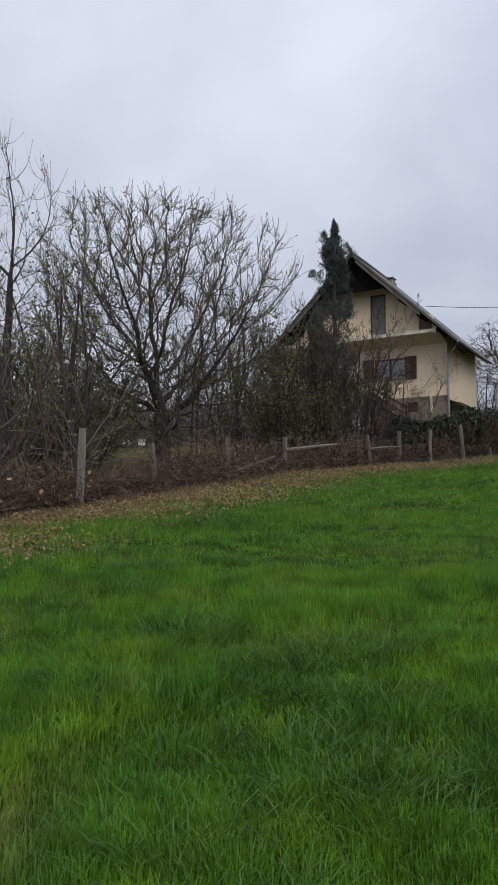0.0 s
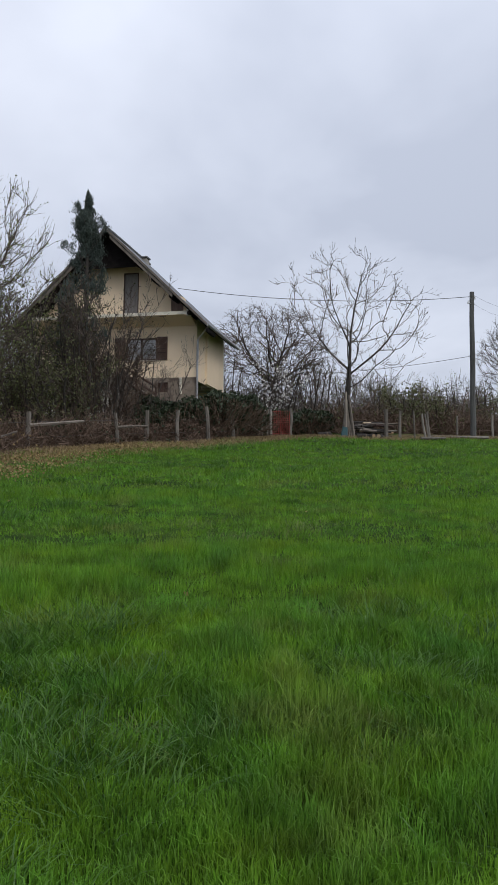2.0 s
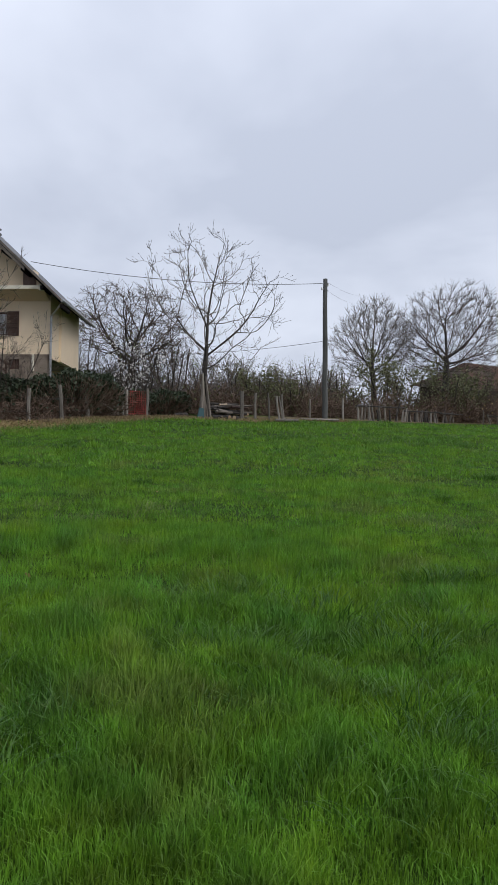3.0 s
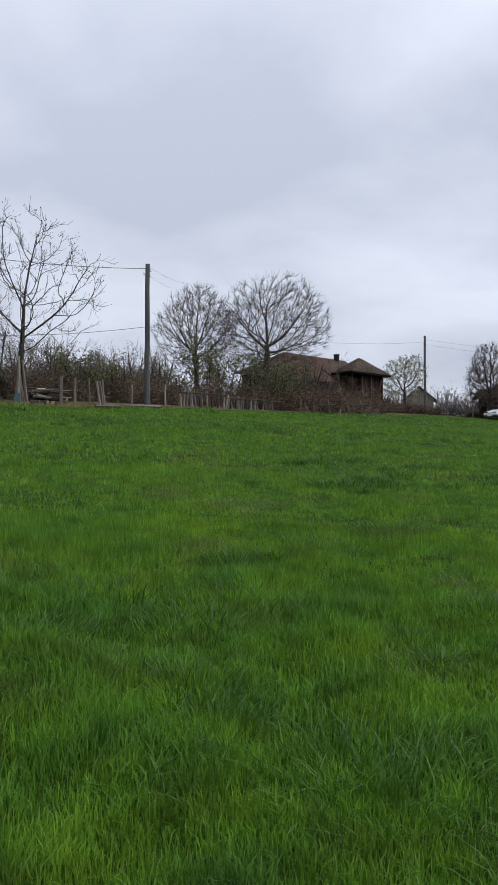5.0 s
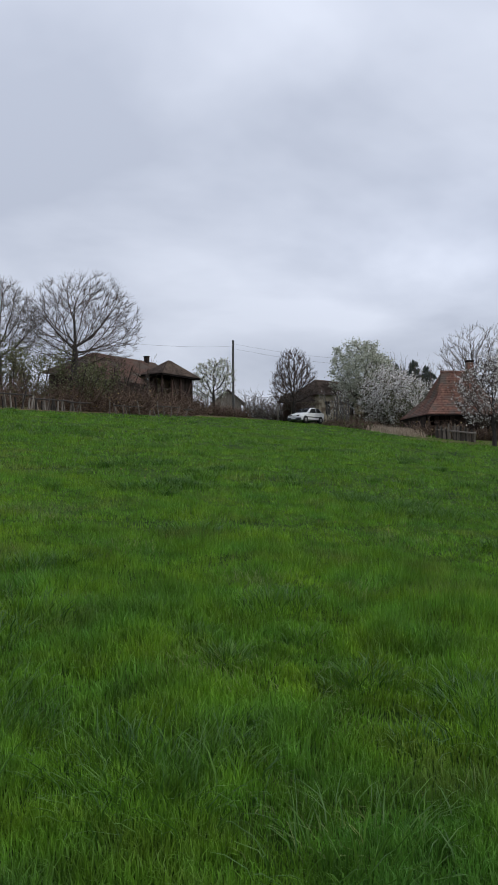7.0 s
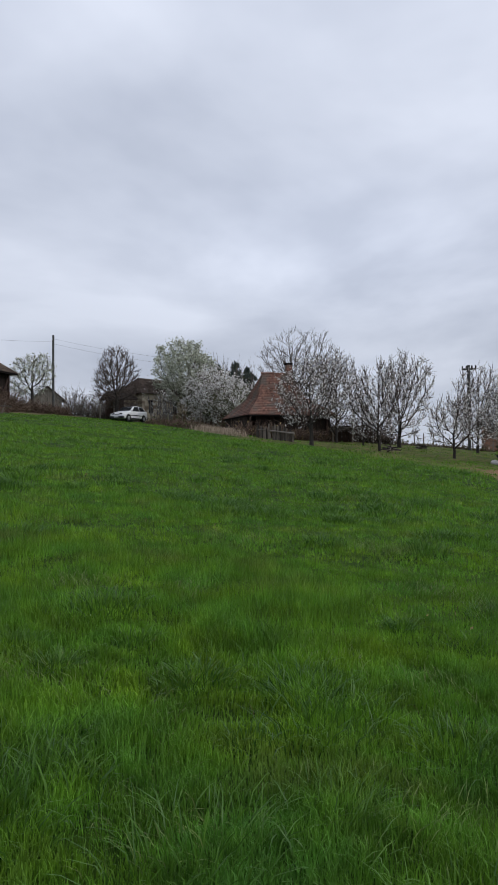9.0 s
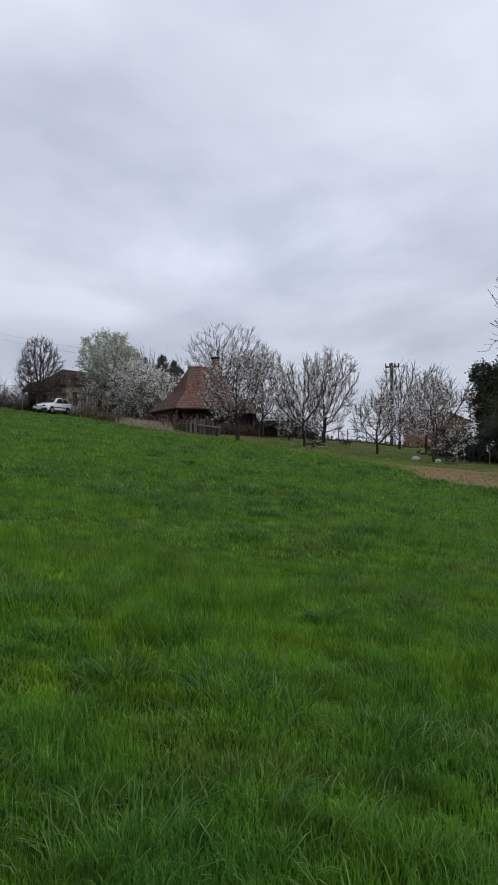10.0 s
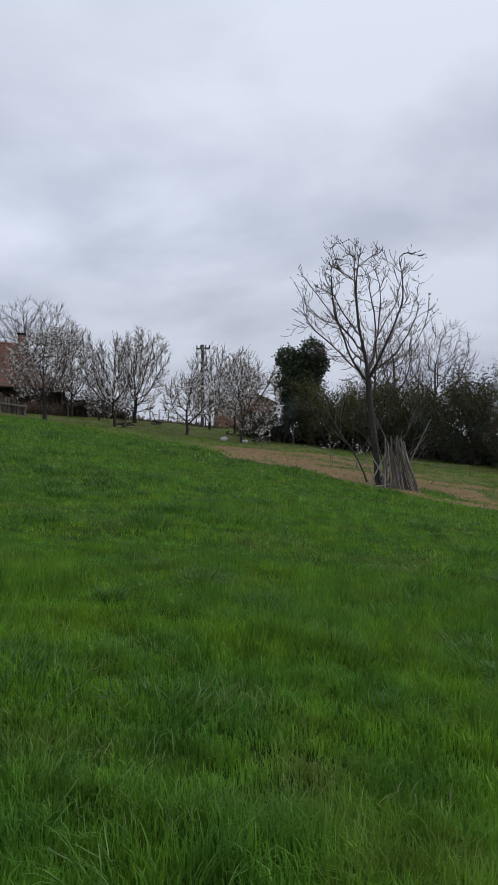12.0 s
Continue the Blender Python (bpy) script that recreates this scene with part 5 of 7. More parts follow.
        part("tail_light", boxed((L - 0.06, L + 0.01, s * 0.62 - 0.06, s * 0.62 + 0.06, 0.62, 0.86), bevel=0.015), "red", c)
        for wx in (-1.18, 1.17):
            part("wheel_arch", log((wx, s * 0.60, 0.30), (wx, s * 0.818, 0.30), 0.335, 0.335, 20, 0.0, 0, 1), "trim", c)
            w = part("wheel", log((wx, s * 0.66, 0.27), (wx, s * 0.838, 0.27), 0.275, 0.275, 20, 0.0, 0, 1), "rubber", c)
            part("hubcap", log((wx, s * 0.838, 0.27), (wx, s * 0.852, 0.27), 0.17, 0.15, 16, 0.0, 0, 1), "steel", w)
    part("front_bumper", boxed((-L - 0.08, -L + 0.22, -0.74, 0.74, 0.22, 0.44), bevel=0.05), "trim", c, "dark plastic bumper")
    part("rear_bumper", boxed((L - 0.16, L + 0.08, -0.76, 0.76, 0.24, 0.46), bevel=0.05), "trim", c)
    part("grille", boxed((-L - 0.012, -L + 0.05, -0.24, 0.24, 0.56, 0.62), bevel=0.008), "trim", c)
    part("number_plate", boxed((-L - 0.095, -L - 0.082, -0.25, 0.25, 0.30, 0.40)), "white", c, "pale plain number plate")


car()


# ---------------------------------------------------------------- fences, poles and yard things
def post_at(parent, x, y, h, r, dx=0.0, dy=0.0, seed=0, name="post", mat="post", sides=6):
    z = g(x, y)
    return part(name, log((x, y, z - 0.25), (x + dx, y + dy, z + h), r, r * 0.85, sides, 0.10, seed, 3), mat, parent)


def west_fence():
    f = thing("post_fence", "old fence of weathered split posts with a few rails", "fence")
    rows = ((-3.5, 15.09, 1.52, 0.09, 0.03, 0), (-2.33, 17.63, 1.15, 0.06, -0.14, 0.1), (-0.85, 19.97, 1.2, 0.085, 0.02, 0), (0.73, 22.97, 1.1, 0.075, 0, 0), (3.62, 25.74, 1.05, 0.07, -0.09, 0),
            (4.72, 26.57, 1.14, 0.085, 0, 0), (5.94, 27.34, 1.15, 0.075, 0.02, 0), (7.30, 28.07, 1.30, 0.085, -0.12, 0), (8.62, 29.26, 1.2, 0.085, -0.14, 0), (-6.5, 10.6, 1.4, 0.09, 0, 0))
    for i, (x, y, h, r, dx, dy) in enumerate(rows):
        post_at(f, x, y, h, r, dx, dy, i)
    for i, (a, b, za, zb, r) in enumerate((((3.6, 25.68), (4.72, 26.5), 0.58, 0.60, 0.05), ((0.75, 22.9), (2.4, 24.4), 0.72, 0.80, 0.05), ((-0.8, 20.1), (0.4, 21.5), 0.25, 0.6, 0.035),
                                          ((9.0, 29.6), (9.9, 30.3), 0.75, 0.35, 0.05))):
        part("rail", log((a[0], a[1], g(*a) + za), (b[0], b[1], g(*b) + zb), r, r * 0.8, 5, 0.1, 30 + i), "plank", f)
    for k, z in enumerate((0.35, 0.8)):
        pts = np.array([[x, y - 0.09, g(x, y) + z] for x, y, *_ in rows[:9]])
        part("fence_wire", mesh_np("fence_wire", *tubes(pts[None], np.full((1, 9), 0.004), 3)), "wire", f)


def gates():
    f = thing("plank_gate", "grey plank gate leaning beside the hedge", "gate")
    for i in range(3):
        x, y = 10.1 + i * 0.16, 31.25 + i * 0.08
        part("plank", log((x, y, g(x, y) - 0.1), (x + 0.02, y, g(x, y) + 1.55 - 0.08 * i), 0.09, 0.09, 4, 0.05, 50 + i), "plank", f)
    for x, y, h in ((10.75, 31.6, 1.2), (10.95, 31.7, 1.15), (12.1, 32.3, 1.25)):
        post_at(f, x, y, h, 0.07, seed=int(x * 10))
    r = thing("mesh_gate", "faded red welded mesh gate", "gate")
    x0, y0, x1, y1 = 11.05, 31.85, 12.0, 32.25
    for i in range(9):
        s = i / 8
        x, y = x0 + (x1 - x0) * s, y0 + (y1 - y0) * s
        part("upright", log((x, y, g(x, y) + 0.03), (x, y, g(x, y) + 1.15), 0.011, 0.011, 4, 0.0), "red", r)
    for i in range(12):
        z = 0.06 + i * 0.095
        part("crossbar", log((x0, y0, g(x0, y0) + z), (x1, y1, g(x1, y1) + z), 0.009, 0.009, 4, 0.0), "red", r)


def yard():
    # planks and poles leaning on the walnut trunk
    s = thing("leaning_planks", "weathered boards and poles leaning against the walnut trunk", "planks")
    rng = np.random.default_rng(61)
    gz = g(15.0, 32.6)
    for i in range(9):
        a = -2.6 + i * 0.26
        x, y = 15.0 + np.cos(a) * rng.uniform(0.25, 0.5), 32.75 + np.sin(a) * rng.uniform(0.3, 0.5)
        part("board", log((x, y, gz - 0.05), (15.0 + 0.12 * np.cos(a), 32.78 + 0.14 * np.sin(a), gz + rng.uniform(1.0, 2.1)), rng.uniform(0.04, 0.075), 0.04, 4, 0.06, i), "plank", s)
    b = thing("plastic_sheet", "blue green plastic sheet at the foot of the tree", "sheet", (14.55, 32.1, g(14.55, 32.1)), 15)
    part("sheet", prism([(-0.2, 0), (0.18, 0), (0.17, 0.48), (-0.06, 0.52)], -0.04, 0.03), "blue", b)
    # woodpile
    w = thing("woodpile", "heap of split firewood and old boards", "firewood")
    for i in range(24):
        x, y = 15.8 + rng.uniform(0, 1.1), 32.75 + rng.uniform(-0.3, 0.5)
        z = g(x, y) + 0.06 + rng.uniform(0, 0.75) * (1 - abs(x - 16.4) / 1.3)
        a = rng.uniform(-0.5, 0.5)
        d = rng.uniform(0.3, 0.75)
        part("billet", log((x - d * np.cos(a), y - d * np.sin(a), z), (x + d * np.cos(a), y + d * np.sin(a), z + rng.normal(0, 0.06)), 0.06, 0.055, 5, 0.1, 100 + i), ("plank", "bark", "darkwood", "bark", "bark", "bark", "cutwood")[i % 7], w)
    for i in range(4):
        z = g(16.4, 33.2) + 0.15 + i * 0.14
        part("board", log((15.5 + rng.uniform(-0.2, 0.2), 33.25, z), (17.0 + rng.uniform(-0.3, 0.1), 33.2, z + rng.normal(0, 0.05)), 0.05, 0.05, 4, 0.06, 140 + i), "bark", w)
    for x, y in ((15.4, 32.1), (15.9, 32.2), (16.3, 32.0), (13.9, 33.0), (14.2, 33.1)):
        c = thing("chopping_log", "short sawn log with a pale cut end", "log", (x, y, g(x, y)), rng.uniform(0, 180), group="sawn logs")
        lg = part("log", log((-0.2, 0, 0.1), (0.2, 0, 0.1), 0.11, 0.11, 8, 0.05, int(x * 7)), "bark", c)
        part("cut_end", log((-0.215, 0, 0.1), (-0.201, 0, 0.1), 0.095, 0.095, 8, 0.03, 3, 1), "cutwood", lg)
    # middle fence: odd posts and stakes
    f = thing("post_fence", "gappy fence of odd weathered posts and stakes", "fence")
    for i, (x, y, h, r, dx) in enumerate(((16.75, 32.3, 1.35, 0.09, 0), (17.55, 32.5, 1.3, 0.07, 0.02), (18.3, 32.4, 1.32, 0.045, -0.1), (18.75, 32.2, 1.2, 0.05, -0.22), (19.0, 32.3, 1.3, 0.05, -0.12), (19.1, 32.5, 1.2, 0.04, -0.25),
                                          (21.9, 34.6, 1.1, 0.06, 0.0), (24.4, 35.2, 1.2, 0.06, 0))):
        post_at(f, x, y, h, r, dx, 0, 200 + i)
    for i, z in enumerate((0.3, 0.62)):
        part("rail", log((15.9, 32.9, g(15.9, 32.9) + z), (17.5, 32.7, g(17.5, 32.7) + z + 0.05), 0.05, 0.045, 5, 0.1, 220 + i), "plank", f)
    for x, y, d in ((20.6, 33.4, 0.9), (22.2, 33.6, 0.8), (19.0, 32.0, 0.6)):
        c = thing("timber", "grey squared timber lying in the grass", "timber", (x, y, g(x, y) + 0.06), -6, group="timbers in the grass")
        part("beam", log((-d, 0, 0), (d, 0, 0.03), 0.07, 0.065, 4, 0.05, int(d * 90)), "post", c)
    # picket fences farther on
    p = thing("picket_fence", "broken grey paling fence along the bramble bank", "fence")
    for i in range(46):
        s = i / 45
        x = 26.0 + s * 9.2
        y = 36.2 + s * 1.9
        if rng.random() < 0.3:
            continue
        h = rng.uniform(0.62, 1.08) if s < 0.45 else rng.uniform(0.5, 0.8)
        part("paling", log((x, y, g(x, y) - 0.1), (x + rng.normal(0, 0.12), y, g(x, y) + h), rng.uniform(0.045, 0.085), 0.05, 4, 0.08, 300 + i), ("post", "bark", "plank")[int(rng.integers(3))], p)
    for a, b, z in (((26.0, 36.2), (30.2, 37.02), 0.82), ((30.0, 37.0), (33.6, 37.7), 0.62), ((33.4, 37.7), (35.6, 38.0), 0.55)):
        part("rail", log((*a, g(*a) + z), (*b, g(*b) + z), 0.045, 0.04, 5, 0.08, 77), "bark", p)
    q = thing("picket_fence", "leaning stakes and rails before the farmhouse", "fence")
    for i in range(26):
        s = i / 25
        x, y = 36.4 + s * 7.6, 37.0 - s * 0.2
        if rng.random() < 0.35:
            continue
        part("paling", log((x, y, g(x, y) - 0.1), (x + rng.normal(0, 0.22), y, g(x, y) + rng.uniform(0.4, 1.05)), 0.05, 0.04, 4, 0.08, 400 + i), "plank", q)
    for a, b, z in (((36.6, 36.95), (39.4, 36.9), 0.55), ((40.6, 36.9), (43.2, 36.85), 0.7), ((43.4, 36.7), (44.6, 36.7), 0.6)):
        part("rail", log((*a, g(*a) + z), (*b, g(*b) + z), 0.035, 0.03, 5, 0.08, 78), "bark", q)
    # plank fence beside the barn
    f = thing("plank_fence", "weathered vertical plank fence below the barn", "fence")
    for i in range(44):
        s = i / 43
        x, y = 45.4 + s * 5.6, 15.7 + s * 6.6
        h = rng.uniform(0.55, 1.0)
        if rng.random() < 0.14 or s > 0.62:
            continue
        part("plank", log((x, y, g(x, y) - 0.1), (x + rng.normal(0, 0.07), y, g(x, y) + h), 0.085, 0.07, 4, 0.08, 500 + i), ("plank", "bark", "plank")[i % 3], f)
    part("rail", log((45.3, 15.8, g(45.3, 15.8) + 0.55), (48.8, 19.7, g(48.8, 19.7) + 0.55), 0.05, 0.05, 5, 0.05, 79), "plank", f)
    # stakes before the stone house
    f = thing("stake_fence", "thin bare stakes in front of the stone house", "fence")
    for i in range(9):
        s = i / 8
        x, y = 60.8 - s * 5.6, 33.3 - s * 7.3
        post_at(f, x, y, rng.uniform(0.7, 1.6), 0.035, rng.normal(0, 0.1), 0, 600 + i, "stake", "plank", 5)
    # wire fence on the orchard's crest
    f = thing("wire_fence", "low wire fence with thin posts on the crest", "fence")
    for i in range(9):
        x, y = 63.0 + i * 0.05, 12.0 - i * 0.75
        post_at(f, x, y, rng.uniform(0.9, 1.2), 0.05, rng.normal(0, 0.06), 0, 640 + i, "post", "plank", 5)
    for k in (0.45, 0.8):
        pts = np.array([[63.0 + i * 0.05, 12.0 - i * 0.75, g(63.0 + i * 0.05, 12.0 - i * 0.75) + k] for i in range(9)])
        part("strand", mesh_np("strand", *tubes(pts[None], np.full((1, 9), 0.008), 3)), "wire", f)


def utility_poles():
    def wooden(x, y, h, label, r=0.13):
        p = thing("utility_pole", label, "utility pole", (x, y, g(x, y)), group="utility poles")
        part("pole", log((0, 0, -0.6), (0.03, 0, h), r, r * 0.75, 10, 0.02, 5, 6), "pole", p)
        part("bracket", log((-0.18, -0.05, h - 0.62), (0.18, -0.05, h - 0.62), 0.02, 0.02, 5, 0), "steel", p)
        for s in (-0.22, 0.16):
            i = part("insulator", log((s, -0.05, h - 0.62 + (s > 0) * 0.25), (s, -0.05, h - 0.48 + (s > 0) * 0.25), 0.05, 0.035, 8, 0), "white", p, "white insulator")
        return p

    wooden(22.63, 34.31, 7.5, "tall tarred wooden utility pole beside the fence", 0.155)
    wooden(77.05, 57.57, 9.35, "dark wooden utility pole on the skyline", 0.17)
    p = thing("utility_pole", "grey concrete utility pole with a short crossarm in the orchard", "utility pole", (60.9, 7.45, g(60.9, 7.45)), 84, group="utility poles")
    part("pole", boxed((-0.11, 0.11, -0.10, 0.10, -0.5, 6.4), bevel=0.02), "pole", p)
    part("crossarm", boxed((-0.55, 0.55, -0.17, -0.125, 6.05, 6.2), bevel=0.01), "pole", p)
    for x in (-0.5, -0.2, 0.2, 0.5):
        part("insulator", log((x, -0.15, 6.205), (x, -0.15, 6.38), 0.05, 0.04, 8, 0), "soffit", p)

    def cable(a, b, sag, r, label):
        s = np.linspace(0, 1, 25)[:, None]
        pts = np.array(a) * (1 - s) + np.array(b) * s
        pts[:, 2] -= (4 * sag * s * (1 - s))[:, 0]
        me = mesh_np("cable", *tubes(pts[None], np.full((1, 25), r), 4))
        lone("cable", me, "wire", label, "cable", group="overhead cables")

    cable((8.0, 37.3, 11.85), (22.5, 34.3, 11.95), 0.4, 0.016, "black service cable from the house to the pole")
    cable((22.75, 34.3, 12.05), (52.6, 73.1, 22.8), 0.15, 0.007, "thin overhead line leaving the pole")
    cable((22.75, 34.3, 11.6), (52.1, 73.5, 22.0), 0.15, 0.007, "thin overhead line leaving the pole")
    cable((22.6, 34.3, 8.9), (14.0, 52.0, 10.3), 0.5, 0.012, "lower cable running behind the walnut tree")
    cable((22.65, 34.3, 8.9), (77.0, 57.5, 16.6), 0.5, 0.008, "long overhead cable across the hill")
    cable((77.1, 57.5, 16.9), (84.0, 40.0, 14.0), 0.4, 0.008, "overhead cable along the skyline")
    cable((77.1, 57.5, 16.3), (84.0, 40.0, 13.3), 0.4, 0.008, "overhead cable along the skyline")


def garden():
    # bean poles round the walnut trunk
    s = thing("pole_stack", "cone of grey bean poles stacked round the walnut trunk", "poles")
    rng = np.random.default_rng(71)
    gz = g(24.2, -3.1)
    for i in range(32):
        u = i / 31 + rng.normal(0, 0.02)
        x, y = 23.75 + rng.uniform(-0.28, 0.28), -2.72 - 1.10 * u + rng.normal(0, 0.05)
        tx, ty = 24.2 + rng.uniform(-0.12, 0.12), -2.85 - 0.52 * u + rng.normal(0, 0.10)
        part("bean_pole", log((x, y, g(x, y) - 0.03), (tx, ty, gz + rng.uniform(1.0, 1.62) - 0.25 * abs(u - 0.45)), 0.03 * rng.uniform(0.7, 1.2), 0.022, 5, 0.08, i), "plank" if i % 3 else "post", s)
    for i, (x, y, tx, ty, h, r) in enumerate(((23.7, -2.3, 24.1, -2.85, 1.05, 0.03), (23.75, -3.0, 24.2, -2.45, 0.95, 0.028), (23.6, -2.35, 23.8, -3.1, 0.16, 0.028), (23.9, -3.55, 24.5, -2.5, 2.35, 0.02), (24.2, -3.2, 24.6, -4.25, 2.1, 0.022),
                                               (24.3, -2.6, 24.5, -2.1, 1.3, 0.018))):
        part("loose_pole", log((x, y, g(x, y) - 0.02), (tx, ty, gz + h), r, r * 0.6, 5, 0.06, 80 + i), "post", s)
    # low white frames over the beds
    for i, (a, b) in enumerate((((34.6, -0.45), (27.5, -2.6)), ((30.6, -4.6), (32.6, -7.1)))):
        f = thing("bed_rail", "low pale rail on short stakes beside the dug bed", "rail", group="bed rails")
        part("rail", log((*a, g(*a) + 0.42), (*b, g(*b) + 0.40), 0.011, 0.011, 5, 0.03, i, 5), "post", f)
        for s in np.linspace(0, 1, 3):
            x, y = a[0] + (b[0] - a[0]) * s, a[1] + (b[1] - a[1]) * s
            part("stake", log((x, y, g(x, y) - 0.1), (x, y, g(x, y) + 0.40), 0.015, 0.012, 5, 0.05, 3), "plank", f)
    for x, y, r, lab in ((40.2, 3.65, 0.20, "pale round boulder in the orchard grass"), (40.25, 2.6, 0.15, "small white stone at a tree's foot")):
        bm = bmesh.new()
        bmesh.ops.create_icosphere(bm, subdivisions=3, radius=r)
        for v in bm.verts:
            v.co *= 1 + 0.28 * noise.noise(v.co * 2.2 / r * 0.5 + Vector((x, y, 0)))
            v.co.z *= 0.7
        ob = thing("boulder", lab, "stone", (x, y, g(x, y) + r * 0.3), group="orchard stones")
        part("stone", bm, "stone", ob)
    for x, y, big in ((44.0, 9.6, 1.0), (53.0, 9.6, 0.8), (40.9, 1.9, 0.7)):
        t = thing("brush_pile", "small grey heap of pruned branches", "branches", (x, y, g(x, y)), 20, group="brush piles")
        for i in range(16):
            a, l = rng.uniform(0, 6.3), rng.uniform(0.3, 0.6) * big
            part("branch", log((-l * np.cos(a), -l * np.sin(a), 0.03 + rng.uniform(0, 0.2)), (l * np.cos(a), l * np.sin(a), 0.08 + rng.uniform(0, 0.42) * big), 0.035, 0.015, 5, 0.1, i + int(x)), "plank" if i % 2 else "bark", t)
    for x, y in ((-7.9, 41.1), (-7.1, 41.2), (-6.3, 41.3)):
        t = thing("beehive", "small white painted beehive in the clearing", "beehive", (x, y, g(x, y)), 12, group="beehives")
        part("box", boxed((-0.18, 0.18, -0.18, 0.18, 0.12, 0.40), bevel=0.01), "white", t)
        part("lid", boxed((-0.21, 0.21, -0.21, 0.21, 0.402, 0.45), bevel=0.01), "steel", t)
        for sx in (-0.13, 0.13):
            part("leg", boxed((sx - 0.03, sx + 0.03, -0.15, 0.15, -0.05, 0.118)), "plank", t)
    m = thing("marker_post", "short pale post by the hedge", "post", (45.0, -3.4, g(45.0, -3.4)))
    part("post", log((0, 0, -0.1), (0, 0, 0.6), 0.12, 0.12, 8, 0.05), "stone", m)
    rng2 = np.random.default_rng(72)
    n = 700
    y = rng2.uniform(-9.5, 3.5, n)
    x = np.interp(y, (-12, -5.1, -2.4, -0.8, 2.3, 5.0), (9, 19.8, 23.3, 24.6, 28.0, 34.0)) + rng2.uniform(0, 1, n) * 10
    k = soil(x, y) > 0.6
    x, y = x[k], y[k]
    C = np.stack([x, y, ground(x, y) + 0.02], 1)
    me = mesh_np("soil_clods", *cards(C, np.full(len(x), 0.04), rng2, flat=0.2, aspect=1.1))
    me.materials.append(MAT["clod"])
    tagged(new("soil_clods", me), "crumbly brown clods on the dug strip", "soil", kind="stuff")


MAT["clod"] = material("soil_clod", (0.115, 0.074, 0.038), (0.25, 0.168, 0.086), 0.95, 2, 20, 0, 0.5, random="island")
west_fence()
gates()
yard()
utility_poles()
garden()

# ---------------------------------------------------------------- trees and shrubs
def strands(start, way, length, k, wig, up, rng):
    pts, d = [start], way
    for _ in range(k):
        d = d + rng.normal(0, wig, d.shape)
        d[:, 2] += up
        d /= np.linalg.norm(d, axis=1, keepdims=True)
        pts.append(pts[-1] + d * (length / k)[:, None])
    return np.stack(pts, 1)


def sprout(P, R, each, s0, s1, angle, length, rr, k, wig, up, rng, taper=0.35, short=0.5, least=0.004, count=0, env=None, slim=0.0, fan=0.5):
    """Children on the strands of P: how many each (or a count in all, more on longer strands), between s0 and s1 of its length, at an angle,
    with a length by the parent's own. env: a crown (width radius, centre height, half height, lean x, lean y) that they keep to."""
    n, kk, _ = P.shape
    plens = np.linalg.norm(np.diff(P, axis=1), axis=2).sum(1)
    i = rng.choice(n, count, p=plens / plens.sum()) if count else np.repeat(np.arange(n), each)
    s = rng.uniform(s0, s1, len(i))
    q = s * (kk - 1)
    a = np.minimum(q.astype(int), kk - 2)
    f = (q - a)[:, None]
    at = P[i, a] * (1 - f) + P[i, a + 1] * f
    tan = P[i, a + 1] - P[i, a]
    tan /= np.linalg.norm(tan, axis=1, keepdims=True) + 1e-9
    perp = np.cross(tan, rng.normal(size=tan.shape))
    perp /= np.linalg.norm(perp, axis=1, keepdims=True) + 1e-9
    u = (s - s0) / max(s1 - s0, 0.01)
    ang = np.radians(rng.normal(angle, angle * 0.2, len(i)) * (1 + fan * 0.45 - fan * u))[:, None]
    way = tan * np.cos(ang) + perp * np.sin(ang)
    L = plens[i] * length * (1 - short * u) * rng.uniform(0.65, 1.2, len(i))
    if env:
        rx, cz, rz, lx, ly = env
        best = np.full(len(i), 0.12)
        lobes = 0.86 + 0.36 * rng.random(len(i))
        for f_ in (0.25, 0.4, 0.55, 0.7, 0.85, 1.0):
            e = at + (way + [0, 0, up * k * 0.5]) * (L * f_)[:, None]
            inside = (((e[:, 0] - lx * e[:, 2]) ** 2 + (e[:, 1] - ly * e[:, 2]) ** 2) / rx**2 + ((e[:, 2] - cz) / rz) ** 2) < lobes**2
            best = np.where(inside, f_, best)
        L = L * best
    Q = strands(at, way, L, k, wig, up, rng)
    r0 = (R[i, a] * (1 - f[:, 0]) + R[i, a + 1] * f[:, 0]) * rr
    if slim:
        r0 = np.minimum(r0, L * slim)
    return Q, np.maximum(r0, least)[:, None] * np.linspace(1, taper, k + 1)


def along(P, count, rng, s0=0.15):
    """Points strewn along the strands of P."""
    n, k, _ = P.shape
    i = rng.integers(0, n, count)
    q = rng.uniform(s0, 1, count) * (k - 1)
    a = np.minimum(q.astype(int), k - 2)
    f = (q - a)[:, None]
    return P[i, a] * (1 - f) + P[i, a + 1] * f


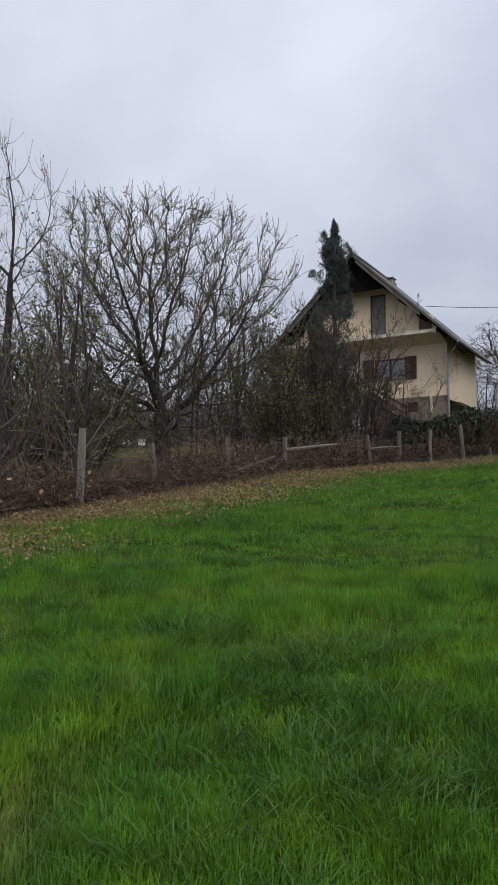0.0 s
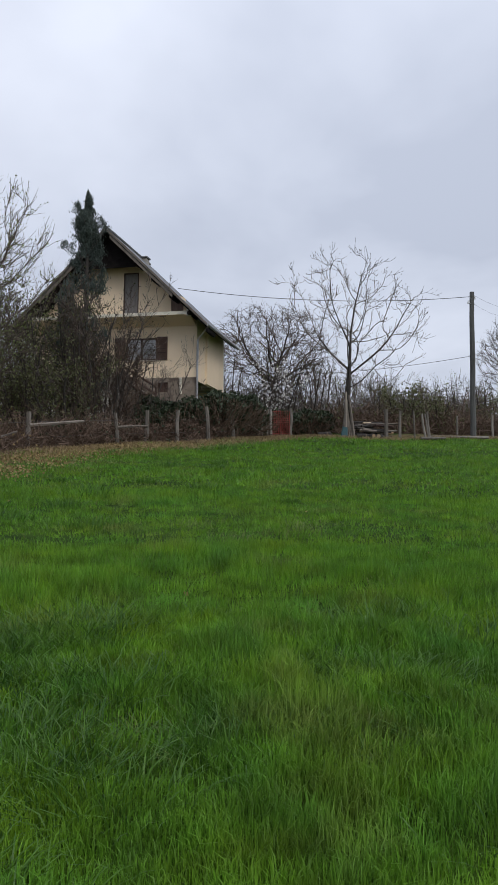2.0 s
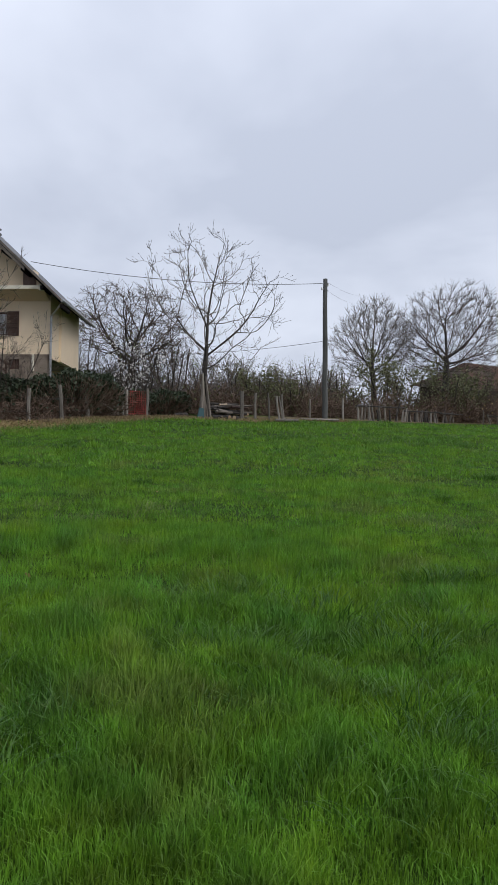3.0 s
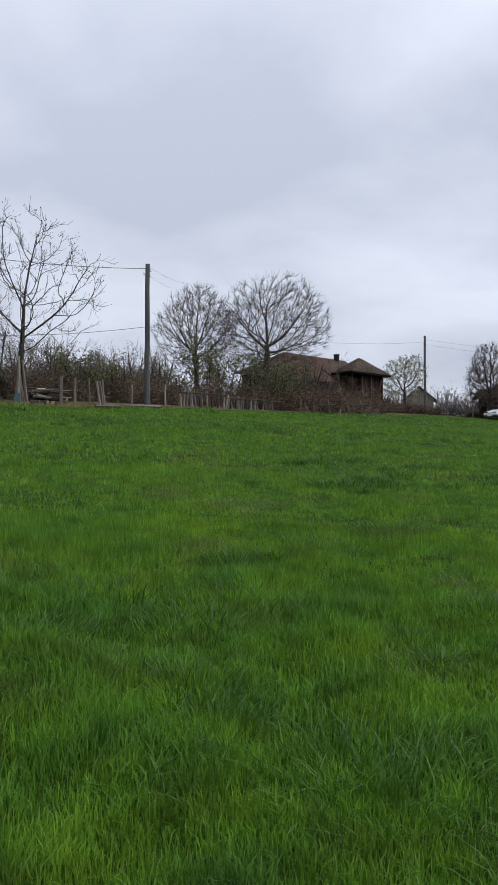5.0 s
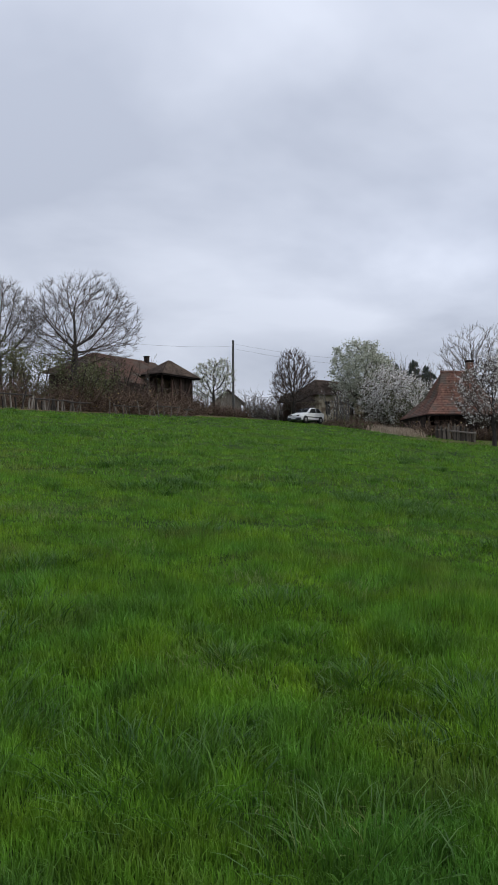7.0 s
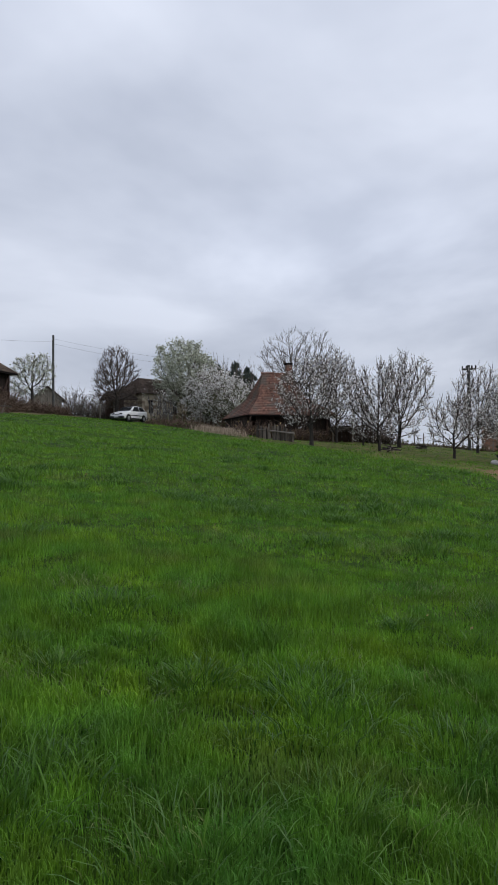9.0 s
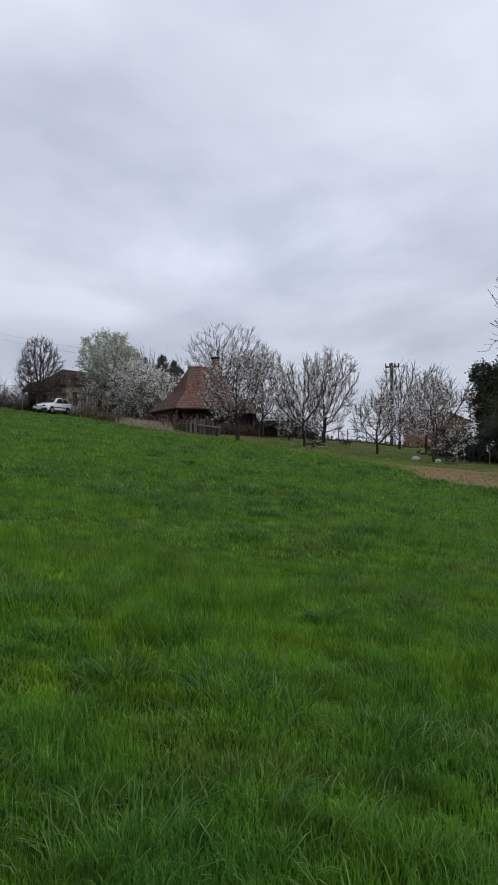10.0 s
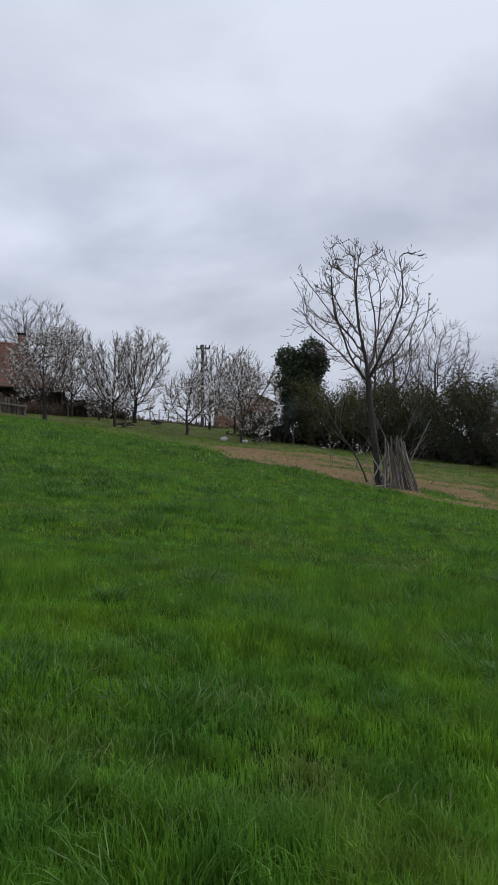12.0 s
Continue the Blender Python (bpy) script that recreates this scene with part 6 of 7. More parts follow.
def tree(name, label, at, height, radius, rng, levels, trunk=(0.3, 0.04, 0.05), stems=1, splay=0.0, bark="bark", twig="twig", leaves=0, leaf="young", size=0.05,
         cluster=0.0, lean=(0, 0), category="tree", group="", buds=0, sides=(7, 5, 3, 3, 3), leaf_levels=1, leaf_name="foliage", sink=0.15, fine=0.005):
    """A tree: stems, then a level of branches for each entry (each, s0, s1, angle, length, rr, k, wig, up)."""
    top = thing(name, label, category, (at[0], at[1], g(*at)), rng.uniform(0, 360), group)
    tl, wig, up = trunk
    a = rng.uniform(0, 2 * np.pi) + np.arange(stems) * 2 * np.pi / stems
    way = np.stack([np.sin(radians(splay)) * np.cos(a) + lean[0], np.sin(radians(splay)) * np.sin(a) + lean[1], np.full(stems, 1.0)], 1)
    way /= np.linalg.norm(way, axis=1, keepdims=True)
    P = strands(np.stack([0.06 * stems * np.cos(a) * (stems > 1), 0.06 * stems * np.sin(a) * (stems > 1), np.full(stems, -sink)], 1), way,
                np.full(stems, height * tl) * rng.uniform(0.9, 1.05, stems), 6, wig, up, rng)
    R = radius * np.linspace(1.0, 0.55, 7)[None] * np.ones((stems, 1))
    R[:, 0] *= 1.35
    got = [(P, R)]
    for i, (each, s0, s1, angle, length, rr, k, w, u) in enumerate(levels):
        P, R = sprout(P, R, each, s0, s1, angle, length, rr, k, w, u, rng, short=0.25 if i == 0 else 0.45, least=fine)
        got.append((P, R))
    # bring the crown to the height wanted
    peak = max(p[..., 2].max() for p, _ in got)
    got = [(p * (height / peak), r) for p, r in got]
    for i in range(stems):
        part("trunk" if stems == 1 else "stem", mesh_np("stem", *tubes(got[0][0][i:i + 1], got[0][1][i:i + 1], sides[0])), bark, top)
    if len(got) > 2:
        m = max(2, len(got) - 2)
        pieces = [tubes(p, r, s) for (p, r), s in zip(got[1:m], sides[1:])] + [ribbons(p, r * 1.25, rng) for p, r in got[m:]]
        if buds:
            tips = got[-1][0][:, -1]
            prev = got[-1][0][:, -2]
            d = tips - prev
            d /= np.linalg.norm(d, axis=1, keepdims=True) + 1e-9
            B = np.stack([tips - d * buds, tips, tips + d * buds * 1.5], 1)
            pieces.append(tubes(B, np.array([[0.3, 1.0, 0.1]]) * buds * 0.5 * np.ones((len(B), 1)), 3))
        tagged(part("crown", mesh_np("crown", *joined(*pieces)), twig, top), kind="stuff")
    if leaves:
        src = [along(p, max(1, int(leaves * w)), rng) for (p, _), w in zip(got[::-1][:leaf_levels], (0.75, 0.25, 0.1))]
        C = np.concatenate(src)
        if cluster:
            C = C + rng.normal(0, cluster, C.shape)
        tagged(part(leaf_name, mesh_np(leaf_name, *cards(C, np.full(len(C), size), rng)), leaf, top), kind="stuff")
    return top


def grown(rng, crown, clear, pulls, step, kill, lean, jitter, up, lobes=0.16, leader=0.5, spread=0.3):
    """A branching skeleton that grows from a stem towards points strewn in a crown: nodes, each node's parent, and how many tips each carries."""
    rx, cz, rz = crown
    d = rng.normal(size=(pulls, 3))
    d /= np.linalg.norm(d, axis=1, keepdims=True)
    k, ph = rng.normal(0, 2.2, (5, 3)), rng.uniform(0, 6.3, 5)
    edge = 1 + lobes * np.cos(d @ k.T + ph).mean(1) * 2
    A = d * (np.cbrt(rng.uniform(0.03, 1, pulls)) * edge)[:, None] * [rx, rx, rz] + [0, 0, cz]
    A[:, 2] = np.where(A[:, 2] < clear * 0.8, clear * 0.8 + rng.uniform(0, 0.5, pulls) * rz, A[:, 2])
    A[:, :2] += A[:, 2:] * np.array(lean)
    tall = clear + leader * max(0.0, cz - clear)
    n0 = max(3, int(tall / step) + 1)
    z = np.linspace(-0.15, tall, n0)
    N = np.stack([lean[0] * z, lean[1] * z, z], 1) + np.cumsum(rng.normal(0, 0.012, (n0, 3)) * [1, 1, 0], 0)
    par = list(range(-1, n0 - 1))
    way = np.vstack([[0, 0, 1.0]] * n0)
    far = np.linalg.norm(A[:, None] - N[None], axis=2) + np.where(z < clear * 0.95, 9.0, 0.0)
    near, dist = far.argmin(1), far.min(1)
    kids, fails = {}, {}
    for _ in range(140):
        if not len(A):
            break
        u = A - N[near]
        u /= np.linalg.norm(u, axis=1, keepdims=True) + 1e-9
        acc = np.zeros_like(N)
        np.add.at(acc, near, u)
        tips = np.unique(near)
        w = acc[tips] / (np.linalg.norm(acc[tips], axis=1, keepdims=True) + 1e-9)
        out = N[tips] - [0, 0, clear]
        out[:, :2] -= N[tips, 2:] * np.array(lean)
        out /= np.linalg.norm(out, axis=1, keepdims=True) + 0.3
        w = w + 0.45 * way[tips] + spread * out + [0, 0, up] + rng.normal(0, jitter, w.shape)
        w /= np.linalg.norm(w, axis=1, keepdims=True)
        ok = np.zeros(len(tips), bool)
        some = {int(q): v for q, v in zip(near[::-1], u[::-1])}
        for i, t in enumerate(tips):
            have = kids.setdefault(int(t), [])
            for c in (w[i], some[int(t)]):
                if len(have) < 4 and all(c @ h < 0.9 for h in have):
                    have.append(c)
                    w[i], ok[i] = c, True
                    break
            fails[int(t)] = fails.get(int(t), 0) + (not ok[i])
        stuck = np.isin(near, [t for t in tips if fails[int(t)] > 4])
        fresh = N[tips[ok]] + w[ok] * step * rng.uniform(0.8, 1.15, (int(ok.sum()), 1))
        m = len(N)
        N, way = np.vstack([N, fresh]), np.vstack([way, w[ok]])
        par += tips[ok].tolist()
        alive = np.ones(len(A), bool)
        if len(fresh):
            e = np.linalg.norm(A[:, None] - fresh[None], axis=2)
            j = e.argmin(1)
            v = e[np.arange(len(A)), j]
            near, dist = np.where(v < dist, m + j, near), np.minimum(v, dist)
            stuck &= near < m
        alive &= (dist > kill) & ~stuck
        A, near, dist = A[alive], near[alive], dist[alive]
    par = np.array(par)
    load = np.zeros(len(N))
    leafy = np.ones(len(N), bool)
    leafy[par[par >= 0]] = False
    load[leafy] = 1
    for i in range(len(N) - 1, 0, -1):
        load[par[i]] += load[i]
    return N, par, load


def crown_tree(name, label, at, height, radius, rng, crown, clear, pulls=420, step=0.3, kill=0.5, lean=(0, 0), bark="bark", twig="twig", tip=0.007, twigs=2, twig_len=0.5, twig_up=0.2, angle=42,
               leaves=0, leaf="young", size=0.06, cluster=0.04, buds=0, category="tree", group="", leaf_name="foliage", jitter=0.12, up=0.05, thin=0.6, lobes=0.16, clumps=0.0, leader=0.5, spread=0.3, radial=0.4):
    """A tree whose limbs fork and grow to fill a crown (width radius, centre height, half height) above a clear stem, with twigs on all thin wood."""
    top = thing(name, label, category, (at[0], at[1], g(*at)), 0, group)
    N, par, load = grown(rng, crown, clear, pulls, step, kill, lean, jitter, up, lobes, leader, spread)
    high = np.percentile(N[:, 2], 99.7) + twig_len * 0.5
    N[:, 2] *= np.where(N[:, 2] > 0, (height) / high, 1)
    e = math.log(load[0]) / math.log(radius / tip)
    R = np.maximum(tip, radius * (load / load[0]) ** (1 / e))
    R[:3] *= (1.35, 1.15, 1.05)
    kids = {}
    for i, p in enumerate(par):
        if p >= 0:
            kids.setdefault(p, []).append(i)
    used = np.zeros(len(N), bool)

    def chain(i, least):
        run = [i]
        while run[-1] in kids:
            j = max(kids[run[-1]], key=lambda q: load[q])
            if R[j] < least:
                break
            run.append(j)
        return run

    trunk = chain(0, radius * 0.42)
    used[trunk] = True
    part("trunk", mesh_np("trunk", *tubes(N[trunk][None], R[trunk][None], 9)), bark, top)
    for i in [k for t in trunk for k in kids.get(t, ()) if not used[k] and R[k] > radius * 0.2 and R[k] > tip * 1.8]:
        run = chain(i, max(radius * 0.12, tip * 1.5))
        used[run] = True
        run = [par[i]] + run
        part("limb", mesh_np("limb", *tubes(N[run][None], np.minimum(R[run], R[run[1]] * 1.15)[None], 6)), bark, top)
    rest = np.flatnonzero(~used & (par >= 0))
    P, Q = np.stack([N[par[rest]], N[rest]], 1), np.stack([np.minimum(R[par[rest]], R[rest] * 1.5), R[rest]], 1)
    heavy = Q[:, 1] > tip * 2.2
    fine = np.flatnonzero((load <= 5) & (par >= 0))
    count = int(len(fine) * twigs)
    i = np.r_[np.flatnonzero((load == 1) & (par >= 0)), rng.choice(fine, count)]
    own = np.arange(len(i)) < len(i) - count
    f = np.where(own, 1.0, rng.random(len(i)))[:, None]
    start = N[par[i]] * (1 - f) + N[i] * f
    tan = N[i] - N[par[i]]
    tan /= np.linalg.norm(tan, axis=1, keepdims=True) + 1e-9
    perp = np.cross(tan, rng.normal(size=tan.shape))
    perp /= np.linalg.norm(perp, axis=1, keepdims=True) + 1e-9
    ang = np.radians(np.where(own, 12, rng.normal(angle, angle * 0.25, len(i))))[:, None]
    out = start - [lean[0] * clear, lean[1] * clear, clear]
    out /= np.linalg.norm(out, axis=1, keepdims=True) + 0.5
    way = tan * np.cos(ang) + perp * np.sin(ang) + out * radial + [0, 0, twig_up]
    way /= np.linalg.norm(way, axis=1, keepdims=True)
    T = strands(start, way, twig_len * rng.uniform(0.35, 1.15, len(i)), 3, jitter * 0.9, twig_up * 0.35, rng)
    TR = tip * thin * np.linspace(1.3, 0.7, 4)[None] * np.ones((len(i), 1))
    pieces = [tubes(P[heavy], Q[heavy], 5), tubes(P[~heavy], Q[~heavy], 3), ribbons(T, TR * 1.2, rng)]
    if buds:
        e_, q = T[:, -1], T[:, -2]
        d = (e_ - q) / (np.linalg.norm(e_ - q, axis=1, keepdims=True) + 1e-9)
        pieces.append(tubes(np.stack([e_ - d * buds, e_, e_ + d * buds * 1.4], 1), np.array([[0.35, 1.0, 0.1]]) * buds * 0.42 * np.ones((len(e_), 1)), 3))
    tagged(part("crown", mesh_np("crown", *joined(*pieces)), twig, top), kind="stuff")
    if leaves:
        if clumps:
            T = T[rng.random(len(T)) > clumps]
        C = np.concatenate([along(T, int(leaves * 0.75), rng, 0.0), along(P[~heavy], int(leaves * 0.25) + 1, rng, 0.0)])
        C = C + rng.normal(0, cluster, C.shape)
        tagged(part(leaf_name, mesh_np(leaf_name, *cards(C, np.full(len(C), size), rng)), leaf, top), kind="stuff")
    return top


def seeded(n):
    return np.random.default_rng(n)


# forms: (each, from, to, angle, length, thickness, steps, wiggle, lift)
UPRIGHT = [(15, 0.2, 1.0, 34, 0.55, 0.42, 6, 0.07, 0.10), (9, 0.15, 1.0, 34, 0.48, 0.5, 5, 0.09, 0.08), (5, 0.15, 1.0, 34, 0.5, 0.6, 4, 0.1, 0.06)]
THICK = [(10, 0.05, 1.0, 36, 0.5, 0.45, 4, 0.10, 0.08), (8, 0.1, 1.0, 38, 0.5, 0.5, 3, 0.14, 0.05), (3, 0.1, 1.0, 38, 0.5, 0.6, 2, 0.14, 0.03)]
LIGHT = [(9, 0.08, 1.0, 36, 0.5, 0.45, 3, 0.10, 0.08), (8, 0.1, 1.0, 38, 0.5, 0.55, 2, 0.14, 0.05)]


def walnuts():
    crown_tree("walnut_tree", "bare grey walnut tree with buds on thick upswept twigs", (15.0, 32.8), 8.55, 0.12, seeded(3), (3.35, 5.6, 3.1), 2.3, 420, 0.26, 0.34, lean=(0.02, -0.01), twig="twig_grey", leader=0.35,
               tip=0.0085, twigs=0.9, twig_len=0.42, twig_up=0.22, buds=0.035, jitter=0.06, up=0.20, thin=0.7, angle=40, spread=0.22)
    crown_tree("walnut_tree", "bare dark walnut tree leaning slightly over a stack of poles", (24.6, -2.7), 7.55, 0.098, seeded(8), (2.05, 5.2, 2.2), 2.6, 460, 0.17, 0.21, lean=(0.0, 0.125),
               tip=0.0075, twigs=0.8, twig_len=0.28, twig_up=0.25, buds=0.032, jitter=0.09, up=0.18, thin=0.8, angle=44, leader=0.25, spread=0.3)
    rng = seeded(9)
    for dy, h in ((0.9, 3.0), (-0.7, 2.4)):
        tree("sapling", "thin bare sucker beside the walnut trunk", (25.0, -2.9 + dy * 0.4), h, 0.03, rng, [(8, 0.2, 1, 40, 0.5, 0.5, 4, 0.1, 0.05), (5, 0.2, 1, 40, 0.45, 0.6, 3, 0.12, 0.04)], (0.9, 0.06, 0.02), stems=2, splay=28, twig="twig_grey", group="walnut suckers")


def west_trees():
    up = seeded(21)
    crown_tree("ash_tree", "tall bare grey tree with upright shoots and a few hanging seeds", (-6.6, 19.9), 9.6, 0.12, up, (1.9, 6.2, 3.3), 2.6, 420, 0.24, 0.32, tip=0.006, twigs=0.9, twig_len=0.6, twig_up=0.5, up=0.38, jitter=0.05, spread=0.15, radial=0.2,
               leader=0.9, bark="bark", twig="twig", leaves=200, leaf="litter", size=0.045)
    tree("ash_tree", "tall bare grey tree behind the bramble hedge", (-9.2, 22.5), 10.5, 0.15, up, UPRIGHT, (0.8, 0.03, 0.03), bark="bark", twig="twig_grey")
    crown_tree("fruit_tree", "broad old fruit tree with dark limbs and first green leaves", (-3.1, 24.8), 9.2, 0.27, seeded(29), (4.3, 4.7, 4.1), 1.2, 2300, 0.22, 0.28, lean=(-0.08, 0.0),
               tip=0.009, twigs=2.5, twig_len=0.7, twig_up=0.3, jitter=0.2, up=-0.03, leader=0.15, spread=0.34, radial=0.5, leaves=15000, leaf="young", size=0.042, cluster=0.02)
    rng = seeded(31)
    for i in range(40):
        x = -12.0 + i * 0.37 + rng.uniform(-0.3, 0.3)
        y = fence_y(x) + rng.uniform(2.5, 15.0)
        if abs(x + 3.1) < 0.7:
            continue
        h = rng.uniform(4.0, 6.6) if x < -1.2 else rng.uniform(4.8, 7.2)
        tree("sapling", "thin bare sapling in the overgrown thicket", (x, y), h, 0.042, rng, LIGHT, (0.95, 0.05, 0.02), stems=2, splay=9, twig=("twig_grey", "bramble", "twig")[i % 3], group="thicket saplings",
             leaves=600 if i % 2 else 200, leaf=("young", "sage", "brush")[i % 3], size=0.055, cluster=0.06)
    for x, y, h in ((0.8, 27.9, 4.3), (2.0, 27.3, 3.6), (-6.4, 24.5, 5.6), (-8.4, 21.5, 5.2), (-5.2, 22.4, 4.4), (-7.6, 26.5, 6.0)):
        tree("shrub", "leafing olive green shrub behind the fence", (x, y), h, 0.05, rng, LIGHT, (0.85, 0.06, 0.02), stems=4, splay=22, leaves=3600, leaf="sage", size=0.055, cluster=0.12,
             category="shrub", group="hedge shrubs")
    tree("shrub", "tall dense grey brown brushwood before the house", (3.2, 28.5), 6.4, 0.035, seeded(36), THICK, (0.85, 0.05, 0.03), stems=14, splay=13, twig="twig", category="shrub", leaves=500, leaf="olive", size=0.05, fine=0.009)
    tree("shrub", "wide bare reddish grey shrub before the house", (4.0, 28.6), 4.0, 0.028, seeded(38), THICK, (0.8, 0.05, 0.02), stems=5, splay=24, twig="bramble", category="shrub", fine=0.008)
    for k, (x, y, h, lf) in enumerate(((-8.6, 29.0, 5.2, "sage"), (-6.6, 31.5, 5.0, "sage"), (-0.4, 29.8, 5.2, "young"), (0.9, 32.0, 5.6, "brush"), (1.3, 29.4, 5.6, "sage"), (1.9, 30.2, 6.4, "brush"), (-7.4, 23.6, 4.2, "brush"), (-5.9, 26.8, 4.4, "sage"))):
        tree("shrub", "leafing olive brown bush in the thicket", (x, y), h, 0.045, seeded(230 + k), LIGHT, (0.85, 0.06, 0.02), stems=5, splay=24, leaves=2400, leaf=lf, size=0.062, cluster=0.16, category="shrub", group="thicket bushes", twig="twig")
    tree("shrub", "bare arching shrub before the house wall", (5.0, 28.9), 4.0, 0.024, seeded(37), THICK, (0.8, 0.05, 0.0), stems=5, splay=32, twig="twig", category="shrub")
    # trees and scrub behind the house
    crown_tree("fruit_tree", "gnarled dark bare fruit tree with drooping twigs behind the house", (14.4, 41.5), 6.9, 0.2, seeded(41), (3.4, 4.7, 2.3), 1.9, 1100, 0.22, 0.27, tip=0.011, twigs=1.8, twig_len=0.6,
               twig_up=-0.1, jitter=0.24, up=-0.02, leader=0.2)
    tree("shrub", "white flowering shrub in the thicket", (13.6, 38.6), 4.1, 0.05, seeded(42), THICK, (0.8, 0.06, 0.02), stems=4, splay=18, leaves=900, leaf="blossom", size=0.08, cluster=0.06, category="shrub", leaf_name="blossom")
    rng = seeded(45)
    for i in range(24):
        x = 9.5 + i * 1.05 + rng.uniform(-0.4, 0.4)
        y = 39.5 + rng.uniform(0, 7) + max(0, x - 16) * 0.25
        tree("sapling", "thin bare sapling in the scrub behind the gardens", (x, y), rng.uniform(3.8, 6.0) * (1.0 if x < 19 else 0.8), 0.04, rng, LIGHT, (0.95, 0.05, 0.03), stems=4, splay=10, twig="twig", group="scrub saplings",
             leaves=250, leaf="olive" if i % 2 else "young", size=0.06, cluster=0.05)


def hill_trees():
    crown_tree("lime_tree", "bare rounded tree with fine dense twigs", (37.2, 49.7), 9.1, 0.2, seeded(51), (3.2, 5.6, 3.5), 2.0, 2100, 0.22, 0.25, tip=0.0088, twigs=2.8, twig_len=0.58, twig_up=0.12, radial=0.9, jitter=0.07, up=0.05, twig="twig_grey")
    crown_tree("oak_tree", "broad bare spreading tree with dark limbs", (42.8, 47.7), 10.4, 0.28, seeded(52), (4.7, 6.3, 4.1), 3.0, 2400, 0.25, 0.29, tip=0.0088, twigs=2.8, twig_len=0.62, twig_up=0.1, radial=0.9, jitter=0.07, up=0.04, lean=(0.02, -0.02), leader=0.6)
    crown_tree("fruit_tree", "light green leafing fruit tree beside the old house", (66.1, 51.9), 6.2, 0.15, seeded(53), (2.5, 3.8, 2.4), 1.2, 700, 0.24, 0.33, tip=0.012, twigs=1.6, leaves=2300, leaf="pear", size=0.12, cluster=0.1)
    crown_tree("thorn_tree", "dense dark bare tree beside the parked car", (62.3, 39.35), 6.9, 0.19, seeded(54), (2.25, 3.8, 3.0), 1.2, 1500, 0.2, 0.25, tip=0.014, twigs=2.9, twig_len=0.6, twig_up=0.25, jitter=0.15, up=0.08)
    crown_tree("pear_tree", "tall pear tree in pale green leaf and white blossom", (68.0, 34.7), 8.5, 0.18, seeded(55), (3.2, 5.0, 3.4), 1.0, 900, 0.28, 0.38, tip=0.012, twigs=1.5, leaves=12000, leaf="pear", size=0.12, cluster=0.17, lobes=0.22)
    for i, (x, y, h, n) in enumerate(((65.6, 31.6, 5.6, 3600), (65.2, 30.8, 5.6, 4200), (64.0, 29.0, 5.4, 4200), (62.6, 27.0, 4.6, 2800), (68.9, 33.4, 6.6, 3600))):
        top = crown_tree("plum_tree", "plum tree in full white blossom by the stone house", (x, y), h, 0.10, seeded(60 + i), (2.4, h * 0.52, h * 0.46), 0.5, 500, 0.26, 0.36, tip=0.013, twigs=1.4, twig_len=0.6, twig_up=0.2, jitter=0.16,
                         leaves=int(n * 0.95), leaf="blossom", size=0.105, cluster=0.09, clumps=0.4, group="plum trees by the stone house", leaf_name="blossom")
        C = seeded(160 + i).normal(0, 1, (1800, 3)) * [1.1, 1.1, h * 0.18] + [0, 0, h * 0.5]
        tagged(part("foliage", mesh_np("foliage", *cards(C, np.full(1800, 0.10), seeded(170 + i))), "sage", top, "first green leaves"), kind="stuff")
    rng = seeded(59)
    for x, y, h in ((62.7, 35.6, 3.4), (63.0, 35.0, 3.8), (63.3, 34.5, 3.2), (63.0, 34.0, 3.6)):
        tree("sapling", "thin pale sapling with a little blossom against the plaster wall", (x, y), h, 0.045, rng, THICK[:2], (0.95, 0.04, 0.03), stems=2, splay=9, twig="twig_grey", bark="bark_pale", leaves=130, leaf="blossom", size=0.09,
             cluster=0.06, group="saplings by the wall", leaf_name="blossom")
    w = [(60.8, 33.0), (58.0, 29.6), (54.8, 26.2)]
    brambles("bramble_hedge", "dark brush and dry stalks under the blossoming trees", seeded(69), w, 2000, 0.8, 2.2, fill=6000, mat="bramble", leaves=1500, leaf="olive", size=0.12, thick=0.011, far=True)
    w = [(49.6, 21.4), (50.2, 20.2), (51.8, 18.2), (53.4, 16.3)]
    brambles("bramble_hedge", "dry brown brush heaped against the barn front", seeded(63), w, 1100, 1.25, 0.7, fill=4000, mat="bramble", leaves=400, leaf="litter", size=0.10, thick=0.012, far=True)
    w = [(69.5, 35.0), (67.5, 31.5), (65.5, 28.2), (61.5, 25.6)]
    brambles("bramble_hedge", "dense brown undergrowth behind the blossoming plum trees", seeded(64), w, 2200, 2.0, 2.0, fill=6000, mat="bramble", leaves=3000, leaf="olive", size=0.13, thick=0.013, far=True)
    conifer((77.0, 33.8), 7.3, 1.4, seeded(66), "dark green conifer behind the blossoming trees", 6500, 0.08)
    conifer((76.6, 32.2), 6.7, 1.6, seeded(166), "dark green conifer with a ragged top behind the blossom", 5500, 0.08)
    conifer((76.4, 35.4), 6.7, 1.6, seeded(65), "dark green conifer beside its taller neighbour", 5500, 0.08)
    rng = seeded(67)
    for x, y, h in ((66.0, 29.6, 7.4), (67.2, 28.4, 7.1), (65.5, 27.2, 6.4)):
        tree("sapling", "slender bare shoots rising over the blossom", (x, y), h, 0.05, rng, [(7, 0.2, 1, 20, 0.4, 0.5, 4, 0.06, 0.1), (5, 0.2, 1, 24, 0.4, 0.6, 3, 0.08, 0.08)], (0.95, 0.03, 0.04), stems=4, splay=9, twig="twig_grey", group="bare shoots")
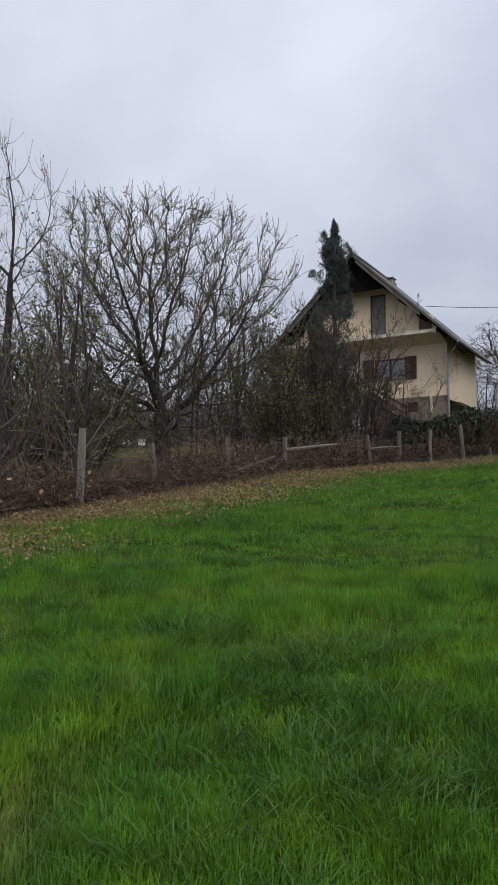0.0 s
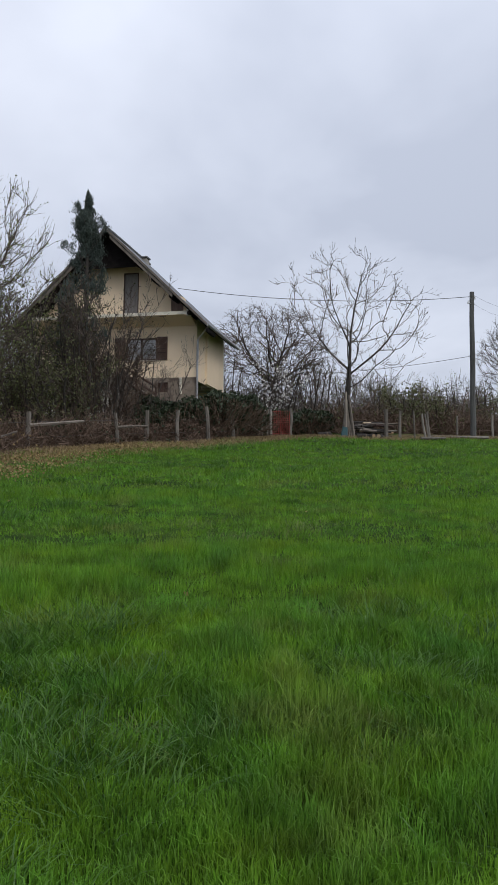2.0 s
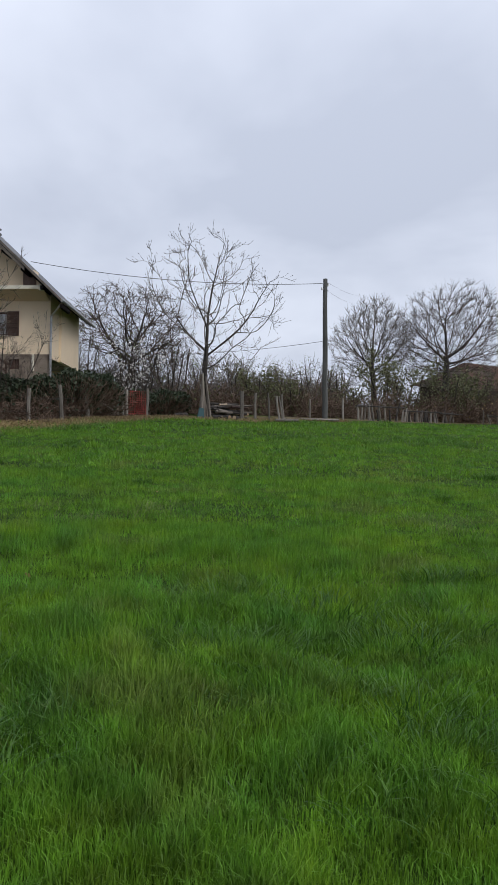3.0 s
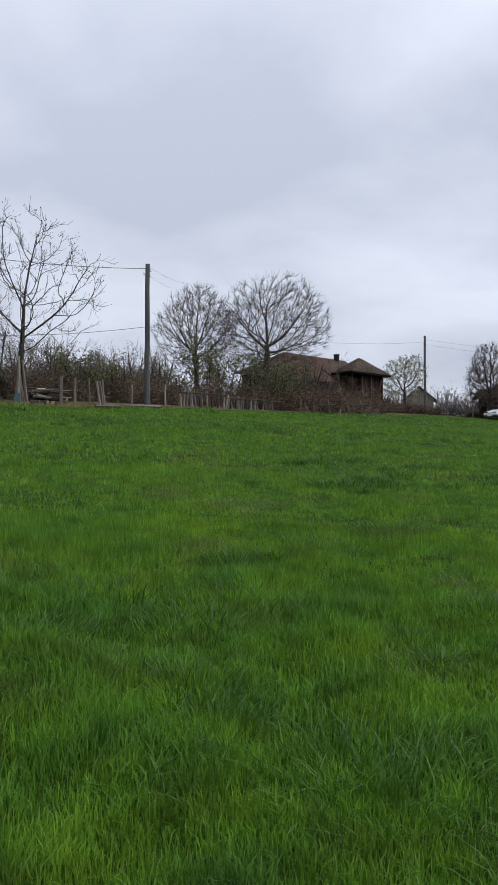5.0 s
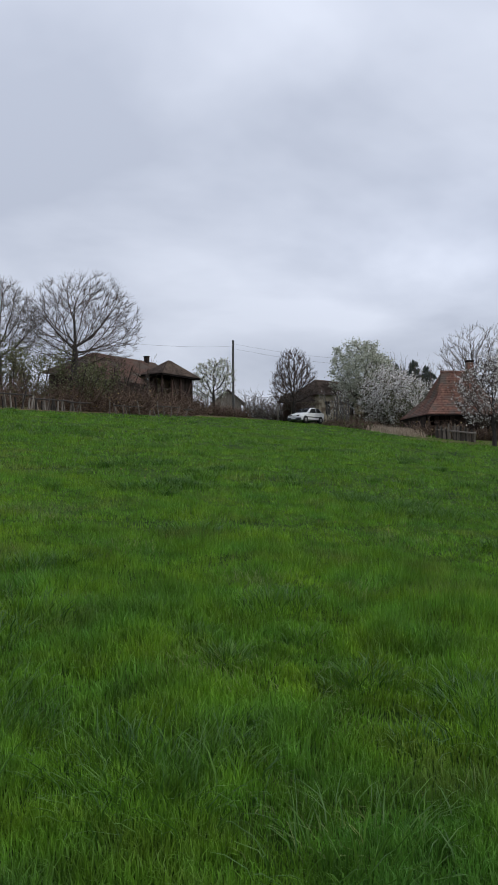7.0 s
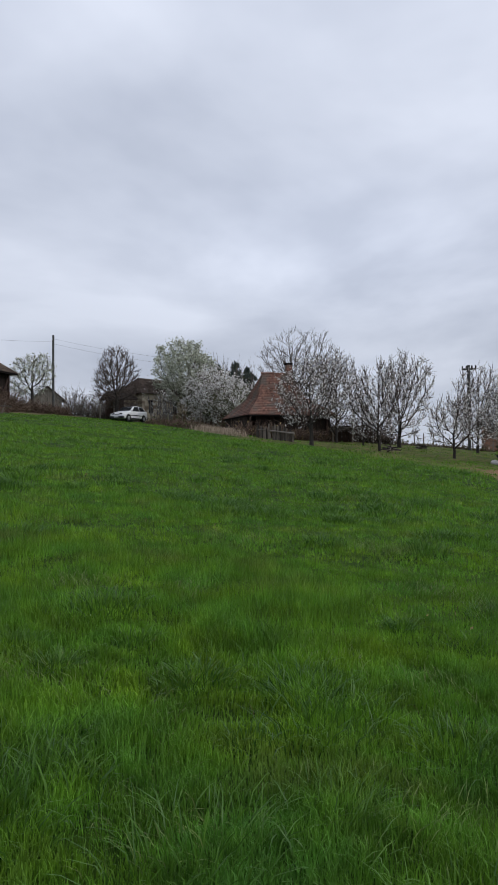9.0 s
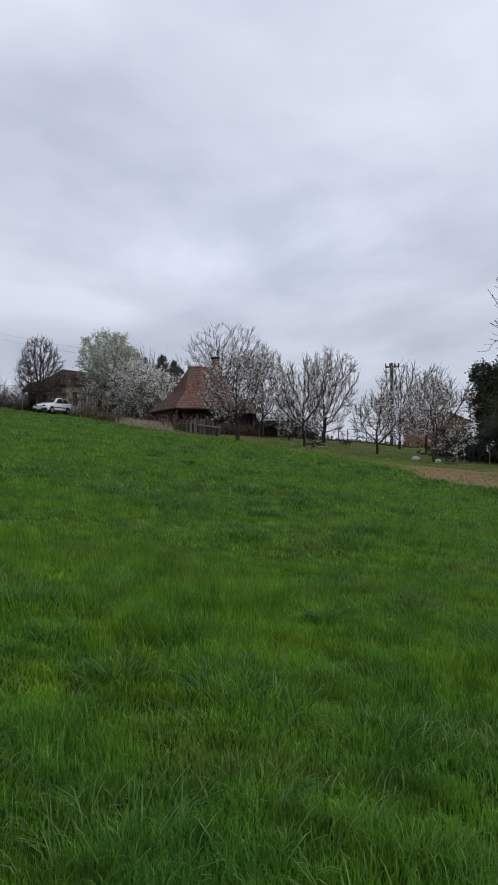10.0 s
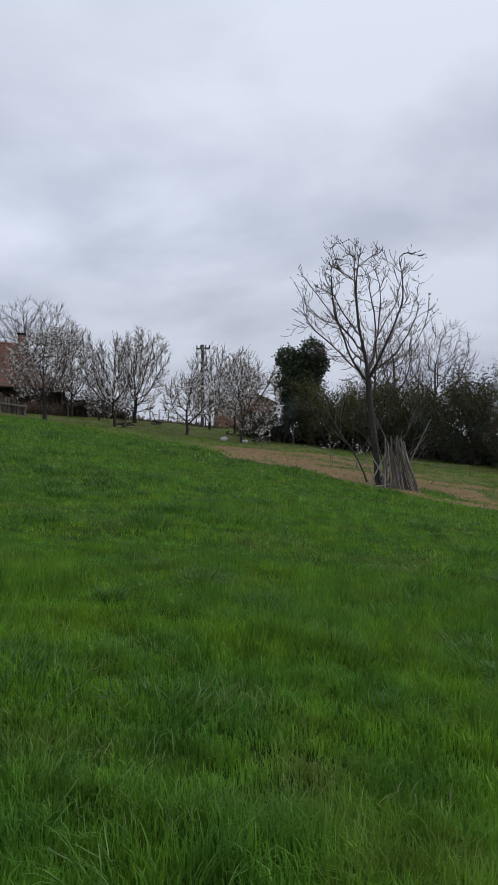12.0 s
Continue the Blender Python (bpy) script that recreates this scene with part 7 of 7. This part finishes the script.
    crown_tree("ash_tree", "tall bare grey tree behind the tiled barn", (77.7, 27.2), 11.2, 0.24, seeded(68), (4.1, 7.0, 4.0), 2.8, 1700, 0.28, 0.33, tip=0.012, twigs=1.6, twig_len=0.75, twig_up=0.12, twig="twig_grey", jitter=0.07, up=0.06, radial=0.9)
    # scrub on the crest
    for i in range(16):
        x, y = 68 + i * 0.9 + rng.uniform(-1, 1), 58 - i * 0.9 + rng.uniform(-2, 2)
        tree("sapling", "thin pale bare sapling on the skyline", (x, y), rng.uniform(2.2, 3.6), 0.04, rng, THICK[:2], (0.95, 0.05, 0.02), stems=3, splay=12, twig="twig_grey", group="skyline scrub", bark="twig_grey")


def orchard():
    rows = ((42.2, 13.7, 5.0, 0.13, 1500, 71), (54.1, 15.8, 6.6, 0.12, 1300, 72), (44.2, 10.3, 5.1, 0.10, 800, 73), (53.2, 11.1, 6.5, 0.16, 2000, 74),
            (43.0, 6.0, 3.7, 0.09, 900, 75), (56.0, 6.3, 6.0, 0.11, 1100, 76), (40.3, 2.8, 4.4, 0.10, 1000, 77), (52.5, 13.4, 3.4, 0.07, 500, 78), (50.8, 4.0, 5.5, 0.09, 1100, 79))
    wide = (2.2, 1.7, 1.7, 2.0, 1.5, 1.6, 1.5, 0.9, 1.6)
    for (x, y, h, r, n, seed), w in zip(rows, wide):
        crown_tree("plum_tree", "dark plum tree in thin white blossom in the orchard", (x, y), h, r * 0.8, seeded(seed), (w * 1.0, h * 0.57, h * 0.42), 0.4 if h > 4 else 0.3, int(130 + 62 * w * h), 0.2, 0.27, tip=0.0125, twigs=1.8, leader=0.05, spread=0.5, twig_len=0.62, lobes=0.34,
                   twig_up=0.3, jitter=0.18, up=0.06, leaves=int(n * 2.2), leaf="blossom", size=0.066, cluster=0.04, clumps=0.42, group="orchard plum trees", leaf_name="blossom", lean=(0, -0.10) if seed == 75 else (0, 0))
    rng = seeded(80)
    for x, y, h in ((42.4, 1.4, 2.5), (38.4, 0.1, 1.3), (33.0, -1.5, 1.1), (30.6, -2.4, 1.0), (36.0, 1.5, 1.0)):
        tree("young_tree", "newly planted whip with a few white flowers", (x, y), h, 0.025, rng, [(5, 0.4, 1, 44, 0.45, 0.6, 3, 0.1, 0.06), (3, 0.3, 1, 40, 0.4, 0.7, 2, 0.1, 0.04)], (0.9, 0.03, 0.02), leaves=26, leaf="blossom", size=0.045, cluster=0.05,
             category="sapling", group="young orchard trees", leaf_name="blossom", twig="twig_grey", bark="bark_pale")
    # ivy tree, evergreen scrub and bare trees at the east end
    ivy_tree((46.4, -0.3), 6.0, seeded(81))
    for i, (x, y, h, n, leaf, size) in enumerate(((44.5, -2.2, 4.3, 4200, "olive", 0.10), (44.0, -4.6, 4.0, 4600, "olive", 0.10), (42.6, -6.8, 3.9, 5200, "ivy", 0.11), (41.2, -8.8, 4.3, 5200, "olive", 0.11), (39.8, -10.8, 4.8, 5200, "olive", 0.11),
                                                (46.5, -3.4, 4.2, 4200, "ivy", 0.12), (43.3, -5.8, 2.6, 3800, "ivy", 0.11), (41.0, -8.0, 2.6, 3800, "ivy", 0.11), (38.8, -12.8, 4.6, 4600, "olive", 0.11), (38.2, -10.6, 2.4, 3800, "ivy", 0.11))):
        tree("shrub", "dense evergreen shrub at the edge of the plot" if leaf == "ivy" else "dense olive brown leafing shrub at the edge of the plot", (x, y), h * (1.0 if y > -5 else 1.16), 0.05, seeded(82 + i), LIGHT, (0.8, 0.06, 0.0), stems=6, splay=38,
             leaves=int(n * 0.95), leaf="hedge" if y > -5.5 else "brush" if leaf == "olive" or h > 3 else leaf, size=0.062, cluster=0.16, category="shrub", group="east hedge shrubs", leaf_levels=2)
    for k in range(8):
        tree("shrub", "soft olive brown shrub filling the gaps of the hedge", (47.0 - k * 0.55, -2.6 - k * 1.15), (4.2, 3.9, 4.2, 4.3, 4.6, 4.8, 5.0, 5.2)[k], 0.05, seeded(120 + k), LIGHT, (0.8, 0.06, 0.0), stems=6, splay=36,
             leaves=5200, leaf="hedge" if k < 3 else "brush", size=0.07, cluster=0.17, category="shrub", group="east hedge shrubs", leaf_levels=2)
    w = [(59.0, 18.4), (58.6, 16.6), (58.4, 14.6), (58.8, 12.8)]
    brambles("bramble_hedge", "brown scrub with white blossom sprays behind the shelter", seeded(97), w, 1000, 2.1, 0.8, fill=3400, mat="twig", thick=0.012, leaves=1300, leaf="blossom", size=0.07, far=True)
    for k, (x, y, h, lf) in enumerate(((45.6, 0.75, 2.7, "needle"), (45.2, -1.3, 3.3, "hedge"))):
        tree("shrub", "soft grey green shrub at the foot of the ivy tree", (x, y), h, 0.04, seeded(150 + k), LIGHT, (0.85, 0.06, 0.0), stems=7, splay=26, leaves=5200, leaf=lf, size=0.06, cluster=0.14, category="shrub", group="shrubs by the ivy tree", leaf_levels=2)
    w = [(60.5, 15.5), (61.0, 12.5), (61.5, 9.0), (61.8, 5.5)]
    brambles("bramble_hedge", "low brown scrub along the crest behind the orchard", seeded(94), w, 420, 0.55, 1.2, fill=1500, thick=0.012, leaves=900, leaf="sage", size=0.10, far=True)
    w = [(48.0, 1.0), (46.5, -3.0), (44.0, -7.5), (41.5, -12.0), (40, -16)]
    brambles("evergreen_hedge", "dark evergreen undergrowth filling the hedge", seeded(93), w, 2200, 2.0, 3.0, mat="twig", leaves=18000, leaf="ivy", size=0.13, arch=0.3, thick=0.012, far=True)
    for i, (x, y, h, w) in enumerate(((50.1, -6.0, 8.4, 2.3), (49.8, -8.4, 8.2, 2.6), (47.5, -4.2, 6.9, 1.5))):
        crown_tree("ash_tree", "bare grey tree rising behind the east hedge", (x, y), h, 0.13, seeded(95 + i), (w, h * 0.62, h * 0.38), h * 0.3, 520, 0.24, 0.3, tip=0.010, twigs=1.4, twig_len=0.7, twig_up=0.3, up=0.12, twig="twig",
                   group="bare trees behind the hedge", lean=(0, -0.06 * i))
    for k, (x, y) in enumerate(((43.6, -6.6), (43.2, -7.6), (42.8, -8.4))):
        tree("shrub", "low bush with sprays of white blossom before the dark hedge", (x, y), 1.1, 0.02, seeded(140 + k), THICK[:2], (0.8, 0.08, 0.0), stems=3, splay=40, leaves=90, leaf="blossom", size=0.08, cluster=0.05,
             category="shrub", group="low blossoming bushes", leaf_name="blossom")
    tree("poplar_tree", "young poplar in yellow green leaf", (42.5, -11.6), 5.9, 0.08, seeded(99), UPRIGHT[:2], (0.9, 0.03, 0.04), stems=4, splay=10, leaves=2600, leaf="sage", size=0.06, cluster=0.08)


def conifer(at, height, radius, rng, label, sprays, size):
    """A loose conifer: uneven whorls of rising branches, each ending in a few upright plumes."""
    top = thing("conifer", label, "tree", (at[0], at[1], g(*at)))
    part("trunk", log((0, 0, -0.1), (0, 0, height * 0.94), 0.14, 0.03, 7, 0.05, 1, 5), "bark", top)
    n = 96
    s = np.sort(rng.uniform(0.05, 0.99, n) ** 0.9)
    a = np.arange(n) * 2.4 + rng.normal(0, 0.4, n)
    L = radius * (1 - np.exp((s - 1) * height * 0.7)) * rng.uniform(0.35, 1.2, n) + 0.06
    start = np.stack([0 * s, 0 * s, s * height * 0.95], 1)
    P = strands(start, np.stack([np.cos(a), np.sin(a), 0.35 + 0.6 * s], 1), L, 4, 0.1, 0.09, rng)
    tagged(part("crown", mesh_np("crown", *tubes(P, np.linspace(0.03, 0.01, 5)[None] * np.ones((n, 1)), 3)), "bark", top), kind="stuff")
    m = 190
    k = rng.integers(0, n, m)
    k[:3] = n - 1
    f = rng.uniform(0.35, 1.0, m)[:, None] * 4
    i = np.minimum(f[:, 0].astype(int), 3)
    ends = P[k, i] * (1 - (f - i[:, None])) + P[k, i + 1] * (f - i[:, None])
    j = rng.integers(0, m, sprays)
    t = rng.random(sprays)
    wide = (0.12 * np.sqrt(1 - t) + 0.015) * np.clip(L[k][j] * 1.3, 0.3, 1)
    C = ends[j] + rng.normal(0, 1, (sprays, 3)) * np.stack([wide, wide, 0.04 + 0 * t], 1) + np.stack([0 * t, 0 * t, 0.5 * t - 0.06], 1) * rng.uniform(0.5, 1.1, m)[j][:, None]
    d = rng.normal(0, 0.5, (sprays, 3)) + [0, 0, 1.0]
    d *= (size * 1.6 * rng.uniform(0.6, 1.3, sprays) / np.linalg.norm(d, axis=1))[:, None]
    S = np.stack([C - d, C + d], 1)
    tagged(part("foliage", mesh_np("foliage", *ribbons(S, np.stack([np.full(sprays, size * 0.42), np.full(sprays, size * 0.12)], 1), rng)), "needle", top), kind="stuff")
    return top


def ivy_tree(at, height, rng):
    top = thing("ivy_tree", "dead tree smothered in dark glossy ivy", "tree", (at[0], at[1], g(*at)))
    P = strands(np.array([[0, 0, -0.1], [0.2, 0.3, 0.0], [0.1, -0.3, 0.0]]), np.array([[0, 0.1, 1.0], [0.1, 0.32, 1.0], [0.1, -0.22, 1.0]]), np.array([height * 0.84, height * 0.70, height * 0.78]), 6, 0.05, 0.03, rng)
    part("trunk", mesh_np("trunk", *tubes(P, np.linspace(0.22, 0.08, 7)[None] * np.ones((3, 1)), 7)), "bark", top)
    lumps = np.array([(0, -0.6, 5.35), (0.1, -0.9, 4.7), (0, 0.85, 4.95), (0, 0.1, 4.75), (0.3, -0.5, 4.2), (-0.2, 0.6, 4.1), (0, -0.2, 3.4), (0.3, 0.6, 3.2), (0.2, 0.2, 2.6), (0, -0.4, 1.9), (0, 0.5, 1.6), (0, 0.1, 0.9)])
    i = rng.integers(0, len(lumps), 17000)
    d = rng.normal(size=(17000, 3))
    d *= (np.cbrt(rng.uniform(0.35, 1, 17000)) / np.linalg.norm(d, axis=1))[:, None] * (rng.uniform(0.5, 0.8, len(lumps))[i])[:, None]
    C = np.concatenate([lumps[i] + d + rng.normal(0, 0.11, d.shape), along(P, 6000, rng, 0.0) + rng.normal(0, 0.2, (6000, 3))])
    tagged(part("ivy", mesh_np("ivy", *cards(C, np.full(len(C), 0.10), rng)), "ivy", top, "dark glossy ivy leaves"), kind="stuff")


def brambles(name, label, rng, line, count, height, depth, mat="bramble", leaves=0, leaf="ivy", size=0.07, arch=0.8, thick=0.006, fill=0, far=False):
    """A tangled hedge along a line in plan: arching stems, and leaves on them."""
    line = np.array(line, float)
    seg = np.r_[0, np.cumsum(np.hypot(*np.diff(line, axis=0).T))]
    s = rng.uniform(0, seg[-1], count)
    x, y = np.interp(s, seg, line[:, 0]), np.interp(s, seg, line[:, 1])
    x, y = x + rng.normal(0, 0.1, count), y + rng.uniform(0, depth, count)
    hh = height * (0.55 + 0.6 * blotches(s, 0 * s, 1.3, 7)) * rng.uniform(0.35, 1.0, count)
    start = np.stack([x, y, ground(x, y) - 0.05 + rng.uniform(0, 0.5, count) * hh * 0.6], 1)
    way = rng.normal(0, 1, (count, 3)) * [0.75, 0.5, 0.35] + [0, 0, 0.75]
    way /= np.linalg.norm(way, axis=1, keepdims=True)
    P = strands(start, way, hh * rng.uniform(0.7, 1.3, count), 3, 0.26, -0.26 * arch, rng)
    P[..., 2] = np.maximum(P[..., 2], ground(P[..., 0], P[..., 1]) + 0.02)
    R = thick * rng.uniform(0.6, 1.6, count)[:, None] * np.linspace(1, 0.5, 4)
    top = thing(name, label, "hedge")
    tagged(part("tangle", mesh_np("tangle", *(ribbons(P, R * 1.3, rng) if far else tubes(P, R, 3))), mat, top), kind="stuff")
    if fill:
        C = along(P, fill, rng, 0.0) + rng.normal(0, 0.06, (fill, 3))
        d = rng.normal(size=(fill, 3)) + [0, 0, 0.4]
        d *= (height * 0.14 * rng.uniform(0.5, 1.4, fill) / np.linalg.norm(d, axis=1))[:, None]
        S = np.stack([C - d, C + d + rng.normal(0, 0.02, (fill, 3))], 1)
        S[..., 2] = np.maximum(S[..., 2], ground(S[..., 0], S[..., 1]) + 0.01)
        tagged(part("brush", mesh_np("brush", *ribbons(S, np.full((fill, 2), thick * 1.5), rng)), mat, top), kind="stuff")
    if leaves:
        C = along(P, leaves, rng, 0.1) + rng.normal(0, 0.05, (leaves, 3))
        tagged(part("foliage", mesh_np("foliage", *cards(C, np.full(leaves, size), rng)), leaf, top), kind="stuff")
    return top


def ivy_bank(name, label, rng, line, height, leaves, size=0.10, wide=0.6):
    """A rounded bank of ivy along a line in plan: leaves over a row of uneven mounds, and stems inside."""
    line = np.array(line, float)
    seg = np.r_[0, np.cumsum(np.hypot(*np.diff(line, axis=0).T))]
    m = int(seg[-1] / 0.42)
    s = np.linspace(0, seg[-1], m) + rng.normal(0, 0.12, m)
    x, y = np.interp(s, seg, line[:, 0]), np.interp(s, seg, line[:, 1]) + rng.normal(0, 0.15, m)
    hh = height * rng.uniform(0.72, 1.05, m)
    i = rng.integers(0, m, leaves)
    d = rng.normal(size=(leaves, 3))
    d /= np.linalg.norm(d, axis=1, keepdims=True)
    d *= np.cbrt(rng.uniform(0.45, 1, leaves))[:, None]
    d[:, 2] = np.where(rng.random(leaves) < 0.7, np.abs(d[:, 2]), d[:, 2])
    gz = ground(x, y)
    C = np.stack([x[i] + d[:, 0] * wide, y[i] + d[:, 1] * wide, gz[i] + hh[i] * (0.5 + 0.5 * d[:, 2])], 1) + rng.normal(0, 0.06, (leaves, 3))
    C[:, 2] = np.maximum(C[:, 2], ground(C[:, 0], C[:, 1]) + 0.03)
    top = thing(name, label, "hedge")
    k = 800
    j = rng.integers(0, m, k)
    P = strands(np.stack([x[j], y[j] + rng.normal(0, 0.2, k), gz[j] - 0.05], 1), rng.normal(0, 0.35, (k, 3)) + [0, 0, 1], hh[j] * 0.9, 4, 0.2, 0.0, rng)
    tagged(part("tangle", mesh_np("tangle", *tubes(P, np.full((k, 5), 0.012), 3)), "bramble", top), kind="stuff")
    tagged(part("foliage", mesh_np("foliage", *cards(C, np.full(leaves, size), rng)), "ivy", top), kind="stuff")
    return top


def hedges():
    w = [(x, float(fence_y(x)) + 0.15) for x in (-10, -4.6, -3.5, -2.3, -0.85, 0.73)]
    brambles("bramble_hedge", "dense tangle of brown leafless brambles along the fence", seeded(101), w, 4800, 1.42, 1.4, fill=17000, thick=0.0045, leaves=1500, leaf="litter", size=0.07, far=True)
    w = [(x, float(fence_y(x)) + 0.15) for x in (0.73, 3.55, 5.94, 8.55)]
    brambles("bramble_hedge", "brown bramble tangle with withered leaves before the house", seeded(102), w, 3400, 1.15, 1.3, fill=10000, leaves=1400, leaf="ivy", size=0.07, far=True)
    ivy_bank("ivy_hedge", "thick dark ivy and laurel hedge below the house", seeded(103), [(4.9, 28.4), (7.2, 29.4), (10.1, 31.4)], 1.78, 10000)
    ivy_bank("ivy_hedge", "dark ivy heaped on the posts beside the gate", seeded(133), [(7.9, 29.4), (9.6, 30.8)], 2.0, 4000)
    w = [(11.6, 33.9), (13.5, 34.2), (14.6, 34.6)]
    ivy_bank("laurel_hedge", "dark green clipped shrubs beside the red gate", seeded(104), w, 1.25, 4200)
    w = [(15.6, 36.2), (19, 36.6), (24, 37.2), (30, 38.6), (36, 39.2)]
    brambles("bramble_hedge", "long brown bramble bank behind the post fence", seeded(105), w, 4600, 2.1, 2.2, fill=10000, leaves=2600, leaf="olive", size=0.09, thick=0.008, far=True)
    w = [(34, 38.4), (40, 38.6), (44.5, 39.2)]
    brambles("bramble_hedge", "brown brambles in front of the old farmhouse", seeded(106), w, 3000, 2.0, 2.5, fill=7500, leaves=1200, leaf="litter", size=0.09, thick=0.010, far=True)
    w = [(44.5, 39.4), (47.5, 40.5), (50.3, 41.6)]
    brambles("bramble_hedge", "low brown brambles by the track", seeded(107), w, 1200, 1.2, 1.8, fill=3600, leaves=350, leaf="olive", size=0.10, thick=0.011, far=True)
    w = [(-26, 34), (-12, 38), (0, 44), (8, 50)]
    brambles("thicket", "grey leafless thicket on the slope behind the fence", seeded(111), w, 2600, 6.0, 9.0, fill=7000, mat="twig_grey", arch=0.25, thick=0.012, leaves=2500, leaf="sage", size=0.09, far=True)
    w = [(8, 42), (18, 43), (27, 45), (34, 48)]
    brambles("thicket", "grey leafless scrub behind the garden", seeded(113), w, 3000, 3.4, 6.0, fill=14000, mat="twig_grey", arch=0.2, thick=0.010, leaves=1500, leaf="olive", size=0.10, far=True)
    w = [(41, 40.6), (44, 41.6), (47, 42.6)]
    brambles("bramble_hedge", "tall grey brambles against the old farmhouse", seeded(114), w, 1800, 1.8, 1.6, fill=6000, thick=0.011, leaves=700, leaf="olive", size=0.10, far=True)
    w = [(41.0, 42.1), (44.5, 44.0), (47.5, 45.2)]
    brambles("thicket", "bare thicket hiding the farmhouse wall", seeded(115), w, 1500, 2.3, 2.5, fill=4000, mat="twig", arch=0.4, thick=0.012, leaves=900, leaf="olive", size=0.12, far=True)
    w = [(45.5, 42.2), (49.5, 44.0), (53.5, 45.3), (57.5, 46.2)]
    brambles("bramble_hedge", "tangled brown brambles before the timber porch", seeded(116), w, 2200, 2.35, 1.6, fill=8000, thick=0.011, leaves=500, leaf="olive", size=0.10, far=True)
    w = [(59.5, 47.2), (63.0, 47.6), (66.5, 47.2)]
    brambles("bramble_hedge", "brown bramble mound beside the small hill shed", seeded(117), w, 1500, 1.35, 2.0, fill=4500, thick=0.012, leaves=500, leaf="olive", size=0.10, far=True)
    w = [(69.0, 48.5), (72.0, 45.5), (73.0, 43.2)]
    brambles("thicket", "pale grey leafless scrub on the crest", seeded(118), w, 900, 3.0, 2.2, fill=1200, mat="twig_grey", arch=0.15, thick=0.012, leaves=200, leaf="olive", size=0.10, far=True)
    w = [(64.3, 42.6), (65.3, 41.2), (65.0, 40.0)]
    brambles("bramble_hedge", "low dry brush before the open shed", seeded(119), w, 700, 0.9, 0.9, fill=1500, mat="twig", thick=0.011, leaves=150, leaf="olive", size=0.09, far=True)
    rng = seeded(108)
    for x, y, h, n in ((31.8, 41.2, 4.7, 3600), (33.3, 40.6, 4.2, 3200), (36.4, 39.8, 3.8, 2600), (20.4, 37.6, 2.8, 1900), (22.6, 38.2, 2.6, 1500), (28.5, 40.5, 2.4, 1400), (38.8, 41.0, 4.0, 2200), (41.0, 42.2, 3.6, 1500)):
        tree("shrub", "olive green leafing shrub rising from the brambles", (x, y), h, 0.05, rng, LIGHT, (0.85, 0.06, 0.02), stems=5, splay=20, leaves=int(n * 0.95), leaf="sage", size=0.09, cluster=0.14, category="shrub", group="bank shrubs")
    for x, y, h in ((44.7, 43.1, 4.6), (42.5, 42.5, 4.2)):
        tree("shrub", "bare brown thorn bush before the farmhouse roof", (x, y), h, 0.05, rng, THICK, (0.85, 0.06, 0.02), stems=5, splay=26, twig="twig", category="shrub", group="thorn bushes", leaves=200, leaf="brush", size=0.07)
    conifer((3.0, 31.3), 9.9, 1.3, seeded(109), "tall dark green conifer beside the cream house", 26000, 0.036)
    conifer((2.2, 30.4), 6.0, 1.0, seeded(110), "dark ivy-clad conifer beside the cream house", 10000, 0.05)


walnuts()
west_trees()
hill_trees()
orchard()
hedges()
